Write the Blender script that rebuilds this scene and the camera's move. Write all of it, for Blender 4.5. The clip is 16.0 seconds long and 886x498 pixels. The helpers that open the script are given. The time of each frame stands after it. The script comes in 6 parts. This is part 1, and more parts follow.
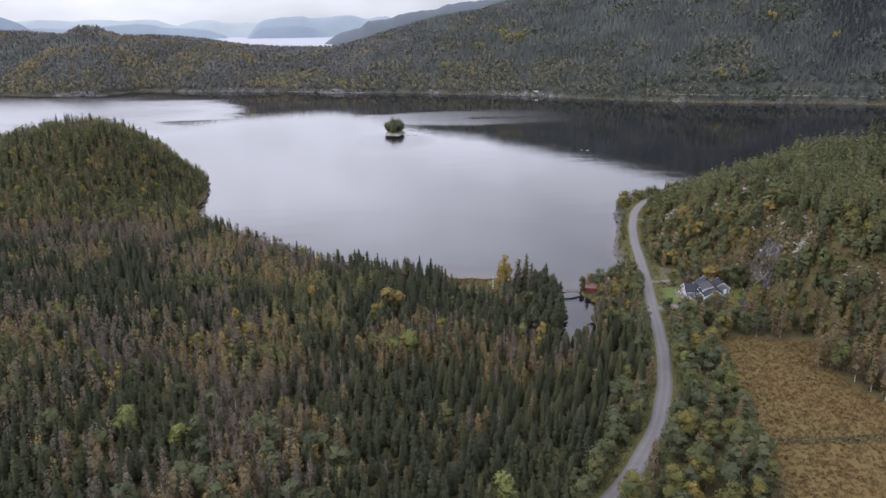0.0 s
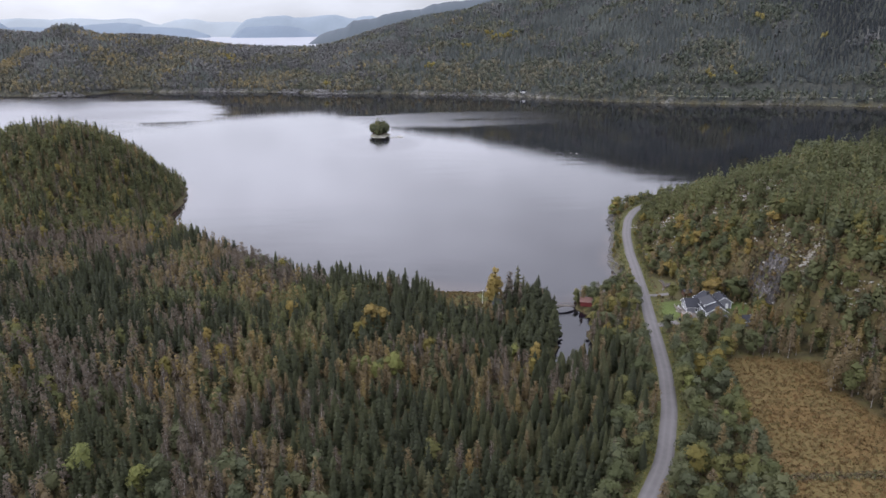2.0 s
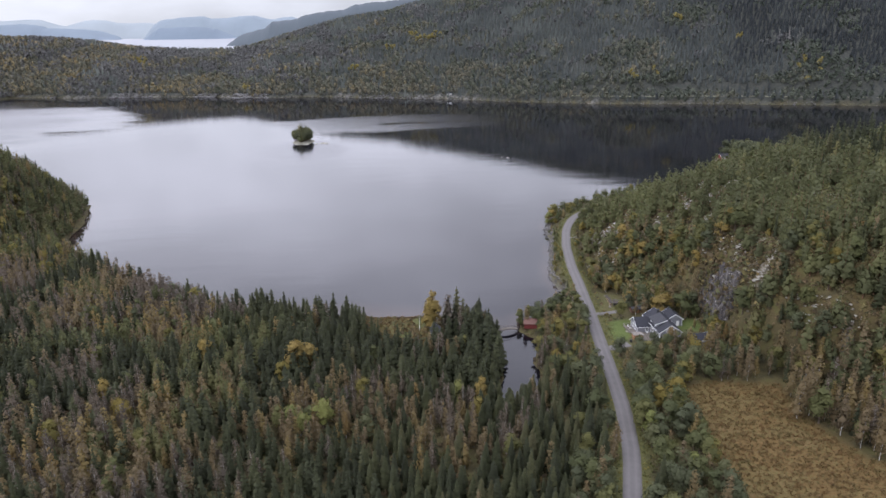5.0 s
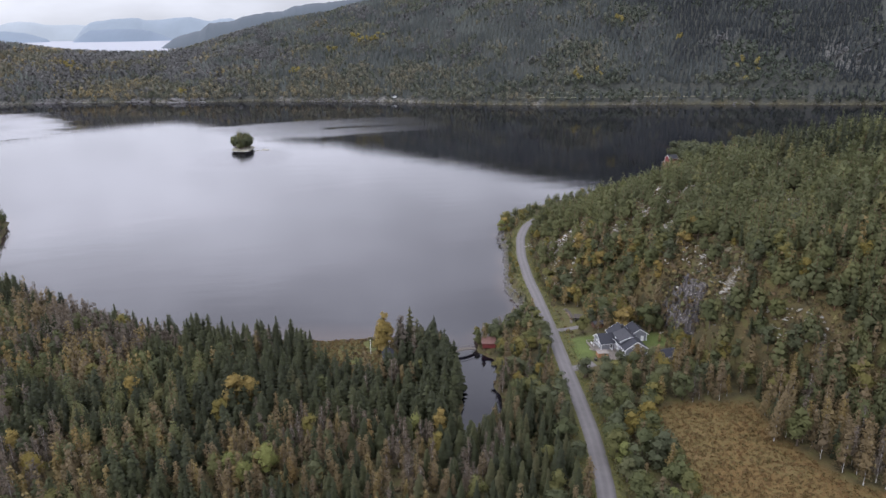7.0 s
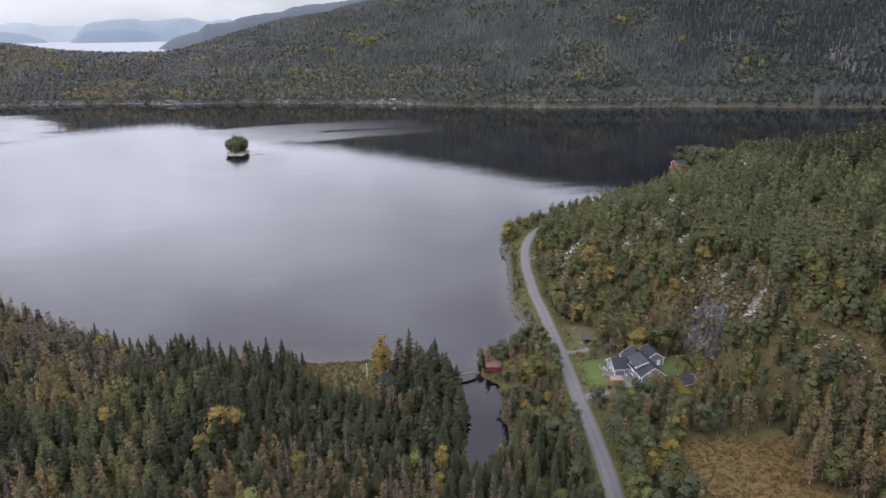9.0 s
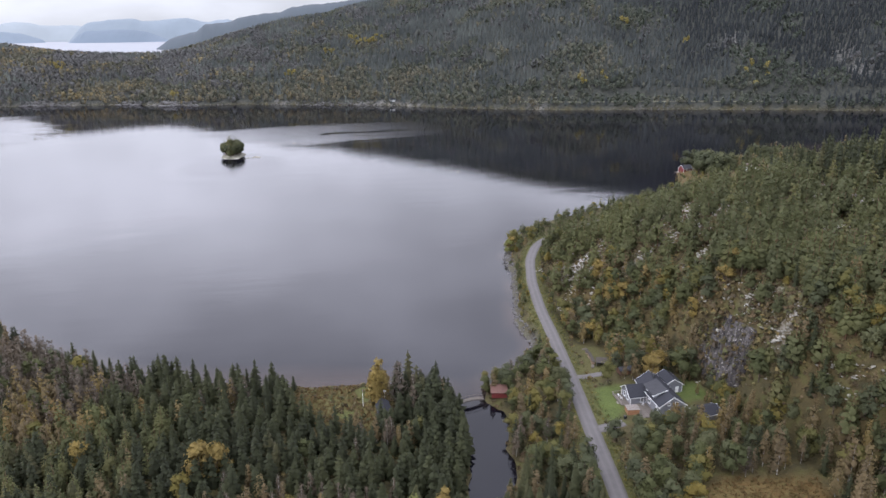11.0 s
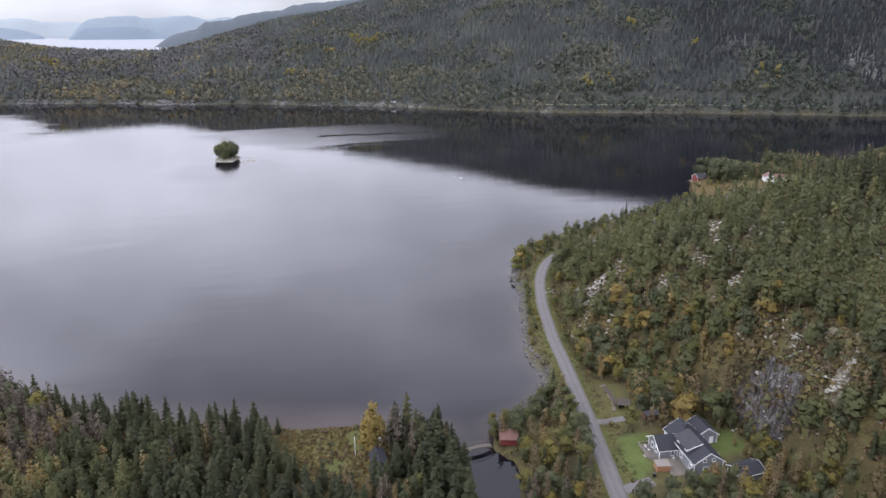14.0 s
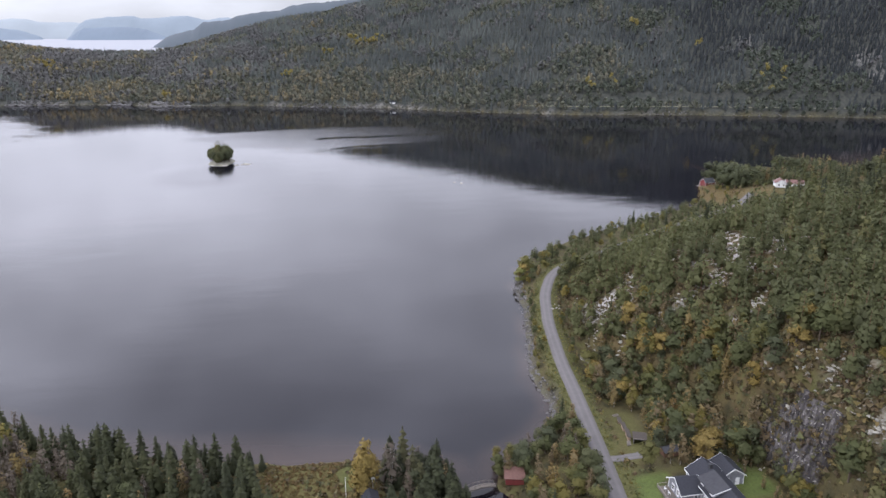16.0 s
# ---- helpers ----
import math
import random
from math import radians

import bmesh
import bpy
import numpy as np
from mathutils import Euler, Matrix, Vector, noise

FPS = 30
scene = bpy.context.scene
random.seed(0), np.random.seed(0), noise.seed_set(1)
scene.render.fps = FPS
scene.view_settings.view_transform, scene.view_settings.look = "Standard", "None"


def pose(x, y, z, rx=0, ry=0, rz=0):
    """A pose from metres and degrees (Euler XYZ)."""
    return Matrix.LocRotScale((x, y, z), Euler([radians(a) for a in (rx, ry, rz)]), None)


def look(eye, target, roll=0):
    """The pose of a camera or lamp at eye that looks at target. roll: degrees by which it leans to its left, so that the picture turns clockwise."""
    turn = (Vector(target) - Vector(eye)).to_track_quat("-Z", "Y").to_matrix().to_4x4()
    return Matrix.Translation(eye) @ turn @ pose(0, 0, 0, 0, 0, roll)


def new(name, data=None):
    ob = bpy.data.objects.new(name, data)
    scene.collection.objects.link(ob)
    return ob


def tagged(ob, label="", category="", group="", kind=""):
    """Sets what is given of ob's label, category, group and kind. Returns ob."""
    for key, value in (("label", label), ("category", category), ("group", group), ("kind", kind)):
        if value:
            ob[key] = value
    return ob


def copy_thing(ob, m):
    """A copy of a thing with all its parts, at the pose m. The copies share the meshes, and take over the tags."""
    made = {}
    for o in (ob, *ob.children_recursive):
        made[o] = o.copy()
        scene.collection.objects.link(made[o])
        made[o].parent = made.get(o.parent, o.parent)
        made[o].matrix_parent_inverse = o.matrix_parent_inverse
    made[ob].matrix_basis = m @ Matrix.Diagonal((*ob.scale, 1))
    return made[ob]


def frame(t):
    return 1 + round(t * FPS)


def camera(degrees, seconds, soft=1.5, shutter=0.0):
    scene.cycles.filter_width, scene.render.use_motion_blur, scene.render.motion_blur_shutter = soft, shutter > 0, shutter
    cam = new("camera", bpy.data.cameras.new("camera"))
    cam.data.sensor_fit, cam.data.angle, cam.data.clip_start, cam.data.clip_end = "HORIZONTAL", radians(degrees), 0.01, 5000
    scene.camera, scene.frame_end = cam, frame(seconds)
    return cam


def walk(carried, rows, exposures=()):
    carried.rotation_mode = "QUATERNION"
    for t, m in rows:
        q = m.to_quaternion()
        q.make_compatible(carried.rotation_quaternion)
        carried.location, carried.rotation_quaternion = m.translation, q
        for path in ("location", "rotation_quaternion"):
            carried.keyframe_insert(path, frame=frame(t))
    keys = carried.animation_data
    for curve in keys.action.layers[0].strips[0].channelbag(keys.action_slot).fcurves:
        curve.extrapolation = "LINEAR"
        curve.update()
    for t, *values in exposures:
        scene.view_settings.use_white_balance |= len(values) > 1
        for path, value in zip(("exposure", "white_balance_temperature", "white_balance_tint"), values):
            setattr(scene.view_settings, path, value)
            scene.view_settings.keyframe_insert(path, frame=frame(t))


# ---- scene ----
cam = camera(64.7, 16.0, soft=1.5)
PATH = [
    (0, (7.41, 16.222, 116.416), (7.326, 18.125, 115.808), -0.9),
    (0.5, (7.126, 20.797, 116.372), (7.043, 22.7, 115.765), -0.9),
    (1, (6.873, 25.202, 116.322), (6.791, 27.105, 115.714), -0.8),
    (1.5, (6.776, 29.528, 116.334), (6.701, 31.432, 115.726), -0.8),
    (2, (6.527, 33.905, 116.304), (6.482, 35.81, 115.695), -0.7),
    (2.5, (6.254, 38.359, 116.325), (6.238, 40.264, 115.716), -0.7),
    (3, (6.003, 42.836, 116.341), (6.02, 44.741, 115.732), -0.7),
    (3.5, (5.869, 47.079, 116.462), (5.921, 48.983, 115.853), -0.7),
    (4, (5.773, 51.434, 116.604), (5.86, 53.337, 115.995), -0.8),
    (4.2, (5.802, 53.15, 116.645), (5.901, 55.052, 116.035), -0.8),
    (6.5, (6.177, 74.378, 116.753), (6.449, 76.264, 116.147), -0.9),
    (7, (6.454, 78.977, 116.779), (6.756, 80.858, 116.171), -0.9),
    (7.5, (6.806, 83.54, 116.759), (7.113, 85.421, 116.152), -0.9),
    (8, (7.274, 87.946, 116.731), (7.58, 89.827, 116.125), -0.9),
    (8.5, (7.789, 92.475, 116.778), (8.096, 94.356, 116.173), -0.9),
    (9, (8.359, 96.98, 116.749), (8.665, 98.862, 116.144), -0.8),
    (9.2, (8.643, 98.779, 116.738), (8.95, 100.661, 116.135), -0.9),
    (11.5, (10.968, 118.872, 116.658), (11.274, 120.754, 116.054), -0.6),
    (12, (11.407, 123.274, 116.59), (11.712, 125.156, 115.985), -0.5),
    (12.5, (12.014, 127.848, 116.579), (12.32, 129.73, 115.975), -0.4),
    (13, (12.616, 132.425, 116.644), (12.922, 134.307, 116.04), -0.4),
    (13.5, (13.229, 136.883, 116.609), (13.535, 138.765, 116.005), -0.3),
    (14, (13.868, 141.34, 116.663), (14.174, 143.222, 116.059), -0.2),
    (14.5, (14.558, 145.854, 116.64), (14.864, 147.736, 116.036), -0.2),
    (15, (15.401, 150.448, 116.64), (15.706, 152.33, 116.037), -0.2),
    (15.5, (16.16, 154.899, 116.563), (16.466, 156.781, 115.96), -0.2),
    (16, (16.968, 159.379, 116.548), (17.274, 161.261, 115.945), -0.2),
]
walk(cam, [(t, look(e, a, r)) for t, e, a, r in PATH], exposures=[(0, 0.0, 6500, 11.5), (4.2, -0.02, 6500, 11.5), (9.2, -0.02, 6500, 11.5), (11.5, 0.09, 6500, 11.5), (16, 0.06, 6500, 11.5)])


# ---------------------------------------------------------------- world and sun
def shade(nt, kind, **vals):
    n = nt.nodes.new(kind)
    for k, v in vals.items():
        n.inputs[k].default_value = v
    return n


world = bpy.data.worlds.new("overcast_sky")
scene.world = world
world.use_nodes = True
wn = world.node_tree
wn.nodes.clear()
w_out = wn.nodes.new("ShaderNodeOutputWorld")
sky = wn.nodes.new("ShaderNodeTexSky")
sky.sky_type = "NISHITA"
sky.sun_disc = False
sky.sun_elevation = radians(38)
sky.sun_rotation = radians(-60)
bg_sky = shade(wn, "ShaderNodeBackground", Strength=0.08)
wn.links.new(sky.outputs[0], bg_sky.inputs[0])
w_co = wn.nodes.new("ShaderNodeTexCoord")
w_sep = wn.nodes.new("ShaderNodeSeparateXYZ")
wn.links.new(w_co.outputs["Generated"], w_sep.inputs[0])
w_grad = wn.nodes.new("ShaderNodeValToRGB")
w_grad.color_ramp.elements[0].position = 0.0
w_grad.color_ramp.elements[0].color = (0.56, 0.60, 0.685, 1)
w_grad.color_ramp.elements[1].position = 0.8
w_grad.color_ramp.elements[1].color = (1.82, 1.90, 2.30, 1)
for pos, col in ((0.045, (0.70, 0.735, 0.85)), (0.11, (1.30, 1.34, 1.56)), (0.3, (1.72, 1.76, 2.06))):
    stop = w_grad.color_ramp.elements.new(pos)
    stop.color = (*col, 1)
wn.links.new(w_sep.outputs["Z"], w_grad.inputs[0])
w_map = wn.nodes.new("ShaderNodeMapping")
w_map.inputs["Scale"].default_value = (2.2, 2.2, 6.0)
wn.links.new(w_co.outputs["Generated"], w_map.inputs[0])
w_noise = shade(wn, "ShaderNodeTexNoise", Scale=1.6, Detail=5.0, Roughness=0.5)
wn.links.new(w_map.outputs[0], w_noise.inputs["Vector"])
w_cl = wn.nodes.new("ShaderNodeMapRange")
w_cl.inputs["From Min"].default_value, w_cl.inputs["From Max"].default_value = 0.3, 0.7
w_cl.inputs["To Min"].default_value, w_cl.inputs["To Max"].default_value = 0.72, 1.25
wn.links.new(w_noise.outputs[0], w_cl.inputs[0])
w_west = wn.nodes.new("ShaderNodeMapRange")
for key, val in (("From Min", -1.0), ("From Max", 1.0), ("To Min", 1.54), ("To Max", 0.74)):
    w_west.inputs[key].default_value = val
wn.links.new(w_sep.outputs["X"], w_west.inputs[0])
w_both = wn.nodes.new("ShaderNodeMath")
w_both.operation = "MULTIPLY"
wn.links.new(w_cl.outputs[0], w_both.inputs[0])
wn.links.new(w_west.outputs[0], w_both.inputs[1])
w_mul = wn.nodes.new("ShaderNodeVectorMath")
w_mul.operation = "MULTIPLY"
wn.links.new(w_grad.outputs[0], w_mul.inputs[0])
wn.links.new(w_both.outputs[0], w_mul.inputs[1])
bg_cloud = shade(wn, "ShaderNodeBackground", Strength=1.0)
wn.links.new(w_mul.outputs[0], bg_cloud.inputs[0])
w_mix = shade(wn, "ShaderNodeMixShader", Fac=0.9)
wn.links.new(bg_sky.outputs[0], w_mix.inputs[1])
wn.links.new(bg_cloud.outputs[0], w_mix.inputs[2])
wn.links.new(w_mix.outputs[0], w_out.inputs[0])

sun = bpy.data.lights.new("sun", "SUN")
sun.energy, sun.angle, sun.color = 0.8, radians(25), (1.0, 0.96, 0.9)
sun_ob = new("sun", sun)
sun_ob.matrix_world = look((-300, 200, 400), (0, 350, 0))


# ---------------------------------------------------------------- materials
def material(name):
    m = bpy.data.materials.new(name)
    m.use_nodes = True
    nt = m.node_tree
    return m, nt, nt.nodes["Principled BSDF"]


def ramp(nt, fac, stops):
    r = nt.nodes.new("ShaderNodeValToRGB")
    els = r.color_ramp.elements
    while len(els) < len(stops):
        els.new(0.5)
    for el, (p, c) in zip(els, stops):
        el.position, el.color = p, (*c, 1)
    nt.links.new(fac, r.inputs[0])
    return r.outputs[0]


def fbm_node(nt, scale, detail=4.0, stretch=None, coords="Object"):
    co = nt.nodes.new("ShaderNodeTexCoord")
    n = shade(nt, "ShaderNodeTexNoise", Scale=scale, Detail=detail)
    if stretch:
        mp = nt.nodes.new("ShaderNodeMapping")
        mp.inputs["Scale"].default_value = stretch
        nt.links.new(co.outputs[coords], mp.inputs[0])
        nt.links.new(mp.outputs[0], n.inputs["Vector"])
    else:
        nt.links.new(co.outputs[coords], n.inputs["Vector"])
    return n.outputs[0]


def mixcol(nt, fac, a, b, mode="MIX"):
    n = nt.nodes.new("ShaderNodeMix")
    n.data_type, n.blend_type = "RGBA", mode
    for sock, v in ((n.inputs[0], fac), (n.inputs[6], a), (n.inputs[7], b)):
        if isinstance(v, bpy.types.NodeSocket):
            nt.links.new(v, sock)
        elif isinstance(v, (int, float)):
            sock.default_value = v
        else:
            sock.default_value = (*v, 1)
    return n.outputs[2]


def math_node(nt, op, a, b=0.0):
    n = nt.nodes.new("ShaderNodeMath")
    n.operation = op
    for sock, v in ((n.inputs[0], a), (n.inputs[1], b)):
        if isinstance(v, bpy.types.NodeSocket):
            nt.links.new(v, sock)
        else:
            sock.default_value = v
    return n.outputs[0]


def span(nt, v, a, b, c=0.0, d=1.0):
    n = nt.nodes.new("ShaderNodeMapRange")
    nt.links.new(v, n.inputs[0])
    for k, x in zip(("From Min", "From Max", "To Min", "To Max"), (a, b, c, d)):
        n.inputs[k].default_value = x
    return n.outputs[0]


def attr(nt, name):
    n = nt.nodes.new("ShaderNodeAttribute")
    n.attribute_name = name
    return n.outputs["Fac"]


def bump(nt, bsdf, height, strength=0.5, dist=0.1):
    b = shade(nt, "ShaderNodeBump", Strength=strength, Distance=dist)
    nt.links.new(height, b.inputs["Height"])
    nt.links.new(b.outputs[0], bsdf.inputs["Normal"])


def plain(name, col, rough=0.7, var=0.25, scale=1.5, metal=0.0, bumpy=0.0, stretch=None):
    """A painted or natural surface with fine and coarse variation."""
    m, nt, b = material(name)
    f1, f2 = fbm_node(nt, scale, 5.0, stretch), fbm_node(nt, scale * 7, 3.0, stretch)
    mixed = math_node(nt, "ADD", math_node(nt, "MULTIPLY", f1, 0.6), math_node(nt, "MULTIPLY", f2, 0.4))
    lo, hi = [c * (1 - var) for c in col], [min(1, c * (1 + var)) for c in col]
    nt.links.new(ramp(nt, mixed, [(0.3, lo), (0.7, hi)]), b.inputs["Base Color"])
    b.inputs["Roughness"].default_value, b.inputs["Metallic"].default_value = rough, metal
    if bumpy:
        bump(nt, b, f2, bumpy, 0.05)
    return m


def foliage(name, stops, through_light=0.25, grain=0.5, single=True):
    """Leaves or needles: tone per tree, fine and coarse variation, a little light through them."""
    m, nt, b = material(name)
    info = nt.nodes.new("ShaderNodeObjectInfo")
    tone = math_node(nt, "FRACT", math_node(nt, "ADD", attr(nt, "tone"), info.outputs["Random"])) if single else attr(nt, "tone")
    col = ramp(nt, tone, stops)
    geo = nt.nodes.new("ShaderNodeNewGeometry")
    leaf = span(nt, geo.outputs["Random Per Island"], 0, 1, 1 - grain, 1 + grain)
    col = mixcol(nt, 1.0, col, leaf, "MULTIPLY")
    nt.links.new(col, b.inputs["Base Color"])
    b.inputs["Roughness"].default_value = 0.75
    b.inputs["Specular IOR Level"].default_value = 0.25
    tr = nt.nodes.new("ShaderNodeBsdfTranslucent")
    nt.links.new(col, tr.inputs[0])
    mx = shade(nt, "ShaderNodeMixShader", Fac=through_light)
    nt.links.new(b.outputs[0], mx.inputs[1])
    nt.links.new(tr.outputs[0], mx.inputs[2])
    nt.links.new(mx.outputs[0], nt.nodes["Material Output"].inputs[0])
    return m


M_SPRUCE = foliage("spruce_needles", [(0.0, (0.034, 0.039, 0.020)), (0.4, (0.047, 0.053, 0.024)), (0.8, (0.063, 0.067, 0.028)), (1.0, (0.080, 0.077, 0.036))], 0.36, 0.2)
M_PINE = foliage("pine_needles", [(0.0, (0.094, 0.101, 0.048)), (0.5, (0.119, 0.126, 0.056)), (0.85, (0.146, 0.149, 0.062)), (1.0, (0.164, 0.153, 0.066))], 0.45, 0.10)
M_BIRCH = foliage("autumn_birch_leaves", [(0.0, (0.158, 0.122, 0.072)), (0.35, (0.200, 0.150, 0.076)), (0.7, (0.175, 0.136, 0.078)), (0.92, (0.245, 0.186, 0.075)), (1.0, (0.215, 0.146, 0.062))], 0.48, 0.15)
M_BARE = foliage("withered_birch_leaves", [(0.0, (0.112, 0.092, 0.070)), (0.5, (0.150, 0.118, 0.084)), (1.0, (0.124, 0.104, 0.080))], 0.42, 0.12)
M_LEAF = foliage("green_broad_leaves", [(0.0, (0.092, 0.104, 0.048)), (0.4, (0.122, 0.130, 0.052)), (0.7, (0.156, 0.148, 0.052)), (0.9, (0.200, 0.170, 0.050)), (1.0, (0.22, 0.172, 0.046))], 0.48, 0.15)
M_LIME = foliage("pale_green_leaves", [(0.0, (0.15, 0.165, 0.055)), (1.0, (0.19, 0.195, 0.06))], 0.4, 0.25)
M_GOLD = foliage("golden_leaves", [(0.0, (0.23, 0.170, 0.055)), (1.0, (0.26, 0.195, 0.06))], 0.4, 0.35)
M_WILLOW = foliage("grey_green_leaves", [(0.0, (0.082, 0.091, 0.050)), (0.6, (0.104, 0.114, 0.058)), (1.0, (0.130, 0.133, 0.064))], 0.45, 0.15)
# Far tree colours: the greying and paling by haze is mixed into them.
M_FARCON = foliage("hazed_conifer_needles", [(0.0, (0.020, 0.024, 0.025)), (0.3, (0.044, 0.051, 0.049)), (0.7, (0.092, 0.103, 0.090)), (1.0, (0.138, 0.152, 0.130))], 0.2, 0.1, False)
M_FARBARE = foliage("hazed_bare_twigs", [(0.0, (0.080, 0.080, 0.078)), (0.6, (0.120, 0.119, 0.114)), (1.0, (0.158, 0.154, 0.144))], 0.3, 0.1, False)
M_FARLEAF = foliage("hazed_broad_leaves", [(0.0, (0.055, 0.066, 0.048)), (0.3, (0.090, 0.102, 0.072)), (0.6, (0.130, 0.128, 0.090)), (0.82, (0.165, 0.146, 0.098)), (1.0, (0.25, 0.20, 0.10))], 0.3, 0.1, False)
M_FARGOLD = foliage("far_golden_leaves", [(0.0, (0.27, 0.225, 0.075)), (1.0, (0.30, 0.24, 0.08))], 0.4, 0.2)
M_HEATH = foliage("heather_and_shrub_leaves", [(0.0, (0.075, 0.060, 0.034)), (0.4, (0.115, 0.080, 0.042)), (0.7, (0.095, 0.100, 0.045)), (1.0, (0.16, 0.115, 0.045))], 0.25)
M_GRASS = foliage("dry_meadow_grass", [(0.0, (0.108, 0.076, 0.030)), (0.45, (0.145, 0.086, 0.035)), (0.8, (0.105, 0.085, 0.032)), (1.0, (0.162, 0.102, 0.044))], 0.35, 0.08)
M_BARK = plain("grey_brown_bark", (0.10, 0.075, 0.055), 0.9, 0.4, 2.0)
M_BIRCHBARK = plain("white_birch_bark", (0.42, 0.40, 0.37), 0.7, 0.45, 2.5, stretch=(1, 1, 0.4))
M_PINEBARK = plain("reddish_pine_bark", (0.17, 0.095, 0.055), 0.9, 0.35, 2.0)


def ground_material():
    m, nt, b = material("moorland_ground")
    big, mid, fine = fbm_node(nt, 0.03, 5), fbm_node(nt, 0.25, 5), fbm_node(nt, 1.6, 4)
    floor_c = ramp(nt, mid, [(0.3, (0.035, 0.034, 0.018)), (0.5, (0.075, 0.062, 0.028)), (0.7, (0.085, 0.085, 0.030))])
    heath = ramp(nt, mid, [(0.3, (0.060, 0.050, 0.024)), (0.5, (0.12, 0.085, 0.038)), (0.7, (0.10, 0.098, 0.036))])
    col = mixcol(nt, math_node(nt, "MULTIPLY", span(nt, big, 0.4, 0.6), attr(nt, "heath")), floor_c, heath)
    meadow = ramp(nt, math_node(nt, "ADD", math_node(nt, "MULTIPLY", fine, 0.45), math_node(nt, "MULTIPLY", fbm_node(nt, 0.07, 5), 0.55)),
                  [(0.36, (0.084, 0.064, 0.024)), (0.46, (0.126, 0.076, 0.028)), (0.54, (0.102, 0.082, 0.030)), (0.62, (0.138, 0.088, 0.037))])
    col = mixcol(nt, attr(nt, "meadow"), col, meadow)
    lawn = ramp(nt, math_node(nt, "ADD", math_node(nt, "MULTIPLY", fine, 0.5), math_node(nt, "MULTIPLY", mid, 0.5)), [(0.35, (0.062, 0.078, 0.024)), (0.65, (0.100, 0.128, 0.035))])
    col = mixcol(nt, attr(nt, "lawn"), col, lawn)
    verge = ramp(nt, fine, [(0.3, (0.062, 0.060, 0.020)), (0.7, (0.10, 0.098, 0.034))])
    col = mixcol(nt, attr(nt, "verge"), col, verge)
    slope = ramp(nt, mid, [(0.3, (0.032, 0.036, 0.032)), (0.5, (0.052, 0.055, 0.046)), (0.7, (0.068, 0.067, 0.056))])
    col = mixcol(nt, attr(nt, "slope"), col, slope)
    rock = ramp(nt, fine, [(0.3, (0.16, 0.15, 0.145)), (0.5, (0.33, 0.31, 0.29)), (0.68, (0.52, 0.50, 0.46))])
    patch = span(nt, math_node(nt, "ADD", math_node(nt, "MULTIPLY", mid, 0.6), math_node(nt, "MULTIPLY", fine, 0.4)), 0.44, 0.53)
    col = mixcol(nt, math_node(nt, "MULTIPLY", attr(nt, "rock"), patch), col, rock)
    gravel = ramp(nt, fine, [(0.3, (0.07, 0.066, 0.058)), (0.7, (0.125, 0.118, 0.105))])
    col = mixcol(nt, attr(nt, "gravel"), col, gravel)
    nt.links.new(col, b.inputs["Base Color"])
    b.inputs["Roughness"].default_value = 0.95
    b.inputs["Specular IOR Level"].default_value = 0.2
    bump(nt, b, math_node(nt, "ADD", fine, mid), 0.7, 0.6)
    return m


M_GROUND = ground_material()


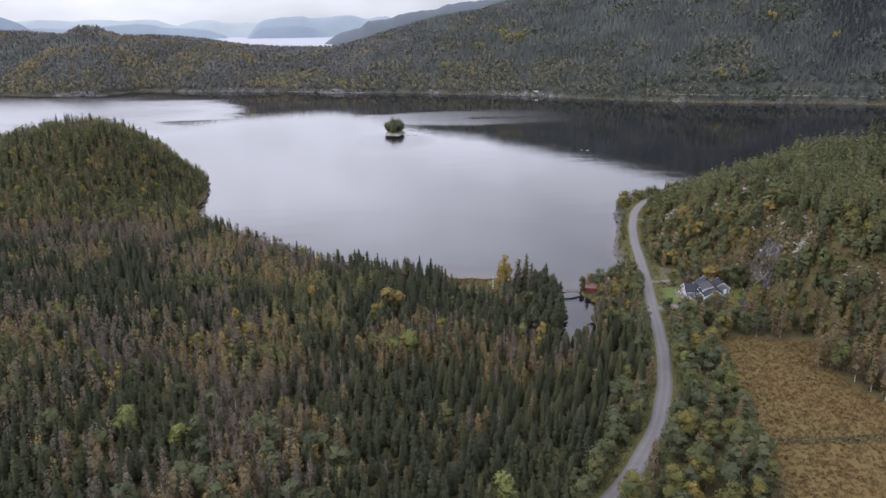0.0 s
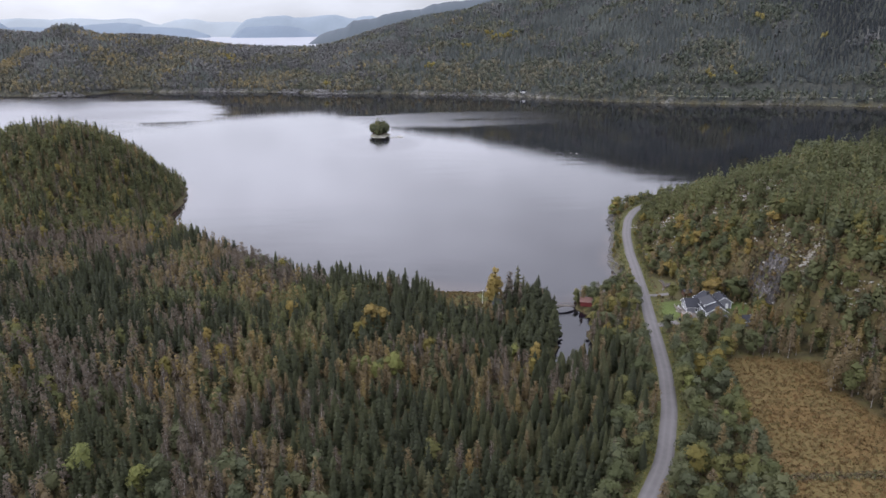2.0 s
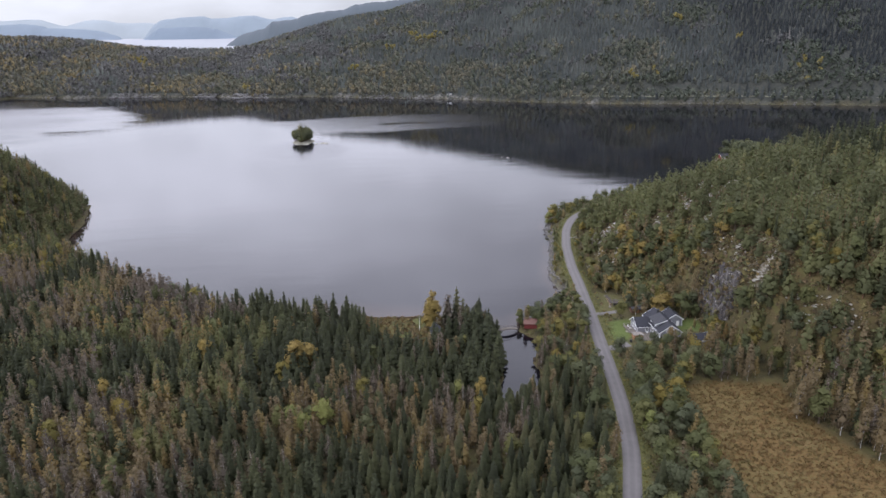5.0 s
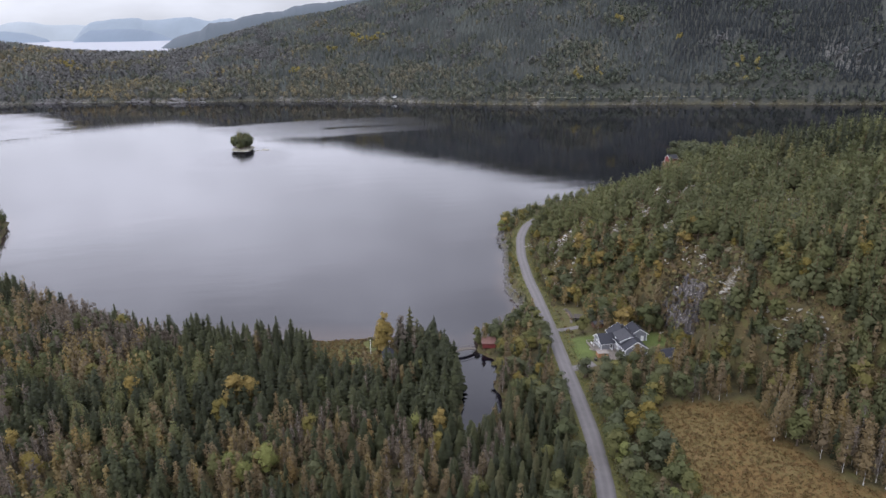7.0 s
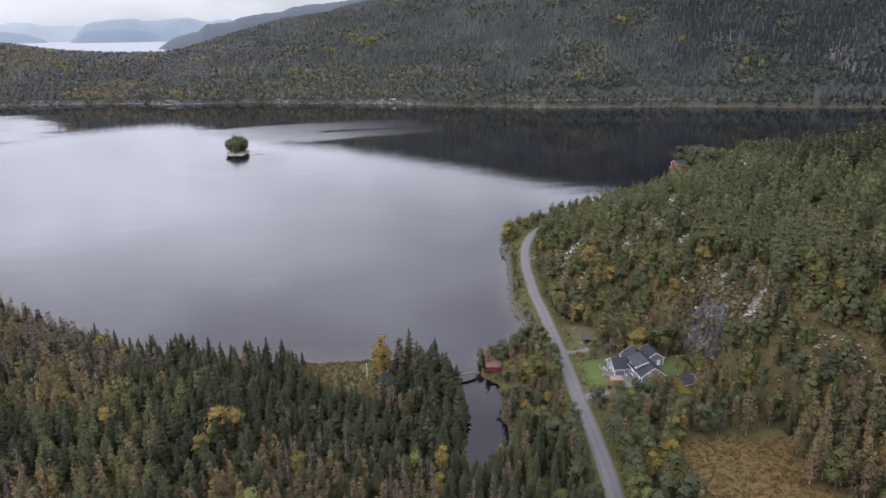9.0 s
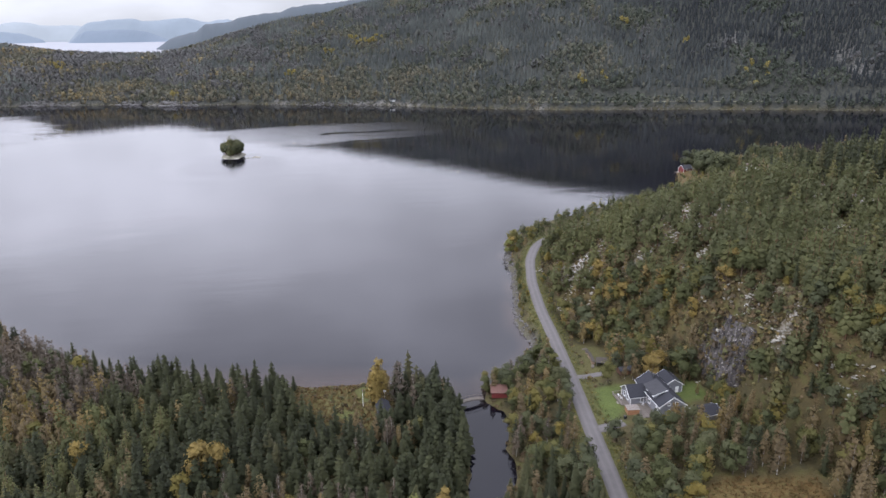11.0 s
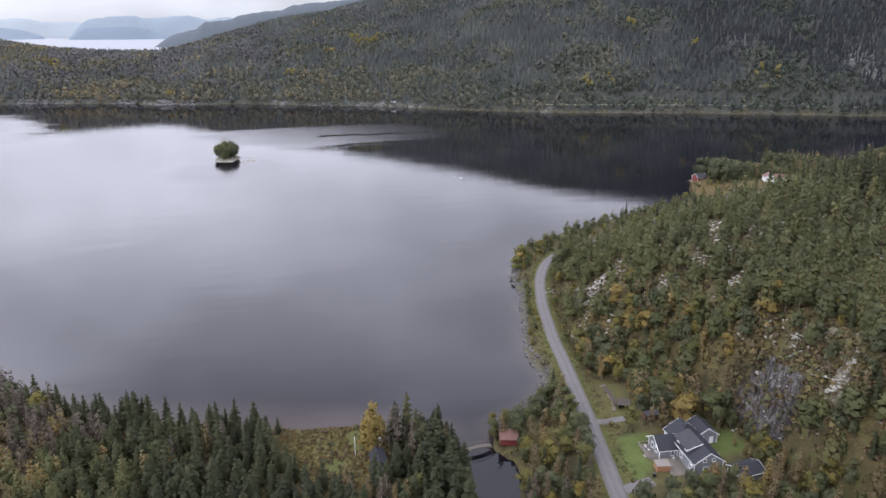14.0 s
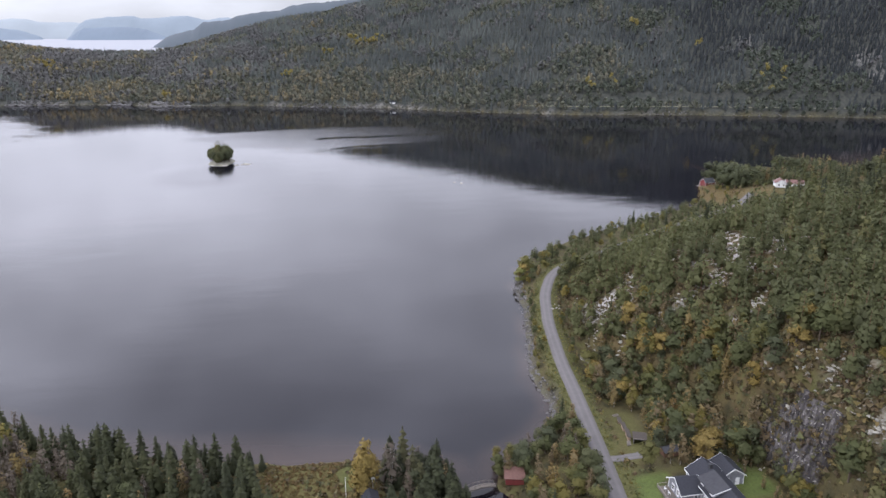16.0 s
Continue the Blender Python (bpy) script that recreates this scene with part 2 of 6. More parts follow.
def water_material():
    m, nt, b = material("lake_water")
    shallow = span(nt, math_node(nt, "ADD", attr(nt, "shallow"), math_node(nt, "MULTIPLY", fbm_node(nt, 0.08, 3), 0.25)), 0.35, 1.1)
    nt.links.new(mixcol(nt, shallow, (0.0045, 0.0042, 0.0070), (0.042, 0.028, 0.023)), b.inputs["Base Color"])
    b.inputs["IOR"].default_value = 1.333
    co = nt.nodes.new("ShaderNodeTexCoord")
    sep = nt.nodes.new("ShaderNodeSeparateXYZ")
    nt.links.new(co.outputs["Object"], sep.inputs[0])
    # a wind-ruffled patch out beyond the islet, with calm streaks in it
    X, Y = sep.outputs["X"], sep.outputs["Y"]
    dx = math_node(nt, "DIVIDE", math_node(nt, "SUBTRACT", X, 20.0), 150.0)
    dy = math_node(nt, "DIVIDE", math_node(nt, "SUBTRACT", Y, 958.0), 90.0)
    rad = math_node(nt, "ADD", math_node(nt, "MULTIPLY", dx, dx), math_node(nt, "MULTIPLY", dy, dy))
    wob = fbm_node(nt, 0.012, 4, (0.5, 1.0, 1.0))
    inside = span(nt, math_node(nt, "ADD", rad, math_node(nt, "MULTIPLY", wob, 1.2)), 1.75, 1.25)
    inside = math_node(nt, "MULTIPLY", inside, span(nt, X, 170.0, -80.0, 0.7, 1.0))
    drift = math_node(nt, "MULTIPLY", math_node(nt, "SUBTRACT", fbm_node(nt, 0.02, 3), 0.5), 30.0)

    def slick(x0, x1, y0, slope, half):
        off = math_node(nt, "ABSOLUTE", math_node(nt, "SUBTRACT", math_node(nt, "ADD", Y, drift), math_node(nt, "ADD", math_node(nt, "MULTIPLY", math_node(nt, "SUBTRACT", X, x0), slope), y0)))
        ends = math_node(nt, "MULTIPLY", span(nt, X, x0, x0 + 12), span(nt, X, x1, x1 - 40))
        return math_node(nt, "MULTIPLY", span(nt, off, half, half * 0.5), ends)

    calm = math_node(nt, "MAXIMUM", slick(-2.0, 170.0, 944.0, 0.10, 8.0), math_node(nt, "MAXIMUM", slick(-12.0, 160.0, 867.0, 0.22, 7.0), slick(-34.0, -14.0, 922.0, 0.0, 6.0)))
    streak = math_node(nt, "SUBTRACT", 1.0, calm)
    wake = slick(-420.0, -60.0, 392.0, 0.49, 9.0)
    ex = math_node(nt, "DIVIDE", math_node(nt, "ADD", sep.outputs["X"], 950.0), 560.0)
    ey = math_node(nt, "DIVIDE", math_node(nt, "SUBTRACT", sep.outputs["Y"], 1045.0), 335.0)
    rad2 = math_node(nt, "ADD", math_node(nt, "MULTIPLY", ex, ex), math_node(nt, "MULTIPLY", ey, ey))
    inside2 = span(nt, math_node(nt, "ADD", rad2, math_node(nt, "MULTIPLY", wob, 1.2)), 1.9, 1.3)
    fx = math_node(nt, "DIVIDE", math_node(nt, "ADD", sep.outputs["X"], 84.0), 46.0)
    fy = math_node(nt, "DIVIDE", math_node(nt, "SUBTRACT", sep.outputs["Y"], 762.0), 55.0)
    lee = span(nt, math_node(nt, "ADD", math_node(nt, "MULTIPLY", fx, fx), math_node(nt, "MULTIPLY", fy, fy)), 1.6, 0.4, 0.0, 0.34)
    ruffle = math_node(nt, "MULTIPLY", inside2, span(nt, fbm_node(nt, 0.010, 3, (0.2, 1.6, 1.0)), 0.05, 0.34))
    patch = math_node(nt, "MULTIPLY", inside, streak)
    ruffle = math_node(nt, "SUBTRACT", math_node(nt, "MAXIMUM", ruffle, lee), math_node(nt, "MULTIPLY", wake, 0.05))
    soft = span(nt, fbm_node(nt, 0.006, 3, (0.6, 1.6, 1)), 0.42, 0.62, 0.015, 0.045)
    rough = math_node(nt, "ADD", math_node(nt, "ADD", soft, math_node(nt, "ADD", math_node(nt, "MULTIPLY", patch, 0.15), math_node(nt, "MULTIPLY", lee, 0.16))), math_node(nt, "MAXIMUM", math_node(nt, "MULTIPLY", ruffle, 0.16), 0.0))
    nt.links.new(rough, b.inputs["Roughness"])
    waves = fbm_node(nt, 0.55, 3, (0.7, 1.3, 1))
    bm_n = shade(nt, "ShaderNodeBump", Strength=0.06, Distance=0.25)
    nt.links.new(waves, bm_n.inputs["Height"])
    swell = shade(nt, "ShaderNodeBump", Strength=1.0, Distance=0.06)
    nt.links.new(fbm_node(nt, 0.07, 3, (0.35, 1.0, 1.0)), swell.inputs["Height"])
    nt.links.new(swell.outputs[0], bm_n.inputs["Normal"])
    # wavelets show their near sides where the wind ruffles the water
    tilt = nt.nodes.new("ShaderNodeCombineXYZ")
    nt.links.new(math_node(nt, "ADD", math_node(nt, "MULTIPLY", ruffle, -0.075), math_node(nt, "MULTIPLY", patch, -0.014)), tilt.inputs["Y"])
    lean = nt.nodes.new("ShaderNodeVectorMath")
    nt.links.new(bm_n.outputs[0], lean.inputs[0])
    nt.links.new(tilt.outputs[0], lean.inputs[1])
    unit = nt.nodes.new("ShaderNodeVectorMath")
    unit.operation = "NORMALIZE"
    nt.links.new(lean.outputs[0], unit.inputs[0])
    nt.links.new(unit.outputs[0], b.inputs["Normal"])
    return m


M_WATER = water_material()


def road_material():
    m, nt, b = material("worn_gravel_asphalt")
    mid, fine = fbm_node(nt, 0.5, 5), fbm_node(nt, 6.0, 3)
    col = ramp(nt, math_node(nt, "ADD", math_node(nt, "MULTIPLY", mid, 0.6), math_node(nt, "MULTIPLY", fine, 0.4)), [(0.35, (0.084, 0.076, 0.073)), (0.65, (0.114, 0.104, 0.100))])
    track = attr(nt, "track")
    col = mixcol(nt, math_node(nt, "MULTIPLY", track, 0.36), col, (0.19, 0.176, 0.166))
    nt.links.new(col, b.inputs["Base Color"])
    b.inputs["Roughness"].default_value = 0.85
    bump(nt, b, fine, 0.3, 0.02)
    return m


M_ROAD = road_material()
# Fjord surface; the sky it would mirror is set in the base colour.
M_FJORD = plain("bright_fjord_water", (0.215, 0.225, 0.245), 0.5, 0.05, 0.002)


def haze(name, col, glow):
    """Hills so far off that the air's light, put in as emission, outweighs theirs."""
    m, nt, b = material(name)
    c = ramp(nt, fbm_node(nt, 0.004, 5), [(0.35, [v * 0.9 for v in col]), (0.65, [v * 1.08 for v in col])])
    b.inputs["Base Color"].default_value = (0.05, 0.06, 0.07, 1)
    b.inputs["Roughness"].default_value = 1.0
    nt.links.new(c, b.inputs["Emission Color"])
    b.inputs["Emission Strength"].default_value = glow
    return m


# ---------------------------------------------------------------- mesh tools
def mesh_object(name, verts, tris, mats, index=None, attrs=None, parent=None, smooth=False, normals=None):
    me = bpy.data.meshes.new(name)
    verts, tris = np.asarray(verts, np.float32), np.asarray(tris, np.int32)
    k = tris.shape[1]
    me.vertices.add(len(verts))
    me.vertices.foreach_set("co", verts.ravel())
    me.loops.add(tris.size)
    me.loops.foreach_set("vertex_index", tris.ravel())
    me.polygons.add(len(tris))
    me.polygons.foreach_set("loop_start", np.arange(0, tris.size, k, dtype=np.int32))
    me.polygons.foreach_set("loop_total", np.full(len(tris), k, np.int32))
    if index is not None:
        me.polygons.foreach_set("material_index", np.asarray(index, np.int32))
    if smooth or normals is not None:
        me.polygons.foreach_set("use_smooth", np.ones(len(tris), bool))
    for m in mats:
        me.materials.append(m)
    for key, val in (attrs or {}).items():
        a = me.attributes.new(key, "FLOAT", "POINT")
        a.data.foreach_set("value", np.asarray(val, np.float32))
    me.update(calc_edges=True)
    if normals is not None:
        me.normals_split_custom_set_from_vertices(normals)
    ob = new(name, me)
    if parent is not None:
        ob.parent = parent
    return ob


def part(name, bm, mat, parent=None, label=""):
    me = bpy.data.meshes.new(name)
    bmesh.ops.recalc_face_normals(bm, faces=bm.faces)
    bm.to_mesh(me)
    bm.free()
    me.materials.append(mat)
    ob = new(name, me)
    ob.parent = parent
    return tagged(ob, label)


def box(x0, x1, y0, y1, z0, z1, bm=None, bevel=0.0):
    bm = bm or bmesh.new()
    vs = [bm.verts.new(c) for c in ((x0, y0, z0), (x1, y0, z0), (x1, y1, z0), (x0, y1, z0), (x0, y0, z1), (x1, y0, z1), (x1, y1, z1), (x0, y1, z1))]
    fs = [bm.faces.new([vs[i] for i in q]) for q in ((0, 3, 2, 1), (4, 5, 6, 7), (0, 1, 5, 4), (1, 2, 6, 5), (2, 3, 7, 6), (3, 0, 4, 7))]
    if bevel:
        bmesh.ops.bevel(bm, geom=list({ed for f in fs for ed in f.edges}), offset=bevel, segments=1, affect="EDGES")
    return bm


def solid(points, depth_vec, bm=None):
    """A flat polygon given thickness along a vector."""
    bm = bm or bmesh.new()
    d = Vector(depth_vec)
    a = [bm.verts.new(p) for p in points]
    b = [bm.verts.new(Vector(p) + d) for p in points]
    bm.faces.new(a)
    bm.faces.new(b[::-1])
    for i in range(len(a)):
        j = (i + 1) % len(a)
        bm.faces.new((a[j], a[i], b[i], b[j]))
    return bm


def empty(name, x, y, z, turn=0.0):
    ob = new(name)
    ob.matrix_world = pose(x, y, z, 0, 0, turn)
    ob.empty_display_size = 0.5
    return ob


# ---------------------------------------------------------------- the lie of the land
def value_noise(x, y, seed=0):
    xi, yi = np.floor(x).astype(np.int64), np.floor(y).astype(np.int64)
    fx, fy = x - xi, y - yi
    fx, fy = fx * fx * (3 - 2 * fx), fy * fy * (3 - 2 * fy)

    def h(a, b):
        n = (a * 374761393 + b * 668265263 + seed * 1442695041) & 0xFFFFFFFF
        n = ((n ^ (n >> 13)) * 1274126177) & 0xFFFFFFFF
        return ((n ^ (n >> 16)) & 0xFFFF) / 65535.0

    return (h(xi, yi) * (1 - fx) + h(xi + 1, yi) * fx) * (1 - fy) + (h(xi, yi + 1) * (1 - fx) + h(xi + 1, yi + 1) * fx) * fy


def fbm(x, y, size, octaves=4, seed=0):
    out, amp, tot = 0, 1.0, 0.0
    for o in range(octaves):
        out = out + amp * value_noise(x / size * 2 ** o, y / size * 2 ** o, seed + o)
        tot += amp
        amp *= 0.5
    return out / tot - 0.5


def smooth(a, b, v):
    t = np.clip((v - a) / (b - a), 0, 1)
    return t * t * (3 - 2 * t)


def dist_line(x, y, line):
    best = np.full(np.shape(x), 1e9)
    for (ax, ay), (bx, by) in zip(line, line[1:]):
        dx, dy = bx - ax, by - ay
        t = np.clip(((x - ax) * dx + (y - ay) * dy) / (dx * dx + dy * dy), 0, 1)
        best = np.minimum(best, np.hypot(x - ax - t * dx, y - ay - t * dy))
    return best


def inside(x, y, poly):
    c = np.zeros(np.shape(x), bool)
    for (ax, ay), (bx, by) in zip(poly, poly[1:] + poly[:1]):
        if ay != by:
            c ^= ((ay > y) != (by > y)) & (x < (bx - ax) * (y - ay) / (by - ay) + ax)
    return c


SHORE_WEST = [(-6000, 760), (-900, 700), (-500, 655), (-330, 640), (-240, 605), (-201, 555), (-186, 505), (-181, 470), (-176, 447), (-150, 424), (-120, 395),
              (-97, 374), (-65, 353), (-30, 341), (0, 333), (25, 331), (40, 325), (48, 315)]
SHORE_POND = [(47, 299), (44, 275), (39, 258), (42, 253), (47, 257), (56, 272), (57, 279), (56, 285), (60, 296), (61, 304), (56, 312)]
SHORE_EAST = [(58, 322), (71, 331), (80, 341), (84, 352), (82, 371), (88, 395), (96, 428), (98, 452), (107, 482), (122, 503), (150, 526), (200, 555), (240, 578),
              (268, 597), (285, 625), (296, 650), (325, 690), (360, 715), (430, 690), (520, 655), (800, 610), (6000, 560)]
NEAR_SHORE = SHORE_WEST + SHORE_POND + SHORE_EAST
NEAR_LAND = NEAR_SHORE + [(6000, -6000), (-6000, -6000)]
FAR_SHORE = [(-6000, 1450), (-1400, 1385), (-913, 1373), (-825, 1340), (-696, 1324), (-655, 1430), (-549, 1387), (-436, 1384), (-316, 1368), (-238, 1327), (-114, 1320),
             (0, 1275), (114, 1235), (190, 1180), (254, 1147), (360, 1101), (527, 1066), (640, 1027), (746, 990), (900, 945), (1600, 800), (6000, 700)]
FAR_LAND = FAR_SHORE + [(6000, 7000), (-6000, 7000)]
ROAD = [(-20, 95), (10, 125), (29.3, 145), (46, 166), (59.6, 191), (68.5, 217), (73.8, 240), (76.7, 258), (80.3, 283), (85.5, 316), (89.6, 345), (92.6, 370), (98, 402), (105.2, 430),
        (114.3, 451), (124, 462), (140, 471), (175, 497), (225, 530), (268, 553), (300, 586)]
HILL_FOOT = [(230, 60), (175, 150), (166, 205), (135, 245), (127, 272), (126, 298), (119, 330), (108, 358), (104, 395), (110, 428), (122, 446), (160, 478), (220, 525), (275, 548)]
HILL = HILL_FOOT + [(420, 610), (700, 590), (6000, 540), (6000, -3000), (400, -300)]
MEADOW = [(80, 120), (84, 170), (89, 200), (89, 225), (91, 246), (104, 252), (127, 248), (124, 228), (128, 208), (150, 190), (160, 130)]
PAD = [(86, 277), (90, 302), (100, 303), (122, 303), (122, 276)]
LAWN = [(84.5, 284), (88.5, 303), (98, 303), (97, 299), (95, 297), (93, 296), (93, 288), (90.5, 283), (87.5, 282)]
LAWN_EAST = [(111, 299), (116, 303), (122, 300), (122, 290), (114, 288), (110, 296)]
YARD = [(91, 308), (94, 330), (97, 342), (104, 338), (101, 318), (98, 308)]
CLEARING = [(-4, 331), (22, 331), (27, 322), (27, 300), (18, 296), (4, 300), (-8, 318)]
TIP = [(268, 597), (275, 575), (305, 572), (320, 582), (318, 600), (302, 615), (300, 650), (290, 640)]


def road_height(y):
    return np.interp(y, [95, 165, 215, 250, 290, 340, 380, 430, 460, 530, 586], [9.0, 8.0, 7.4, 7.2, 7.0, 6.2, 6.0, 7.0, 8.0, 7.5, 8.5])


RIDGE_X = [-1700, -1050, -915, -893, -872, -850, -825, -740, -625, -540, -388, -325, -275, -185, -79, 28, 85, 250, 450, 700, 1000, 1700]
RIDGE_Z = [112, 107, 97, 112, 118, 108, 97, 95, 82, 71, 62, 63, 70, 98, 126, 140, 157, 186, 226, 266, 295, 320]


def height(x, y):
    x, y = np.asarray(x, float), np.asarray(y, float)
    sd = dist_line(x, y, NEAR_SHORE)
    on = inside(x, y, NEAR_LAND)
    h = 0.28 * np.minimum(sd, 5) + 5.2 * (1 - np.exp(-sd / 55)) + 2.5 * fbm(x, y, 45, 3, 3) * smooth(6, 40, sd)
    east = smooth(60, 85, x) * smooth(345, 310, y)
    h = h + (7.6 - h) * east * smooth(2, 18, sd)
    # the wooded hill beside the road
    hd = np.where(inside(x, y, HILL), dist_line(x, y, HILL_FOOT), 0)
    steep = np.interp(y, [150, 230, 255, 278, 309, 328, 380, 430, 480, 540], [40, 26, 10, 3.6, 3.6, 14, 24, 32, 60, 70])
    top = np.interp(y, [100, 240, 300, 360, 400, 440, 475, 520, 560], [34, 36, 36, 34, 28, 20, 12, 8, 8])
    hill = top * (1 - np.exp(-hd / steep)) + 0.13 * np.minimum(hd, 260) * np.interp(y, [430, 560], [1, 0.35]) * (1 + 0.3 * smooth(90, 200, hd))
    hill = hill + 7 * fbm(x, y, 38, 4, 11) * smooth(2, 30, hd)
    h = h + hill * smooth(0, 10, hd + 6)
    # the knoll on the far west shore
    dx = np.where(x > -255, (x + 255) / 48, (x + 255) / 120)
    h = h + 46 * np.exp(-dx * dx - ((y - 492) / 78) ** 2) * smooth(0, 30, sd)
    h = h + 26 * smooth(-330, -800, x) * smooth(10, 120, sd)
    h = h + 6 * np.exp(-((x - 328) / 30) ** 2 - ((y - 592) / 22) ** 2) * smooth(0, 12, sd)
    # road bench
    dr = dist_line(x, y, ROAD)
    h = h + (road_height(y) - 0.12 - h) * smooth(11, 3.4, dr)
    pad = inside(x, y, PAD)
    h = np.where(pad, 7.2 + 0.3 * smooth(86, 93, x), h)
    h = h * smooth(0, 3.0, sd)
    h = np.where(on, h, np.maximum(-5, -0.35 * sd))
    # the far shore and its mountains
    fd = dist_line(x, y, FAR_SHORE)
    fon = inside(x, y, FAR_LAND)
    u = fd / np.interp(x, [-400, 0, 300, 700], [270, 480, 560, 620])
    prof = np.where(u < 1, u * (1.45 - 0.45 * u), 1.0)
    rz = np.interp(x, RIDGE_X, RIDGE_Z)
    down = smooth(1.1, 2.4, u) * smooth(-150, -330, x)
    f = 2.6 * np.minimum(fd, 5) / 5 + rz * prof * (1 - down) + 30 * down + 16 * fbm(x, y, 130, 4, 21) * smooth(20, 150, fd) * (1 - 0.7 * smooth(0.7, 1.0, u))
    bench = dist_line(x, y, FAR_ROAD)
    f = f + (9.0 - f) * smooth(15, 4, bench)
    return np.where(fon, f, h)


FAR_ROAD = [(300, 1152), (365, 1126), (530, 1092), (645, 1053), (755, 1015), (905, 970), (1500, 846)]


def axis(lo, hi, fine_lo, fine_hi, step, grow=1.07, cap=400):
    mid = list(np.arange(fine_lo, fine_hi + step / 2, step))
    out, s, v = [], step, fine_hi
    while v < hi:
        s = min(s * grow, cap)
        v += s
        out.append(v)
    low, s, v = [], step, fine_lo
    while v > lo:
        s = min(s * grow, cap)
        v -= s
        low.append(v)
    return np.array(low[::-1] + mid + out)


def build_ground():
    gx = axis(-5000, 5000, -100, 220, 2.4, 1.05, 20)
    gx = gx[(gx > -1300) & (gx < 1150)]
    gx = np.unique(np.concatenate([gx, [-5000, -4000, -3000, -2300, -1800, -1500, 1300, 1600, 2000, 2600, 3400, 5000]]))
    gy = np.concatenate([axis(-3000, 660, 150, 480, 2.6, 1.06, 300), np.arange(700, 940, 40), np.arange(940, 1460, 9), np.arange(1460, 1900, 18), np.arange(1920, 2700, 40), np.array([2800, 3000, 3500, 4200, 5000])])
    gy = np.unique(gy[(gy > -3400) & (gy < 5001)])
    X, Y = np.meshgrid(gx, gy)
    x, y = X.ravel(), Y.ravel()
    z = height(x, y)
    nx, ny = len(gx), len(gy)
    i = np.arange(nx * ny).reshape(ny, nx)
    quads = np.stack([i[:-1, :-1], i[:-1, 1:], i[1:, 1:], i[1:, :-1]], -1).reshape(-1, 4)
    sd = np.where(inside(x, y, NEAR_LAND), dist_line(x, y, NEAR_SHORE), -1)
    hd = np.where(inside(x, y, HILL), dist_line(x, y, HILL_FOOT), -1)
    dr = dist_line(x, y, ROAD)
    fd = np.where(inside(x, y, FAR_LAND), dist_line(x, y, FAR_SHORE), -1)

    def poly(p, edge):
        d = dist_line(x, y, p + p[:1])
        return smooth(-edge, edge, np.where(inside(x, y, p), d, -d))

    rock = smooth(2, 10, hd) * smooth(150, 90, hd) * smooth(255, 275, y) * smooth(500, 440, y) * smooth(0.06, 0.15, fbm(x, y, 15, 3, 5)) * (1 - 0.75 * smooth(274, 282, y) * smooth(330, 312, y))
    rock = np.maximum(rock, smooth(11, 5, fd) * (fd > -0.5) * (0.12 + 0.88 * smooth(0.02, 0.16, fbm(x, y, 55, 3, 15))) * np.where(x > 330, 0.2, 0.4))
    rock = np.maximum(rock, 0.3 * (fd > 10) * smooth(0.2, 0.3, fbm(x, y, 60, 3, 8)))
    attrs = {
        "meadow": np.maximum.reduce([poly(MEADOW, 3), 0.9 * poly(CLEARING, 3), 0.7 * poly(TIP, 4), 0.35 * poly(YARD, 1.5)]),
        "lawn": np.maximum.reduce([poly(LAWN, 0.8), poly(LAWN_EAST, 0.8), smooth(4.5, 2.0, np.hypot((x - 18) / 1.0, (y - 321) / 2.2)), smooth(4, 2, np.hypot(x - 11, y - 308))]),
        "verge": np.maximum(smooth(5.4, 3.8, dr) * (y < 480), np.maximum(0.65 * poly(CLEARING, 3), 0.85 * poly(YARD, 1.5))) * (sd > 0),
        "rock": rock,
        "slope": smooth(0, 3, fd),
        "heath": np.maximum(smooth(0, 6, hd), 0.25 * (fd > 0)),
        "gravel": smooth(2.4, 0.8, np.abs(sd)) * smooth(340, 350, y) * smooth(520, 500, y) * (x > 70) * 0.7,
    }
    g = mesh_object("ground", np.stack([x, y, z], 1), quads, [M_GROUND], attrs=attrs, smooth=True)
    tagged(g, "moss and heather ground rising from lake to wooded hills", "ground", kind="structure")


build_ground()

def lake_surface():
    gx = np.concatenate([[-5000, -1500], np.arange(-420, 421, 8.0), [1500, 5000]])
    gy = np.concatenate([np.arange(232, 700, 6.0), [800, 1000, 1560]])
    X, Y = np.meshgrid(gx, gy)
    x, y = X.ravel(), Y.ravel()
    i = np.arange(x.size).reshape(X.shape)
    q = np.stack([i[:-1, :-1], i[:-1, 1:], i[1:, 1:], i[1:, :-1]], -1).reshape(-1, 4)
    reach = np.interp(x, [-200, -60, 0, 45, 60, 75, 110], [9, 14, 24, 12, 12, 9, 2.5])
    shallow = np.clip(1 - dist_line(x, y, NEAR_SHORE) / reach, 0, 1) * smooth(300, 322, y)
    return mesh_object("water", np.stack([x, y, x * 0], 1), q, [M_WATER], attrs={"shallow": shallow})


lake = lake_surface()
tagged(lake, "dark still lake water mirroring sky and mountain", "lake", kind="structure")
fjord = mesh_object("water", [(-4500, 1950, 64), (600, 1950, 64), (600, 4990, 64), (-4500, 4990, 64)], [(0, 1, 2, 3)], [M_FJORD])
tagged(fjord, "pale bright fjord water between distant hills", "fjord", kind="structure")


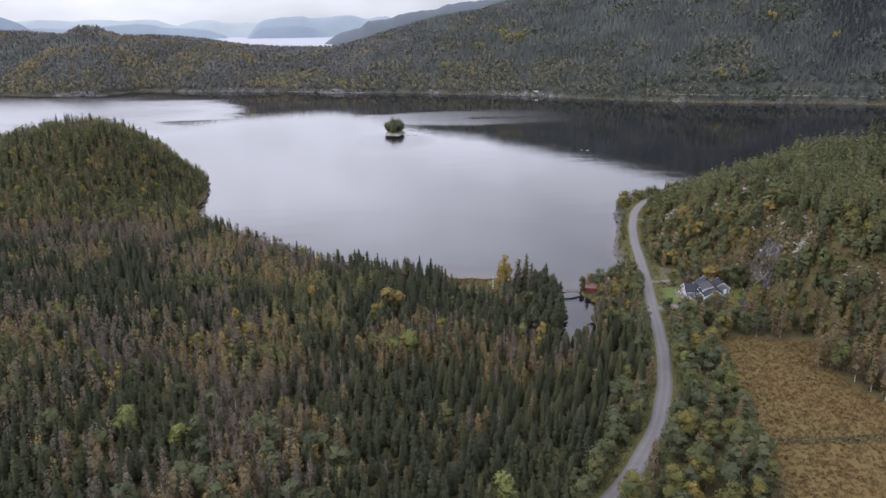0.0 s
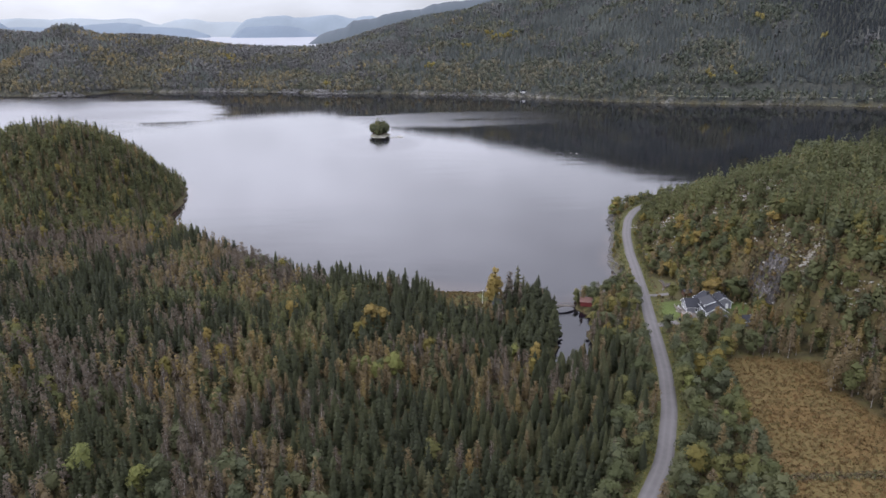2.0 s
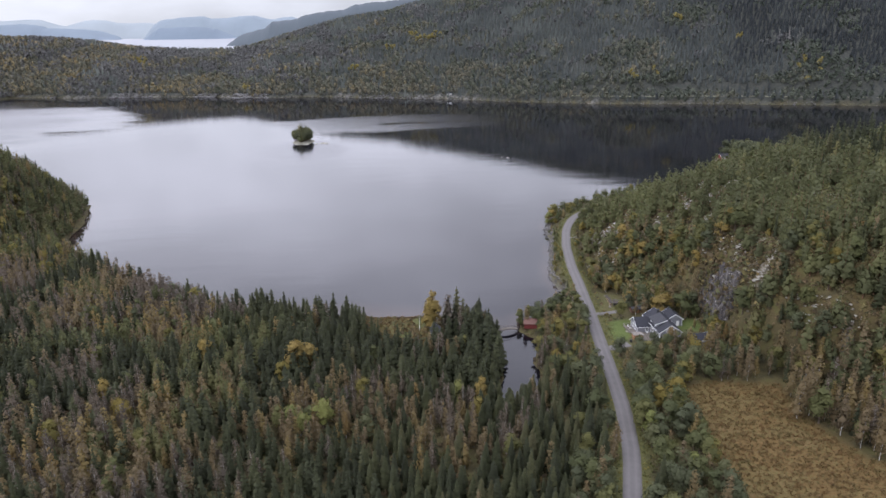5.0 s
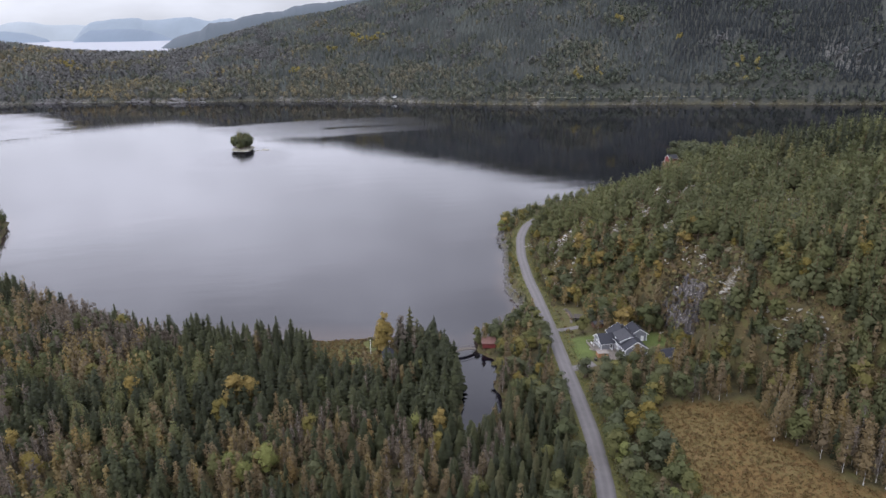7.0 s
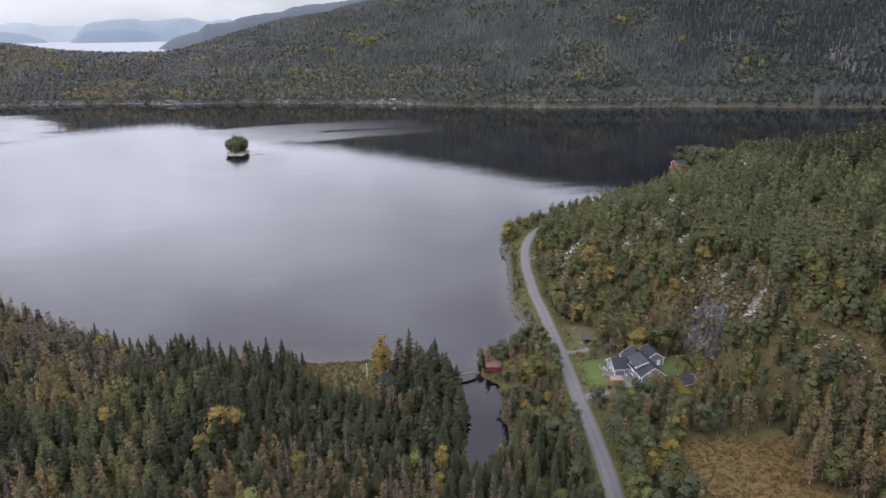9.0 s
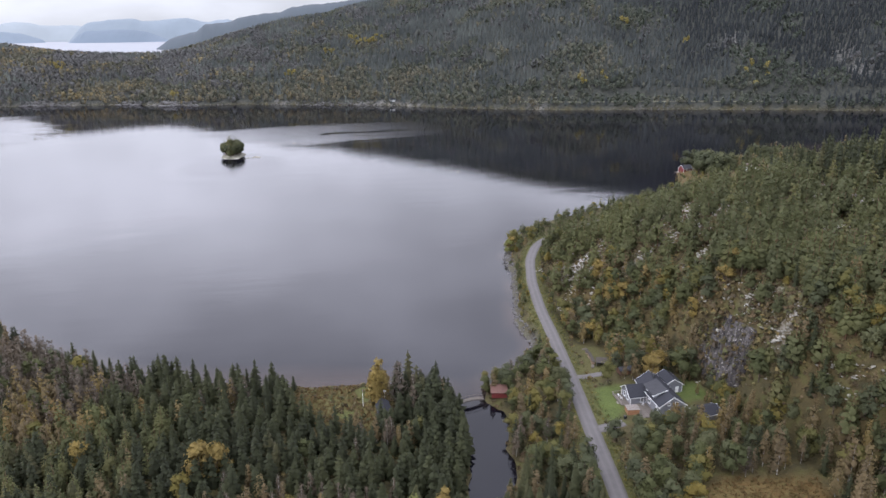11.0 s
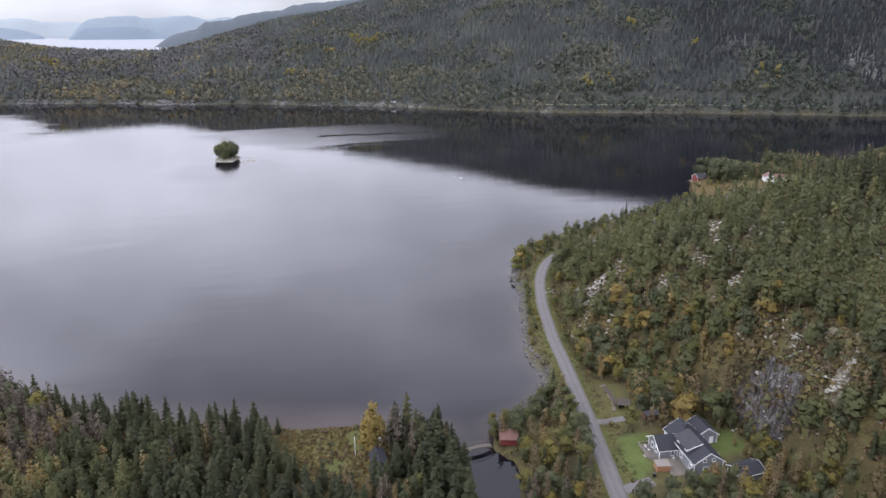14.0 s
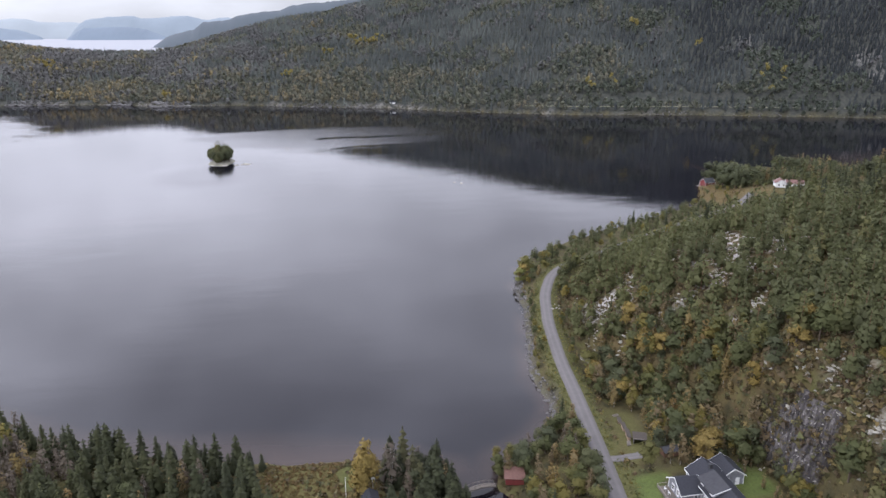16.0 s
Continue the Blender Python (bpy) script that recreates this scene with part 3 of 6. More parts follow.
def far_range(name, y, crest, col, glow, label, base=50, rough=5):
    """A hazy range far off: a long sheet with a broken crest and a foot in front."""
    n = 260
    xs = np.linspace(crest[0][0], crest[-1][0], n)
    top = np.interp(xs, [c[0] for c in crest], [c[1] for c in crest])
    top = np.maximum(top, base - 4) + rough * (fbm(xs, xs * 0 + y, 90, 4, 31) + 0.5 * fbm(xs, xs * 0 + y, 18, 2, 37))
    rows = []
    for k in range(9):
        s = k / 8
        zz = base + (top - base) * math.sin(s * math.pi / 2) + 6 * fbm(xs, xs * 0 + k * 40, 120, 3, 33) * (0 < k < 8)
        rows.append(np.stack([xs, np.full(n, y - 200 * (1 - s)), zz], 1))
    i = np.arange(9 * n).reshape(9, n)
    quads = np.stack([i[:-1, :-1], i[:-1, 1:], i[1:, 1:], i[1:, :-1]], -1).reshape(-1, 4)
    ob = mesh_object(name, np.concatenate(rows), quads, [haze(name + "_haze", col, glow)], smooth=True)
    return tagged(ob, label, "mountain", kind="structure")


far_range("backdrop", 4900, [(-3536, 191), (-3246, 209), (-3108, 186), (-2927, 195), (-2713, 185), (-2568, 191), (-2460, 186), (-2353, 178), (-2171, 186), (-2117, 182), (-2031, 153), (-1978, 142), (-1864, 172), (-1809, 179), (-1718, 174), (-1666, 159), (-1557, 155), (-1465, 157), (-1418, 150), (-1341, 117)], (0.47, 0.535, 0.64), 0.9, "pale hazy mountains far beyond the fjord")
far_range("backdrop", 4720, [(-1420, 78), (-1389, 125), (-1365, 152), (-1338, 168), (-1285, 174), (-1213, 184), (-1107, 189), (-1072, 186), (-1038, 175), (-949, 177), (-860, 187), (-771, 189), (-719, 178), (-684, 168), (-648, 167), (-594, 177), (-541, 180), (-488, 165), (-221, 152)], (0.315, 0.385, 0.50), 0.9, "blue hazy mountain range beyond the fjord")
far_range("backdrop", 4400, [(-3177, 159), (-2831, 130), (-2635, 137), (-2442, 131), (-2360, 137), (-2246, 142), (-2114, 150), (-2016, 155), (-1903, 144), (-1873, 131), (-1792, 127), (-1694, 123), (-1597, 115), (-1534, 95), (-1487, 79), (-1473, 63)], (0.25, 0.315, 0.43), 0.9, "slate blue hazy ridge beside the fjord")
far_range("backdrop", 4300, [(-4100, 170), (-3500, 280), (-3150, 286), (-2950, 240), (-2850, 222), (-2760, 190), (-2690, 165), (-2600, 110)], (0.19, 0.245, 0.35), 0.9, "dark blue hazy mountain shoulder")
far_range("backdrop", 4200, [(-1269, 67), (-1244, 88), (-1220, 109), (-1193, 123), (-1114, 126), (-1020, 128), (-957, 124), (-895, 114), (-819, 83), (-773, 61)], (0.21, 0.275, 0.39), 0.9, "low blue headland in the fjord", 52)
# Nearer ridge, also lit by emission in place of the haze before it.
far_range("backdrop", 2500, [(-513, 53), (-489, 68), (-473, 80), (-453, 94), (-415, 105), (-367, 117), (-344, 136), (-300, 139), (-263, 142), (-240, 153), (-168, 164), (-112, 169), (-89, 183), (-37, 191), (38, 196), (206, 217), (393, 246)], (0.050, 0.063, 0.077), 0.9, "wooded mountain ridge behind the near mountain, blue-grey with glowing haze", 30, 9)


# ---------------------------------------------------------------- vegetation shapes
def merge(pieces):
    vs, ts, mi, base = [], [], [], 0
    for v, t, k in pieces:
        vs.append(v)
        ts.append(t + base)
        mi.append(np.full(len(t), k))
        base += len(v)
    return np.concatenate(vs), np.concatenate(ts), np.concatenate(mi)


def trunk_shape(h, r, rng, sides=5, bend=0.25):
    """A tapered, slightly bent trunk."""
    levels = (0.0, 0.12, 0.55, 1.0)
    ox, oy = rng.normal(0, bend, 2)
    rings = []
    for lv in levels:
        a = np.linspace(0, 2 * np.pi, sides, endpoint=False) + rng.uniform(0, 0.3)
        rr = r * (1.35 if lv == 0 else 1.0 - 0.85 * lv)
        rings.append(np.stack([np.cos(a) * rr + ox * lv * lv, np.sin(a) * rr + oy * lv * lv, np.full(sides, h * lv)], 1))
    v = np.concatenate(rings)
    t = []
    for k in range(len(levels) - 1):
        for s in range(sides):
            a, b = k * sides + s, k * sides + (s + 1) % sides
            t += [(a, b, b + sides), (a, b + sides, a + sides)]
    return v, np.array(t)


def stem_shape(h, r):
    """A bare tapering stem for a tree deep in a wood."""
    a = np.arange(3) * 2 * np.pi / 3
    return np.concatenate([np.stack([np.cos(a) * r, np.sin(a) * r, a * 0], 1), [(0, 0, h)]]), np.array([(0, 1, 3), (1, 2, 3), (2, 0, 3)])


def limb_shape(a, b, r, sides=3):
    a, b = np.array(a, float), np.array(b, float)
    d = b - a
    u = np.cross(d, (0.3, 0.2, 1.0))
    u /= np.linalg.norm(u) + 1e-6
    w = np.cross(d, u)
    w /= np.linalg.norm(w) + 1e-6
    ang = np.arange(sides) * 2 * np.pi / sides
    ring = np.outer(np.cos(ang), u) + np.outer(np.sin(ang), w)
    v = np.concatenate([a + ring * r, [b]])
    return v, np.array([(s, (s + 1) % sides, sides) for s in range(sides)])


def spruce_crown(rng, h, rad, whorls, arms, power=0.72, sag=(0.28, 0.5), core_w=0.42, low=0.08):
    """Whorls of boughs round a dark inner cone."""
    v, t = [], []
    n = 6
    a = np.linspace(0, 2 * np.pi, n, endpoint=False)
    core = np.concatenate([np.stack([np.cos(a) * rad * core_w, np.sin(a) * rad * core_w, np.full(n, h * (low + 0.02))], 1), [(0, 0, h * 0.97)]])
    v.append(core)
    t.append(np.array([(i, (i + 1) % n, n) for i in range(n)]))
    base = n + 1
    for k in range(whorls):
        u = (k + rng.uniform(-0.25, 0.25)) / whorls
        z = h * (low + (0.98 - low) * max(u, 0))
        reach = rad * (1 - max(u, 0)) ** power * (1 if k else 0.8) + 0.12
        cnt = max(4, int(arms - 2.5 * u))
        off = rng.uniform(0, 7)
        for s in range(cnt):
            th = off + 2 * np.pi * (s + rng.uniform(-0.25, 0.25)) / cnt
            r = reach * rng.uniform(0.72, 1.15)
            c, sn = np.cos(th), np.sin(th)
            w = 0.30 * r + 0.18
            zz = z + rng.uniform(-0.38, 0.38)
            droop = r * rng.uniform(*sag)
            m = 0.55 * r
            v.append(np.array([(c * 0.05, sn * 0.05, zz + 0.25), (c * m - sn * w, sn * m + c * w, zz - droop * 0.5 - 0.18), (c * r, sn * r, zz - droop),
                               (c * m + sn * w, sn * m - c * w, zz - droop * 0.5 - 0.18)]))
            t.append(np.array([(0, 1, 2), (0, 2, 3)]) + base)
            base += 4
    v.append(np.array([(0.11, 0, h * 0.94), (-0.06, 0.1, h * 0.94), (-0.06, -0.1, h * 0.94), (0, 0, h * 1.0)]))
    t.append(np.array([(0, 1, 3), (1, 2, 3), (2, 0, 3)]) + base)
    return np.concatenate(v), np.concatenate(t)


def leaf_crown(rng, lobes, count, size, flat=1.0, core=0.62, cores=99):
    """Leaf clumps scattered over overlapping lobes (x, y, z, radius), with darker masses inside."""
    lobes = np.array(lobes, float)
    wgt = lobes[:, 3] ** 2
    pick = rng.choice(len(lobes), count, p=wgt / wgt.sum())
    d = rng.normal(size=(count, 3))
    d[:, 2] += 0.35
    d /= np.linalg.norm(d, axis=1)[:, None]
    L = lobes[pick]
    c = L[:, :3] + d * (L[:, 3] * rng.uniform(0.78, 1.12, count))[:, None] * np.array([1, 1, flat])
    nrm = d + rng.normal(0, 0.24, (count, 3))
    nrm /= np.linalg.norm(nrm, axis=1)[:, None]
    u = np.cross(nrm, rng.normal(size=(count, 3)))
    u /= np.linalg.norm(u, axis=1)[:, None]
    w = np.cross(nrm, u)
    s = size * rng.uniform(0.6, 1.3, count)[:, None]
    q = rng.uniform(0.5, 1.0, (count, 1))
    v = np.stack([c + u * s, c - u * s * 0.5 + w * s * q, c - u * s * 0.5 - w * s * q], 1).reshape(-1, 3)
    t = np.arange(count * 3).reshape(-1, 3)
    pieces = [(v, t, 0)]
    if core:
        octa = np.array([(1, 0, 0), (0, 1, 0), (-1, 0, 0), (0, -1, 0), (0, 0, 1), (0, 0, -1)], float)
        of = np.array([(0, 1, 4), (1, 2, 4), (2, 3, 4), (3, 0, 4), (1, 0, 5), (2, 1, 5), (3, 2, 5), (0, 3, 5)])
        for x, y, z, r in lobes[np.argsort(-lobes[:, 3])][:cores]:
            pieces.append((np.array((x, y, z)) + octa * r * core * np.array([1, 1, flat]) * rng.uniform(0.85, 1.15, (6, 1)), of, 0))
    v, t, _ = merge(pieces)
    return v, t


def crown_normals(v, t, h=10.0, round_off=0.68):
    """Faces turned outward, and normals that follow the crown's rounded mass."""
    t = t.copy()
    p = v[t]
    fn = np.cross(p[:, 1] - p[:, 0], p[:, 2] - p[:, 0])
    fn /= np.linalg.norm(fn, axis=1)[:, None] + 1e-9
    c = p.mean(1)
    wide = np.percentile(np.hypot(c[:, 0], c[:, 1]), 90) + 1e-3
    out = np.stack([c[:, 0] / wide, c[:, 1] / wide, 0.35 + 1.1 * (c[:, 2] / h - 0.35)], 1)
    out /= np.linalg.norm(out, axis=1)[:, None] + 1e-9
    back = (fn * out).sum(1) < 0
    t[back] = t[back][:, ::-1]
    fn[back] *= -1
    n = (1 - round_off) * fn + round_off * out
    acc = np.zeros_like(v)
    for k in range(3):
        np.add.at(acc, t[:, k], n)
    acc /= np.linalg.norm(acc, axis=1)[:, None] + 1e-9
    return t, acc


def make_spruce(rng, fine=True):
    h = 10.0
    tr = trunk_shape(h * 0.9, 0.14, rng, 5, 0.05) if fine else stem_shape(h * 0.5, 0.14)
    cr = spruce_crown(rng, h, rng.uniform(1.45, 1.8), 19 if fine else 10, 9 if fine else 5)
    return tr, cr, (M_BARK, M_SPRUCE)


def make_pine(rng, fine=True):
    """A tall egg-shaped crown of flattened needle clouds, open between the boughs."""
    h = 10.0
    rad = rng.uniform(1.95, 2.3)
    lobes = []
    levels = 7
    for k in range(levels):
        u = k / (levels - 1)
        reach = rad * (1 - 0.9 * u) ** 0.85 * (0.85 if k == 0 else 1.0)
        cnt = (5, 5, 4, 4, 3, 2, 1)[k]
        off = rng.uniform(0, 7)
        for i in range(cnt):
            a = off + 2 * math.pi * (i + rng.uniform(-0.25, 0.25)) / cnt
            d = reach * rng.uniform(0.46, 0.66) if cnt > 1 else 0.1
            lobes.append((math.cos(a) * d, math.sin(a) * d, h * (0.22 + 0.72 * u) + rng.uniform(-0.3, 0.3), 0.44 * reach + 0.32))
    if fine:
        pieces = [(*trunk_shape(h * 0.92, 0.14, rng, 5, 0.12), 0)]
        for x, y, z, r in lobes[:12]:
            pieces.append((*limb_shape((0, 0, z - 0.5), (x, y, z), 0.045), 0))
        v, t, _ = merge(pieces)
        tr = (v, t)
    else:
        tr = stem_shape(h * 0.8, 0.15)
    return tr, leaf_crown(rng, lobes, 320 if fine else 108, 0.32 if fine else 0.52, 1.0, 0.78, 16 if fine else 6), (M_PINEBARK, M_PINE)


def make_birch(rng, fine=True, bare=False):
    h = 10.0
    lobes = []
    for k in range(8):
        u = k / 7
        r = (1.45 - 0.8 * u) * rng.uniform(0.88, 1.12)
        a = rng.uniform(0, 7)
        off = (0.9 - 0.8 * u) * rng.uniform(0.3, 1.0)
        lobes.append((math.cos(a) * off, math.sin(a) * off, h * (0.22 + 0.71 * u), r))
    if fine:
        pieces = [(*trunk_shape(h * 0.9, 0.075, rng, 5, 0.25), 0)]
        for x, y, z, r in lobes:
            pieces.append((*limb_shape((0, 0, z - 1.6), (x * 1.4, y * 1.4, z + 0.5), 0.05), 0))
        v, t, _ = merge(pieces)
        tr = (v, t)
    else:
        tr = stem_shape(h * 0.8, 0.09)
    n = 340 if fine else 92
    cr = leaf_crown(rng, lobes, n, (0.24 if fine else 0.48) if bare else (0.28 if fine else 0.55), 1.3, 0.5 if bare else 0.62, 8 if fine else 3)
    return tr, cr, (M_BIRCHBARK, M_BARE if bare else M_BIRCH)


def make_leafy(rng, fine=True, mat=None, low=False):
    h = 10.0
    lobes = []
    for k in range(11):
        u = rng.uniform(0, 1)
        a = rng.uniform(0, 7)
        off = 2.1 * math.sqrt(max(0.05, 1 - (2 * u - 0.9) ** 2)) * rng.uniform(0.3, 1.0)
        lobes.append((math.cos(a) * off, math.sin(a) * off, h * ((0.16 if low else 0.28) + (0.62 if low else 0.56) * u), rng.uniform(1.1, 1.8)))
    if fine:
        pieces = [(*trunk_shape(h * 0.7, 0.17, rng, 5, 0.3), 0)]
        for x, y, z, r in lobes[:7]:
            pieces.append((*limb_shape((0, 0, z * 0.5), (x, y, z), 0.07), 0))
        v, t, _ = merge(pieces)
        tr = (v, t)
    else:
        tr = stem_shape(h * 0.6, 0.17)
    cr = leaf_crown(rng, lobes, 480 if fine else 150, 0.37 if fine else 0.62, 0.85, 0.74, 11 if fine else 6)
    return tr, cr, (M_BARK, mat or M_LEAF)


KINDS = {
    "spruce": (make_spruce, "dark green spruce with drooping boughs in dense forest", "tree"),
    "pine": (make_pine, "grey-green pine with rounded crown on rocky hillside", "tree"),
    "birch": (make_birch, "slender birch with ochre autumn leaves and pale trunk", "tree"),
    "bare": (lambda r, f=True: make_birch(r, f, True), "thin birch with few withered brown leaves", "tree"),
    "leafy": (make_leafy, "leafy broad tree with green and yellowing crown", "tree"),
    "willow": (lambda r, f=True: make_leafy(r, f, M_WILLOW, True), "bushy grey-green willow reaching down to the ground", "bush"),
    "lime": (lambda r, f=True: make_leafy(r, f, M_LIME), "round tree with bright pale green leaves", "tree"),
    "gold": (lambda r, f=True: make_leafy(r, f, M_GOLD, True), "tree with bright golden yellow leaves", "tree"),
}
NAMES = {"spruce": "spruce_tree", "pine": "pine_tree", "birch": "birch_tree", "bare": "bare_birch_tree", "leafy": "broadleaf_tree", "willow": "willow_bush",
         "lime": "pale_green_tree", "gold": "golden_tree"}

# ---------------------------------------------------------------- where the trees stand
rng = np.random.default_rng(7)
TREES = {k: [] for k in KINDS}


def scatter(x0, x1, y0, y1, step):
    gx, gy = np.meshgrid(np.arange(x0, x1, step), np.arange(y0, y1, step))
    gx = gx + (np.arange(gx.shape[0]) % 2)[:, None] * step * 0.5
    x = gx.ravel() + rng.uniform(-0.7, 0.7, gx.size) * step
    y = gy.ravel() + rng.uniform(-0.48, 0.48, gx.size) * step
    return x, y


def plant(kind, x, y, h, slim=1.0):
    TREES[kind].append((x, y, h, slim))


def free_of(x, y, sd_min=1.5, road=5.0):
    ok = inside(x, y, NEAR_LAND) & (dist_line(x, y, NEAR_SHORE) > sd_min) & (dist_line(x, y, ROAD) > road)
    for p in (MEADOW, PAD, LAWN, LAWN_EAST, YARD, CLEARING):
        ok &= ~inside(x, y, p)
    return ok


def forest_west():
    x, y = scatter(-420, 50, 138, 660, 3.3)
    ok = free_of(x, y) & ((x < 44) | (y < 252)) & ~inside(x, y, [(30, 95), (70, 200), (80, 260), (62, 255), (52, 235), (42, 180), (10, 105)])
    ok &= (x > -80 - (y - 100) * 0.74) & ((y < 430) | (rng.uniform(0, 1, len(x)) < 0.85))
    x, y = x[ok], y[ok]
    knoll = np.exp(-((x + 255) / 110) ** 2 - ((y - 490) / 95) ** 2) > 0.3
    n1, n2, n3 = fbm(x, y, 48, 3, 41), fbm(x, y, 16, 2, 43), fbm(x, y, 30, 2, 45)
    shore = dist_line(x, y, NEAR_SHORE)
    u = rng.uniform(0, 1, len(x))
    for i in range(len(x)):
        X, Y = x[i], y[i]
        sp = 1.0 if X > -25 else 0.84 if X > -62 else 0.56
        if Y < 190 and X < -25:
            sp = 0.76
        if shore[i] < 30 and -68 < X:
            sp = 1.0
        elif shore[i] < 30 and X < -72:
            sp = 0.8 if -150 < X < -118 else 0.25
        if -235 < X < -152 and 365 < Y < 445:
            sp = 0.12
        sp += 0.07 + 2.1 * n1[i] + 1.7 * n2[i]
        if knoll[i]:
            if u[i] < 0.46:
                plant("pine", X, Y, rng.uniform(8.5, 12.5))
            elif u[i] < 0.58:
                plant("spruce", X, Y, rng.uniform(9, 14))
            elif u[i] < 0.78:
                plant("birch", X, Y, rng.uniform(7, 10))
            elif u[i] < 0.92:
                plant("bare", X, Y, rng.uniform(7, 10))
            else:
                plant("leafy", X, Y, rng.uniform(7, 10))
        elif u[i] < sp:
            if n3[i] > 0.12 and X < -40 and u[i] < 0.5:
                plant("pine", X, Y, rng.uniform(8, 11.5))
            else:
                plant("spruce", X, Y, rng.uniform(6.0, 13.0) * 0.87 if shore[i] < 30 else rng.uniform(6.0, 11.0), rng.uniform(1.3, 1.75) if Y > 235 else rng.uniform(1.0, 1.35))
        else:
            q = rng.uniform()
            tan = 0.5 + 2.6 * n3[i] + (0.18 if X > -70 else -0.12)
            if Y < 188 and X < -25 and q > 0.84:
                plant("willow", X, Y, rng.uniform(9, 11.5), 1.2)
            elif q > 0.93:
                plant("leafy" if q < 0.98 else "willow", X, Y, rng.uniform(7, 10))
            elif q < tan * 0.93:
                plant("birch", X, Y, rng.uniform(7, 10.5), 1.05)
            else:
                plant("bare", X, Y, rng.uniform(7, 10.5), 1.05)


def forest_roadside():
    # between pond and road, and the strip west of the road
    x, y = scatter(8, 92, 110, 342, 3.7)
    ok = free_of(x, y, 1.0, 4.2) & (x < np.interp(y, [95, 125, 145, 166, 191, 217, 240, 258, 283, 316, 345], [-20, 10, 30, 47, 60, 69, 75, 78.5, 82, 87, 91]))
    ok &= inside(x, y, [(30, 95), (10, 105), (42, 180), (46, 225), (42, 250), (58, 266), (58, 318), (92, 345), (92, 300), (70, 190), (40, 95)])
    for X, Y in zip(x[ok], y[ok]):
        q = rng.uniform()
        off_road = np.interp(Y, [95, 125, 145, 166, 191, 217, 240, 258, 283, 316, 345], [-20, 10, 30, 47, 60, 69, 75, 78.5, 82, 87, 91]) - X
        if Y < 268 and off_road > 15 and q < 0.8:
            plant("spruce", X, Y, rng.uniform(8, 12.5))
        elif 215 < Y < 268 and X < 66 and q < 0.6:
            plant("spruce", X, Y, rng.uniform(7, 14))
        elif Y > 268:
            k = "willow" if q < 0.22 else "leafy" if q < 0.52 else "birch" if q < 0.84 else "bare" if q < 0.92 else "spruce"
            plant(k, X, Y, rng.uniform(5.5, 10), 1.2)
        else:
            k = "willow" if q < 0.42 else "leafy" if q < 0.72 else "bare" if q < 0.78 else "birch" if q < 0.9 else "spruce"
            plant(k, X, Y, rng.uniform(6, 10.5), 1.2)
    # shore side of the road, north of the landing
    x, y = scatter(80, 135, 345, 505, 3.6)
    ok = free_of(x, y, 1.4, 3.6) & (dist_line(x, y, ROAD) < 12) & ~inside(x, y, HILL)
    for X, Y in zip(x[ok], y[ok]):
        if rng.uniform() < 0.85 and Y < 495 and X < 114:
            plant("leafy" if rng.uniform() < 0.6 else "birch", X, Y, rng.uniform(2.2, 4.5) if Y < 452 else rng.uniform(4.5, 8))


def forest_east():
    # belt of broad trees along the east side of the road
    x, y = scatter(40, 112, 100, 275, 4.5)
    rx = np.interp(y, [95, 125, 145, 166, 191, 217, 240, 258, 283], [-20, 10, 30, 47, 60, 69, 75, 78.5, 82])
    ok = free_of(x, y, 1, 4.0) & (x > rx) & (x < rx + np.interp(y, [100, 200, 230, 262, 275], [44, 30, 22, 26, 32]))
    for X, Y in zip(x[ok], y[ok]):
        q = rng.uniform()
        k = "willow" if q < 0.46 else "leafy" if q < 0.8 else "spruce" if q < 0.86 else "birch"
        plant(k, X, Y, rng.uniform(6.5, 11), 1.15)
    # birches between bog and house, and at the foot of the hill
    x, y = scatter(88, 172, 120, 280, 4.0)
    deep = np.where(inside(x, y, HILL), dist_line(x, y, HILL_FOOT), 0)
    ok = free_of(x, y, 1, 12) & (deep < 9) & ~inside(x, y, [(88, 150), (60, 150), (91, 246), (100, 240)]) & (x > np.interp(y, [240, 262, 280], [100, 96, 92]))
    for X, Y in zip(x[ok], y[ok]):
        q = rng.uniform()
        if 252 < Y:
            k = "birch" if q < 0.5 else "bare" if q < 0.56 else "leafy" if q < 0.76 else "willow" if q < 0.92 else "spruce"
        else:
            k = "bare" if q < 0.12 else "birch" if q < 0.75 else "spruce" if q < 0.87 else "leafy"
        if q < 0.97:
            plant(k, X, Y, rng.uniform(7, 12) if Y > 252 else rng.uniform(8, 14))
    # garden fringe behind the house
    x, y = scatter(98, 135, 276, 352, 3.8)
    ok = free_of(x, y, 1, 8) & ~inside(x, y, HILL)
    for X, Y in zip(x[ok], y[ok]):
        q = rng.uniform()
        k = "leafy" if q < 0.40 else "birch" if q < 0.78 else "willow" if q < 0.93 else "spruce"
        plant(k, X, Y, rng.uniform(5, 9.5))


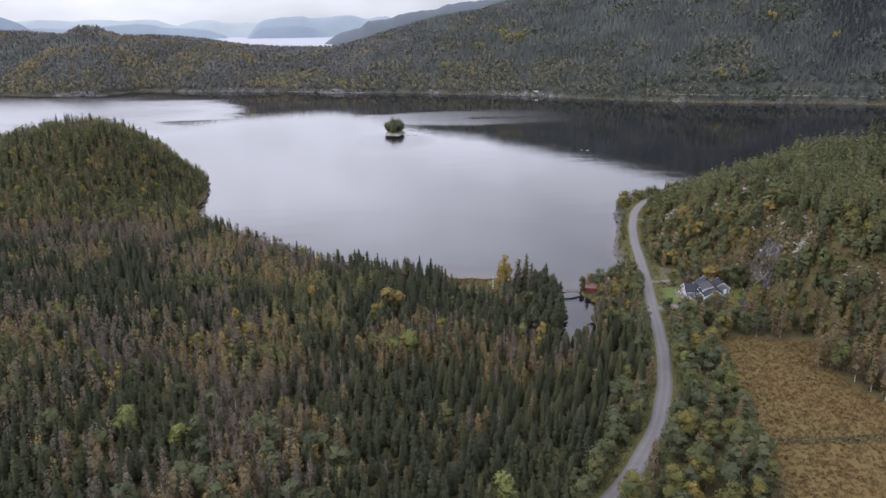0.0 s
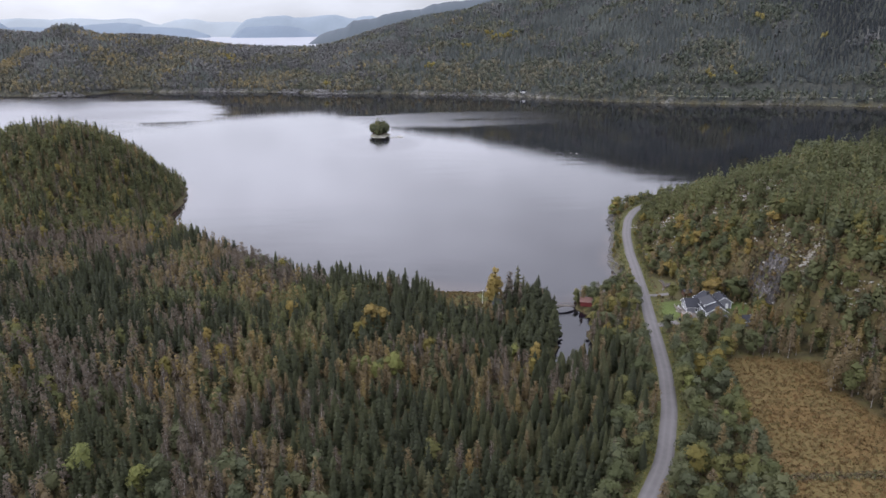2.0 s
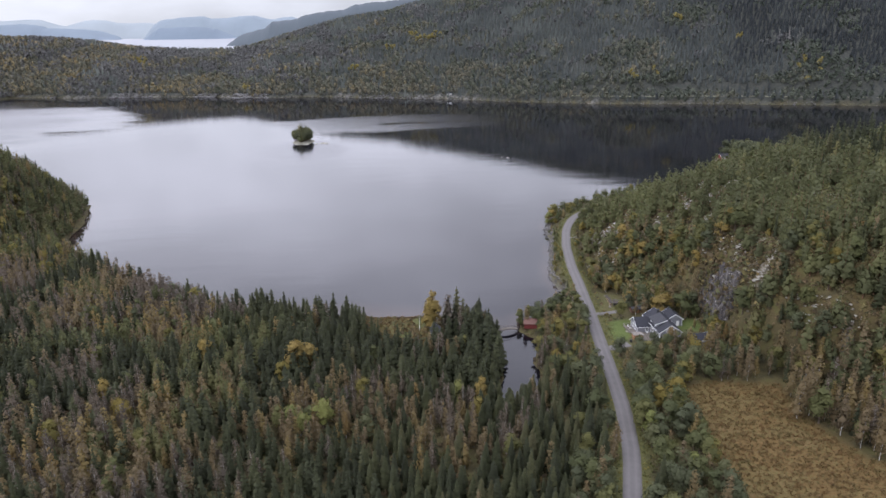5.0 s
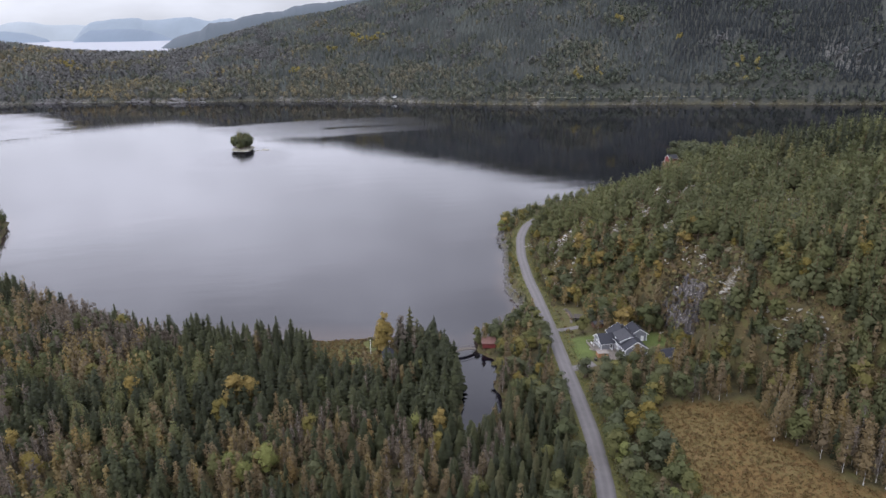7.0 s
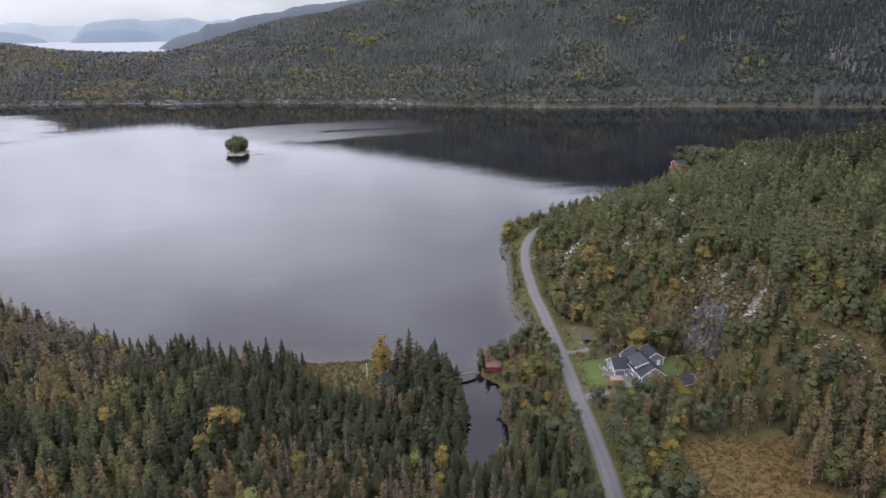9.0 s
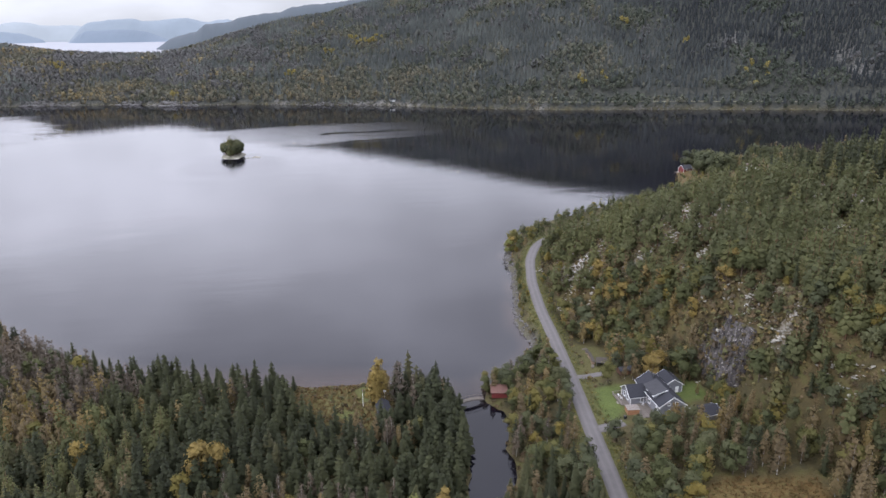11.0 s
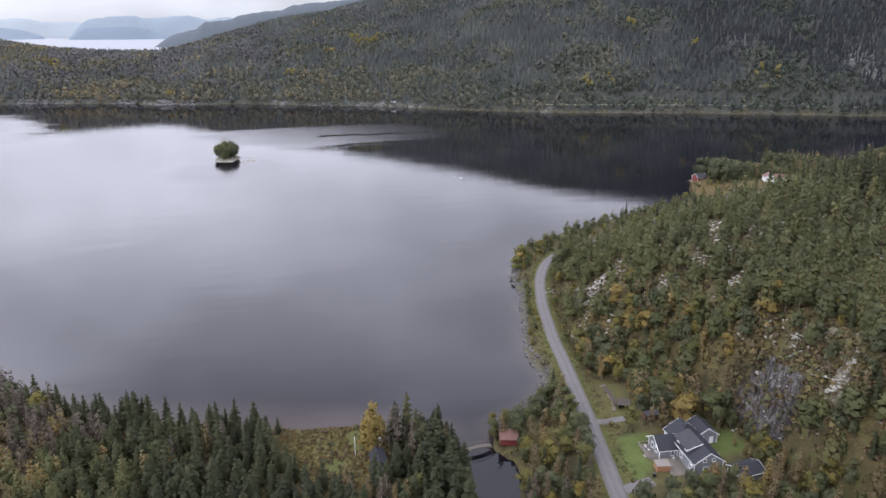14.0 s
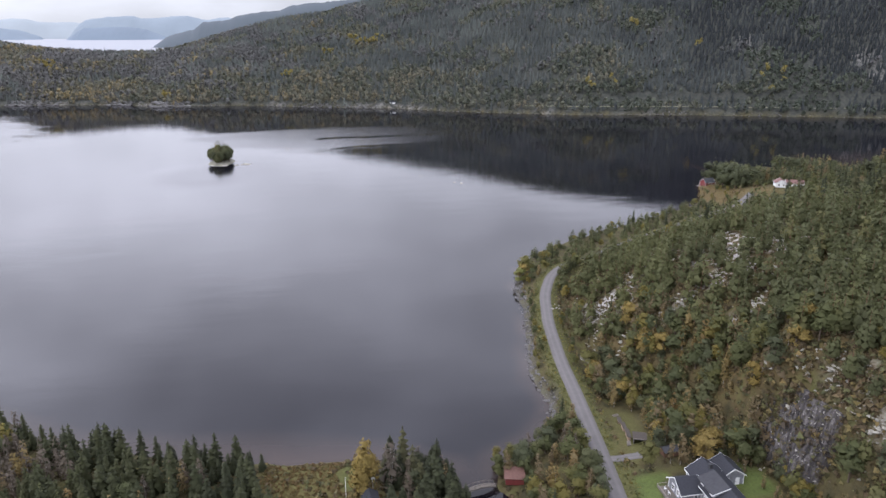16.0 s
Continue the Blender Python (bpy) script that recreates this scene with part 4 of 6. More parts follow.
def forest_hill():
    x, y = scatter(100, 420, 120, 640, 5.5)
    ok = free_of(x, y, 2.0, 5.0) & (inside(x, y, HILL) | (y > 470)) & ~inside(x, y, TIP) & (x < 125 + (y - 120) * 0.64)
    hd = np.where(inside(x, y, HILL), dist_line(x, y, HILL_FOOT), 0)
    ok &= ~((hd < 6) & (y > 278) & (y < 311))
    ok &= ~(np.hypot(x - 329, y - 588) < 15)
    open_rock = (fbm(x, y, 15, 3, 5) > 0.15) & (hd > 2) & (hd < 110) & (y > 262) & (y < 470)
    keep = rng.uniform(0, 1, len(x)) < np.where(open_rock, 0.55, 0.97)
    ok &= keep
    n2 = fbm(x, y, 40, 2, 47)
    for X, Y, d, n, o in zip(x[ok], y[ok], hd[ok], n2[ok], open_rock[ok]):
        q = rng.uniform()
        if X > 215 + 0.3 * (400 - Y) and Y < 480 and q < 0.55 + n:
            plant("spruce", X, Y, rng.uniform(15, 22))
        elif d < 17 and 306 < Y < 360 and q < 0.75:
            plant("leafy" if q < 0.34 else "birch" if q < 0.62 else "willow", X, Y, rng.uniform(6, 10))
        elif d < 14 and Y > 330 and q < 0.15:
            plant("leafy" if q < 0.2 else "birch", X, Y, rng.uniform(4, 7))
        elif Y < 262 and q < 0.3:
            plant("spruce" if q < 0.18 else "birch", X, Y, rng.uniform(9, 14))
        elif q < 0.965:
            plant("pine", X, Y, (rng.uniform(7, 10.5) if o else rng.uniform(10.5, 14.5)) * (0.5 if Y > 450 else 1.15 if X > 185 else 1.0), rng.uniform(0.95, 1.2) * (1.3 if Y > 450 else 1.0))
        else:
            plant("birch" if q < 0.97 else "spruce", X, Y, rng.uniform(6, 10))
    x, y = scatter(290, 420, 570, 712, 4.6)
    point = np.hypot((x - 316) / 19, (y - 640) / 27) < 1
    behind = np.hypot((x - 352) / 21, (y - 618) / 26) < 1
    ok = free_of(x, y, 2.5, 5) & (point | behind | (x > 388)) & ~inside(x, y, TIP)
    for X, Y, first in zip(x[ok], y[ok], point[ok]):
        q = rng.uniform()
        if first:
            plant("willow" if q < 0.75 else "pine", X, Y, rng.uniform(11, 17), 1.1)
        else:
            plant("willow" if q < 0.3 else "birch" if q < 0.45 else "spruce" if q < 0.6 else "pine", X, Y, rng.uniform(9, 14))
    x, y = scatter(270, 320, 575, 640, 5.5)
    ok = inside(x, y, TIP) & (dist_line(x, y, ROAD) > 6) & (np.hypot(x - 300, y - 643) > 10)
    for X, Y in zip(x[ok], y[ok]):
        plant("birch" if rng.uniform() < 0.5 else "leafy", X, Y, rng.uniform(3, 5.5))


def hill_fringe():
    # scrub on the steep foot of the hill
    x, y = scatter(100, 150, 262, 440, 3.2)
    hd = np.where(inside(x, y, HILL), dist_line(x, y, HILL_FOOT), 0)
    ok = free_of(x, y, 2, 5) & (hd > 0.5) & (hd < 20) & ~((hd < 10) & (y > 279) & (y < 309) & (rng.uniform(0, 1, len(x)) < 0.85))
    for X, Y in zip(x[ok], y[ok]):
        q = rng.uniform()
        if q < (0.7 if Y < 366 and X < 128 else 0.16):
            plant("leafy" if q < 0.3 else "birch" if q < 0.5 else "pine" if q < 0.54 else "willow", X, Y, rng.uniform(5.5, 9.5) if X < 130 and 303 < Y < 376 else rng.uniform(3.5, 7))
    # leafy wood at the hill's foot, north of the house
    x, y = scatter(98, 135, 303, 378, 4.6)
    hd = np.where(inside(x, y, HILL), dist_line(x, y, HILL_FOOT), -1)
    ok = free_of(x, y, 2, 7) & (hd < 15) & (hd > -8)
    for X, Y in zip(x[ok], y[ok]):
        q = rng.uniform()
        plant("leafy" if q < 0.3 else "birch" if q < 0.68 else "gold" if q < 0.82 else "willow", X, Y, rng.uniform(7.5, 11), 1.25)
    # mixed wood on the slope above the meadow
    x, y = scatter(128, 185, 215, 286, 4.1)
    hd = np.where(inside(x, y, HILL), dist_line(x, y, HILL_FOOT), -1)
    ok = free_of(x, y, 2, 7) & (hd > 0.5) & (hd < 34)
    for X, Y in zip(x[ok], y[ok]):
        q = rng.uniform()
        plant("pine" if q < 0.42 else "birch" if q < 0.6 else "willow" if q < 0.72 else "leafy" if q < 0.86 else "spruce", X, Y, rng.uniform(6.5, 10.5))
    # pines on the brow of the cliff
    x, y = scatter(124, 168, 288, 348, 5.0)
    hd = np.where(inside(x, y, HILL), dist_line(x, y, HILL_FOOT), -1)
    ok = (hd > 6) & (rng.uniform(0, 1, len(x)) < 0.7)
    for X, Y in zip(x[ok], y[ok]):
        plant("pine", X, Y, rng.uniform(8.5, 13))
    # and on the slope below its southern end
    x, y = scatter(130, 176, 236, 286, 5.2)
    hd = np.where(inside(x, y, HILL), dist_line(x, y, HILL_FOOT), -1)
    for X, Y in zip(x[hd > 4], y[hd > 4]):
        q = rng.uniform()
        if q < 0.6:
            plant("pine" if q < 0.3 else "spruce" if q < 0.42 else "willow" if q < 0.5 else "birch", X, Y, rng.uniform(7, 11))
    # bushes round the garden's edge
    x, y = scatter(115, 127, 275, 308, 3.0)
    for X, Y in zip(x, y):
        if not inside(np.array(X), np.array(Y), LAWN_EAST) and (X > 118.5 or Y > 303 or Y < 283) and not (X > 121.5 and 285 < Y < 302):
            plant("willow" if rng.uniform() < 0.35 else "leafy" if rng.uniform() < 0.5 else "birch", X, Y, rng.uniform(2.5, 5))
    # the dark clump beside the inlet
    x, y = scatter(27, 47, 262, 322, 3.4)
    ok = free_of(x, y, 0.8, 5) & (x > np.interp(y, [262, 300, 322], [31, 32, 37]))
    for X, Y in zip(x[ok], y[ok]):
        plant("spruce", X, Y, rng.uniform(8.5, 13), 1.6)


hill_fringe()
forest_west()
forest_roadside()
forest_east()
forest_hill()
# trees that stand out singly
for X, Y, H in ((25.5, 253, 10), (-15, 240, 11.5), (-20, 236, 9.5), (-24, 240, 9.5), (-89, 184, 12), (-71, 177, 11), (15, 155, 13), (57, 162, 9), (76, 224, 9), (80, 205, 8)):
    plant("lime", X, Y, H)
plant("gold", 21.8, 312, 19, 0.62)
plant("gold", 21.2, 313, 16, 0.8)
plant("gold", 22.4, 311.4, 13, 0.95)
for X, Y, H in ((33.5, 256, 11), (60, 160, 8), (-27, 277, 15), (-23, 279, 13), (-60, 290, 11), (-84, 262, 10)):
    plant("gold", X, Y, H)
for X, Y, H in ((32, 319, 16), (36, 303, 13), (39, 309, 13.5), (42, 300, 13), (40, 291, 14), (36, 296, 12.5), (43, 283, 13), (41, 276, 12.5), (34, 314, 13)):
    plant("spruce", X, Y, H, 1.5)
plant("bare", 28.3, 313, 14.5, 1.45)
plant("bare", 32.0, 306, 9.5, 1.3)
for X, Y, H in ((120.5, 227.5, 12), (123, 230, 12), (133, 223, 11), (137, 215, 13), (135, 219, 12), (141, 212, 12), (128, 226, 9)):
    plant("birch", X, Y, H, 1.15)
plant("spruce", 131.5, 226, 11, 1.1)
for X, Y, H in ((57.5, 319, 7), (62, 322, 7), (66, 324, 6), (59, 325, 6)):
    plant("leafy", X, Y, H)
for X, Y, H, K in ((106.5, 466, 11.5, "leafy"), (102.5, 461, 9, "lime"), (109, 471, 10.5, "leafy"), (105, 463, 10, "gold"), (121, 485, 6.5, "leafy"), (124, 488, 7, "leafy")):
    plant(K, X, Y, H, 1.3)
plant("spruce", 128, 490, 8)
bend = np.array([(116, 453), (124, 462), (140, 471), (175, 497), (225, 530)], float)
for k in range(70):
    t = k / 69 * (len(bend) - 1.001)
    b0, b1 = bend[int(t)], bend[int(t) + 1]
    d = (b1 - b0) / np.linalg.norm(b1 - b0)
    p = b0 + (b1 - b0) * (t - int(t)) + np.array((d[1], -d[0])) * rng.uniform(3.4, 5.5)
    plant("pine" if rng.uniform() < 0.7 else "leafy", p[0], p[1], rng.uniform(5, 7), 1.2)
plant("pine", 88.5, 381, 7)


# open ground round the buildings
KEEP_CLEAR = ((61, 311.5, 3.8), (60, 305.5, 3.2), (22.6, 304.5, 4.5), (97.2, 316.6, 4.5), (96.5, 325, 4), (300.5, 643, 9), (329, 587, 13), (51.2, 312, 5.5), (114.3, 278.7, 6), (94, 284, 5), (303, 580, 9), (102.5, 308.5, 3.5))
# bare pale rock on the hill: x, y, spread, count, size
BARE_ROCK = ((164, 409, 5, 14, 1.7), (160, 378, 5, 12, 1.6), (153, 349, 4.5, 9, 1.5), (125, 414, 4.5, 12, 1.5), (125, 384, 4.5, 14, 1.8), (129, 360, 4, 14, 1.6), (142, 338, 3.5, 9, 1.5),
             (110, 381, 4, 10, 1.2), (104, 373, 3, 12, 1.2), (112, 366, 3.5, 12, 1.4), (109, 415, 3, 6, 1.0), (129.5, 300, 2.5, 10, 1.3), (132, 291, 2.5, 16, 1.6), (133, 283, 2.5, 14, 1.5), (133, 276, 2.5, 10, 1.4),
             (137, 261, 1.8, 7, 1.3), (140, 256, 1.8, 6, 1.2), (144, 250.5, 1.8, 5, 1.1), (147, 247, 1.6, 4, 1.0), (130, 311, 2, 5, 1.0), (172, 398, 6, 8, 1.5))
KEEP_CLEAR += tuple((x, y, 3.2 if y > 270 else 1.6) for x, y, _s, _n, _b in BARE_ROCK) + tuple((x - 2, y - 4, 2.8) for x, y, _s, _n, _b in BARE_ROCK if y > 330)
for kind, spots in TREES.items():
    TREES[kind] = [t for t in spots if all(math.hypot(t[0] - cx, t[1] - cy) > cr for cx, cy, cr in KEEP_CLEAR)]
for X, Y, H, K in ((119.5, 288, 4.5, "birch"), (118.5, 292, 4.5, "birch"), (119, 301, 5, "birch"), (121, 284.5, 5, "leafy"), (117.5, 298.5, 4, "birch"), (122, 305, 7, "leafy")):
    plant(K, X, Y, H)


for X, Y, H in ((64.2, 309, 6), (64.5, 314.5, 6.5), (63, 303.5, 5.5), (57.8, 317.5, 5), (65.5, 318.5, 6)):
    plant("leafy", X, Y, H, 1.2)


def grow():
    """The trees of each kind: those by the middle of the valley singly, the rest as woods."""
    total = 0
    for seed, (kind, spots) in enumerate(TREES.items()):
        make, label, cat = KINDS[kind]
        r2 = np.random.default_rng(100 + seed)
        fine = [make(r2, True) for _ in range(5)]
        mats = fine[0][2]
        spots = sorted(spots, key=lambda s: math.hypot((s[0] - 45) * 0.8, s[1] - 225))
        P = np.array(spots)
        Z = height(P[:, 0], P[:, 1]) - 0.15
        limit = 280
        masters = []
        for i in range(min(limit, len(P))):
            X, Y, H, slim = P[i]
            s = H / 10
            m = Matrix.LocRotScale((X, Y, Z[i]), Euler((0, 0, r2.uniform(0, 6.28))), (s * slim * r2.uniform(0.9, 1.12), s * slim * r2.uniform(0.9, 1.12), s))
            if i < 5:
                tr, cr, _ = fine[i]
                root = new(NAMES[kind])
                mesh_object("trunk", tr[0], tr[1], [mats[0]], parent=root)
                ct, cn = crown_normals(*cr, round_off=0.85 if kind == "pine" else 0.68)
                mesh_object("crown", cr[0], ct, [mats[1]], parent=root, normals=cn)
                tagged(root, label, cat, group=NAMES[kind] + "s of the valley")
                root.matrix_basis = m
                masters.append(root)
            else:
                src = masters[i % 5]
                keep = src.scale.copy()
                src.scale = (1, 1, 1)
                copy_thing(src, m)
                src.scale = keep
        if len(P) <= limit:
            continue
        coarse = []
        for _ in range(8):
            tr, cr, _m = make(r2, False)
            tt, tn = crown_normals(*tr)
            ct, cn = crown_normals(*cr, round_off=0.85 if kind == "pine" else 0.68)
            v, t, k = merge([(tr[0], tt, 0), (cr[0], ct, 1)])
            coarse.append((v, t, k, np.concatenate([tn, cn])))
        TONE = np.clip(0.45 + 1.3 * fbm(P[:, 0], P[:, 1], 26, 3, 91), 0.2, 0.8)
        vs, ts, mi, ns, tone, base = [], [], [], [], [], 0
        for i in range(limit, len(P)):
            X, Y, H, slim = P[i]
            v, t, k, n = coarse[i % 8]
            s, a = H / 10, r2.uniform(0, 6.28)
            sx = s * slim * r2.uniform(0.9, 1.12)
            ca, sa = math.cos(a), math.sin(a)
            ns.append(np.stack([n[:, 0] * ca - n[:, 1] * sa, n[:, 0] * sa + n[:, 1] * ca, n[:, 2]], 1))
            ca, sa = ca * sx, sa * sx
            w = np.stack([v[:, 0] * ca - v[:, 1] * sa + X, v[:, 0] * sa + v[:, 1] * ca + Y, v[:, 2] * s + Z[i]], 1)
            vs.append(w)
            ts.append(t + base)
            mi.append(k)
            tone.append(np.full(len(v), (TONE[i] + r2.uniform(-0.18, 0.18)) % 1.0))
            base += len(v)
        ob = mesh_object(NAMES[kind].replace("_tree", "") + "_wood", np.concatenate(vs), np.concatenate(ts), list(mats), np.concatenate(mi), {"tone": np.concatenate(tone)}, normals=np.concatenate(ns))
        tagged(ob, "woodland: " + label, "woodland", kind="stuff")
        total += len(mi)


grow()


def far_woods():
    """Woods on the far shore and on the mountain, small with distance, coloured with haze."""
    r2 = np.random.default_rng(55)
    for name, mat, share, label in (("far_conifer_wood", M_FARCON, 0.0, "conifer woods on the far mountainside, coloured paler westward for haze"), ("far_broadleaf_wood", M_FARLEAF, 1.0, "autumn-coloured broadleaf woods on the far shore, paler westward for haze"),
                                    ("far_bare_wood", M_FARBARE, 2.0, "bare grey-brown birch woods on the far hills, paler westward for haze")):
        x, y = [], []
        for x0, x1, y0, y1, st in ((-1150, 1150, 940, 1900, 6.4),):
            gx, gy = np.meshgrid(np.arange(x0, x1, st), np.arange(y0, y1, st))
            x.append(gx.ravel() + r2.uniform(-0.5, 0.5, gx.size) * st)
            y.append(gy.ravel() + r2.uniform(-0.5, 0.5, gx.size) * st)
        x, y = np.concatenate(x), np.concatenate(y)
        fd = dist_line(x, y, FAR_SHORE)
        ok = inside(x, y, FAR_LAND) & (fd > 1.2) & (fd < 60 + 1.08 * np.interp(x, [-400, 0, 300, 700], [270, 480, 560, 620])) & (dist_line(x, y, FAR_ROAD) > 6) & (np.abs(x) < 200 + 0.62 * y)
        chance = np.clip(0.36 - 0.20 * smooth(350, 700, x) + 1.4 * fbm(x, y, 110, 3, 61) + 0.42 * smooth(130, 10, fd), 0.03, 0.75)
        u = np.clip(0.5 * ((value_noise(x * 3.1, y * 2.7, 71) * 7.3) % 1.0) + 0.5 * (0.5 + 2.2 * fbm(x, y, 34, 2, 75)), 0, 1)
        # Bare birches grow commoner westward, which also pales those hills like haze.
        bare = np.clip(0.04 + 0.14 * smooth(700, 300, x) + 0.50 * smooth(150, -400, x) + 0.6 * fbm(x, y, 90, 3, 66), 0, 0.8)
        u2 = np.clip(0.5 * ((value_noise(x * 2.3, y * 3.7, 73) * 9.1) % 1.0) + 0.5 * (0.5 + 2.2 * fbm(x, y, 30, 2, 79)), 0, 1)
        ok &= (u < chance) if share == 1 else (u >= chance) & ((u2 < bare) if share else (u2 >= bare))
        ok &= fbm(x, y, 60, 3, 8) < 0.36
        x, y = x[ok], y[ok]
        z = height(x, y) - 0.3
        n = len(x)
        H = r2.uniform(8, 15, n) * np.where(y > 1950, 1.5, 1.0)
        if share:
            cnt = 22
            d = r2.normal(size=(n, cnt, 3))
            d /= np.linalg.norm(d, axis=2)[..., None]
            c = d * np.array([0.26, 0.26, 0.40]) * H[:, None, None] * 0.8 + np.array([0, 0, 0.52]) * H[:, None, None]
            u1 = np.cross(d + r2.normal(0, 0.5, d.shape), r2.normal(size=d.shape))
            u1 /= np.linalg.norm(u1, axis=2)[..., None]
            w1 = np.cross(d, u1)
            s = (0.13 * H)[:, None, None] * r2.uniform(0.7, 1.3, (n, cnt, 1))
            v = np.stack([c + u1 * s, c - u1 * s * 0.5 + w1 * s, c - u1 * s * 0.5 - w1 * s], 2).reshape(n, cnt * 3, 3)
            t1 = np.arange(cnt * 3).reshape(-1, 3)
            nv = np.repeat(d * 0.8 + np.array([0, 0, 0.45]), 3, axis=1)
        else:
            tiers, sides = 3, 4
            a = r2.uniform(0, 6.28, (n, 1, 1)) + np.arange(sides)[None, None, :] * 2 * np.pi / sides + np.arange(tiers)[None, :, None] * 0.6
            rr = H[:, None, None] * np.array([0.19, 0.15, 0.10])[None, :, None] * r2.uniform(0.7, 1.3, (n, tiers, sides))
            ring = np.stack([np.cos(a) * rr, np.sin(a) * rr, np.broadcast_to(H[:, None, None] * np.array([0.12, 0.38, 0.62])[None, :, None], rr.shape)], -1)
            tip = np.stack([np.zeros((n, tiers)), np.zeros((n, tiers)), H[:, None] * np.array([0.58, 0.82, 1.02])[None, :]], -1)[:, :, None, :]
            v = np.concatenate([ring, tip], 2).reshape(n, tiers * (sides + 1), 3)
            t1 = np.array([(k * (sides + 1) + s, k * (sides + 1) + (s + 1) % sides, k * (sides + 1) + sides) for k in range(tiers) for s in range(sides)])
            nv = np.concatenate([np.stack([np.cos(a), np.sin(a), np.full(a.shape, 0.6)], -1), np.broadcast_to(np.array([0, 0, 1.0]), (n, tiers, 1, 3))], 2).reshape(n, tiers * (sides + 1), 3)
        v = v + np.stack([x, y, z], 1)[:, None, :]
        per = v.shape[1]
        t = (t1[None] + (np.arange(n) * per)[:, None, None]).reshape(-1, 3)
        nv = nv.reshape(-1, 3)
        # Tone climbs westward, so the haze over those hills is in the leaf colour.
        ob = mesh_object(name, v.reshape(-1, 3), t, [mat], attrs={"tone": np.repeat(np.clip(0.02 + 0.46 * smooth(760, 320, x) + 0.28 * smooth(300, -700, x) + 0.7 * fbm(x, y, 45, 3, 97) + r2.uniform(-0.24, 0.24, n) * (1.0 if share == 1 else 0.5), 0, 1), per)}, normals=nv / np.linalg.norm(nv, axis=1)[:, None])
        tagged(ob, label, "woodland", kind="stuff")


far_woods()


def far_gold():
    """Bright aspens in small stands on the far slopes."""
    r2 = np.random.default_rng(77)
    vs, ts, base = [], [], 0
    for cx, cy, spread, n in ((100, 1475, 15, 9), (70, 1500, 5, 3), (24, 1460, 5, 3), (520, 1287, 4, 3), (589, 1208, 4, 3), (-476, 1538, 14, 9), (-231, 1346, 4, 3), (-48, 1382, 7, 4), (420, 1150, 26, 5), (640, 1090, 22, 5)):
        for _ in range(n):
            x, y = cx + r2.normal(0, spread), cy + r2.normal(0, spread * 0.6)
            lobes = [(r2.normal(0, 0.9), r2.normal(0, 0.9), r2.uniform(4, 9), r2.uniform(1.2, 2.2)) for _ in range(5)]
            v, t = leaf_crown(r2, lobes, 60, 0.9, 1.0, 0.6)
            s = r2.uniform(1.1, 1.7)
            vs.append(v * s + (x, y, float(height(x, y))))
            ts.append(t + base)
            base += len(v)
    ob = mesh_object("far_golden_wood", np.concatenate(vs), np.concatenate(ts), [M_FARGOLD], attrs={"tone": np.full(base, 0.3)})
    tagged(ob, "small stands of golden aspens on the far slopes", "woodland", kind="stuff")


far_gold()


def far_shore_rocks():
    """Bare grey rock faces and ledges along the far waterline."""
    r2 = np.random.default_rng(88)
    line = np.array([q for q in FAR_SHORE if -1000 < q[0] < 950], float)
    seg = np.concatenate([[0], np.cumsum(np.hypot(*np.diff(line, axis=0).T))])
    octa = np.array([(1, 0, 0), (0, 1, 0), (-1, 0, 0), (0, -1, 0), (0, 0, 0.9), (0, 0, -0.5)], float)
    of = np.array([(0, 1, 4), (1, 2, 4), (2, 3, 4), (3, 0, 4), (1, 0, 5), (2, 1, 5), (3, 2, 5), (0, 3, 5)])
    d = r2.uniform(0, seg[-1], 3000)
    x, y = np.interp(d, seg, line[:, 0]), np.interp(d, seg, line[:, 1])
    bold = smooth(-0.02, 0.14, fbm(x, y, 60, 3, 15)) * np.interp(x, [-600, -120, 20, 900], [1.0, 1.0, 0.3, 0.2])
    ok = r2.uniform(0, 1, len(x)) < 0.22 + bold
    x, y, bold = x[ok], y[ok], bold[ok]
    n = len(x)
    back = r2.uniform(0, 1, n) ** 1.5 * (1.5 + 9 * bold)
    x, y = x + r2.normal(0, 3, n) + back * 0.3, y + back
    s = (r2.uniform(0.5, 1.1, n) * (0.7 + 1.9 * bold))[:, None, None]
    v = octa[None] * s * np.array([1.7, 1.0, 0.9]) * r2.uniform(0.6, 1.4, (n, 6, 3)) + np.stack([x, y, np.maximum(height(x, y), 0) + 0.1], 1)[:, None, :]
    t = (of[None] + (np.arange(n) * 6)[:, None, None]).reshape(-1, 3)
    ob = mesh_object("far_shore_rock", v.reshape(-1, 3), t, [plain("grey_shore_rock", (0.15, 0.145, 0.14), 0.9, 0.4, 0.15)])
    tagged(ob, "bare grey rock ledges along the far lake shore", "rocks", kind="stuff")


far_shore_rocks()


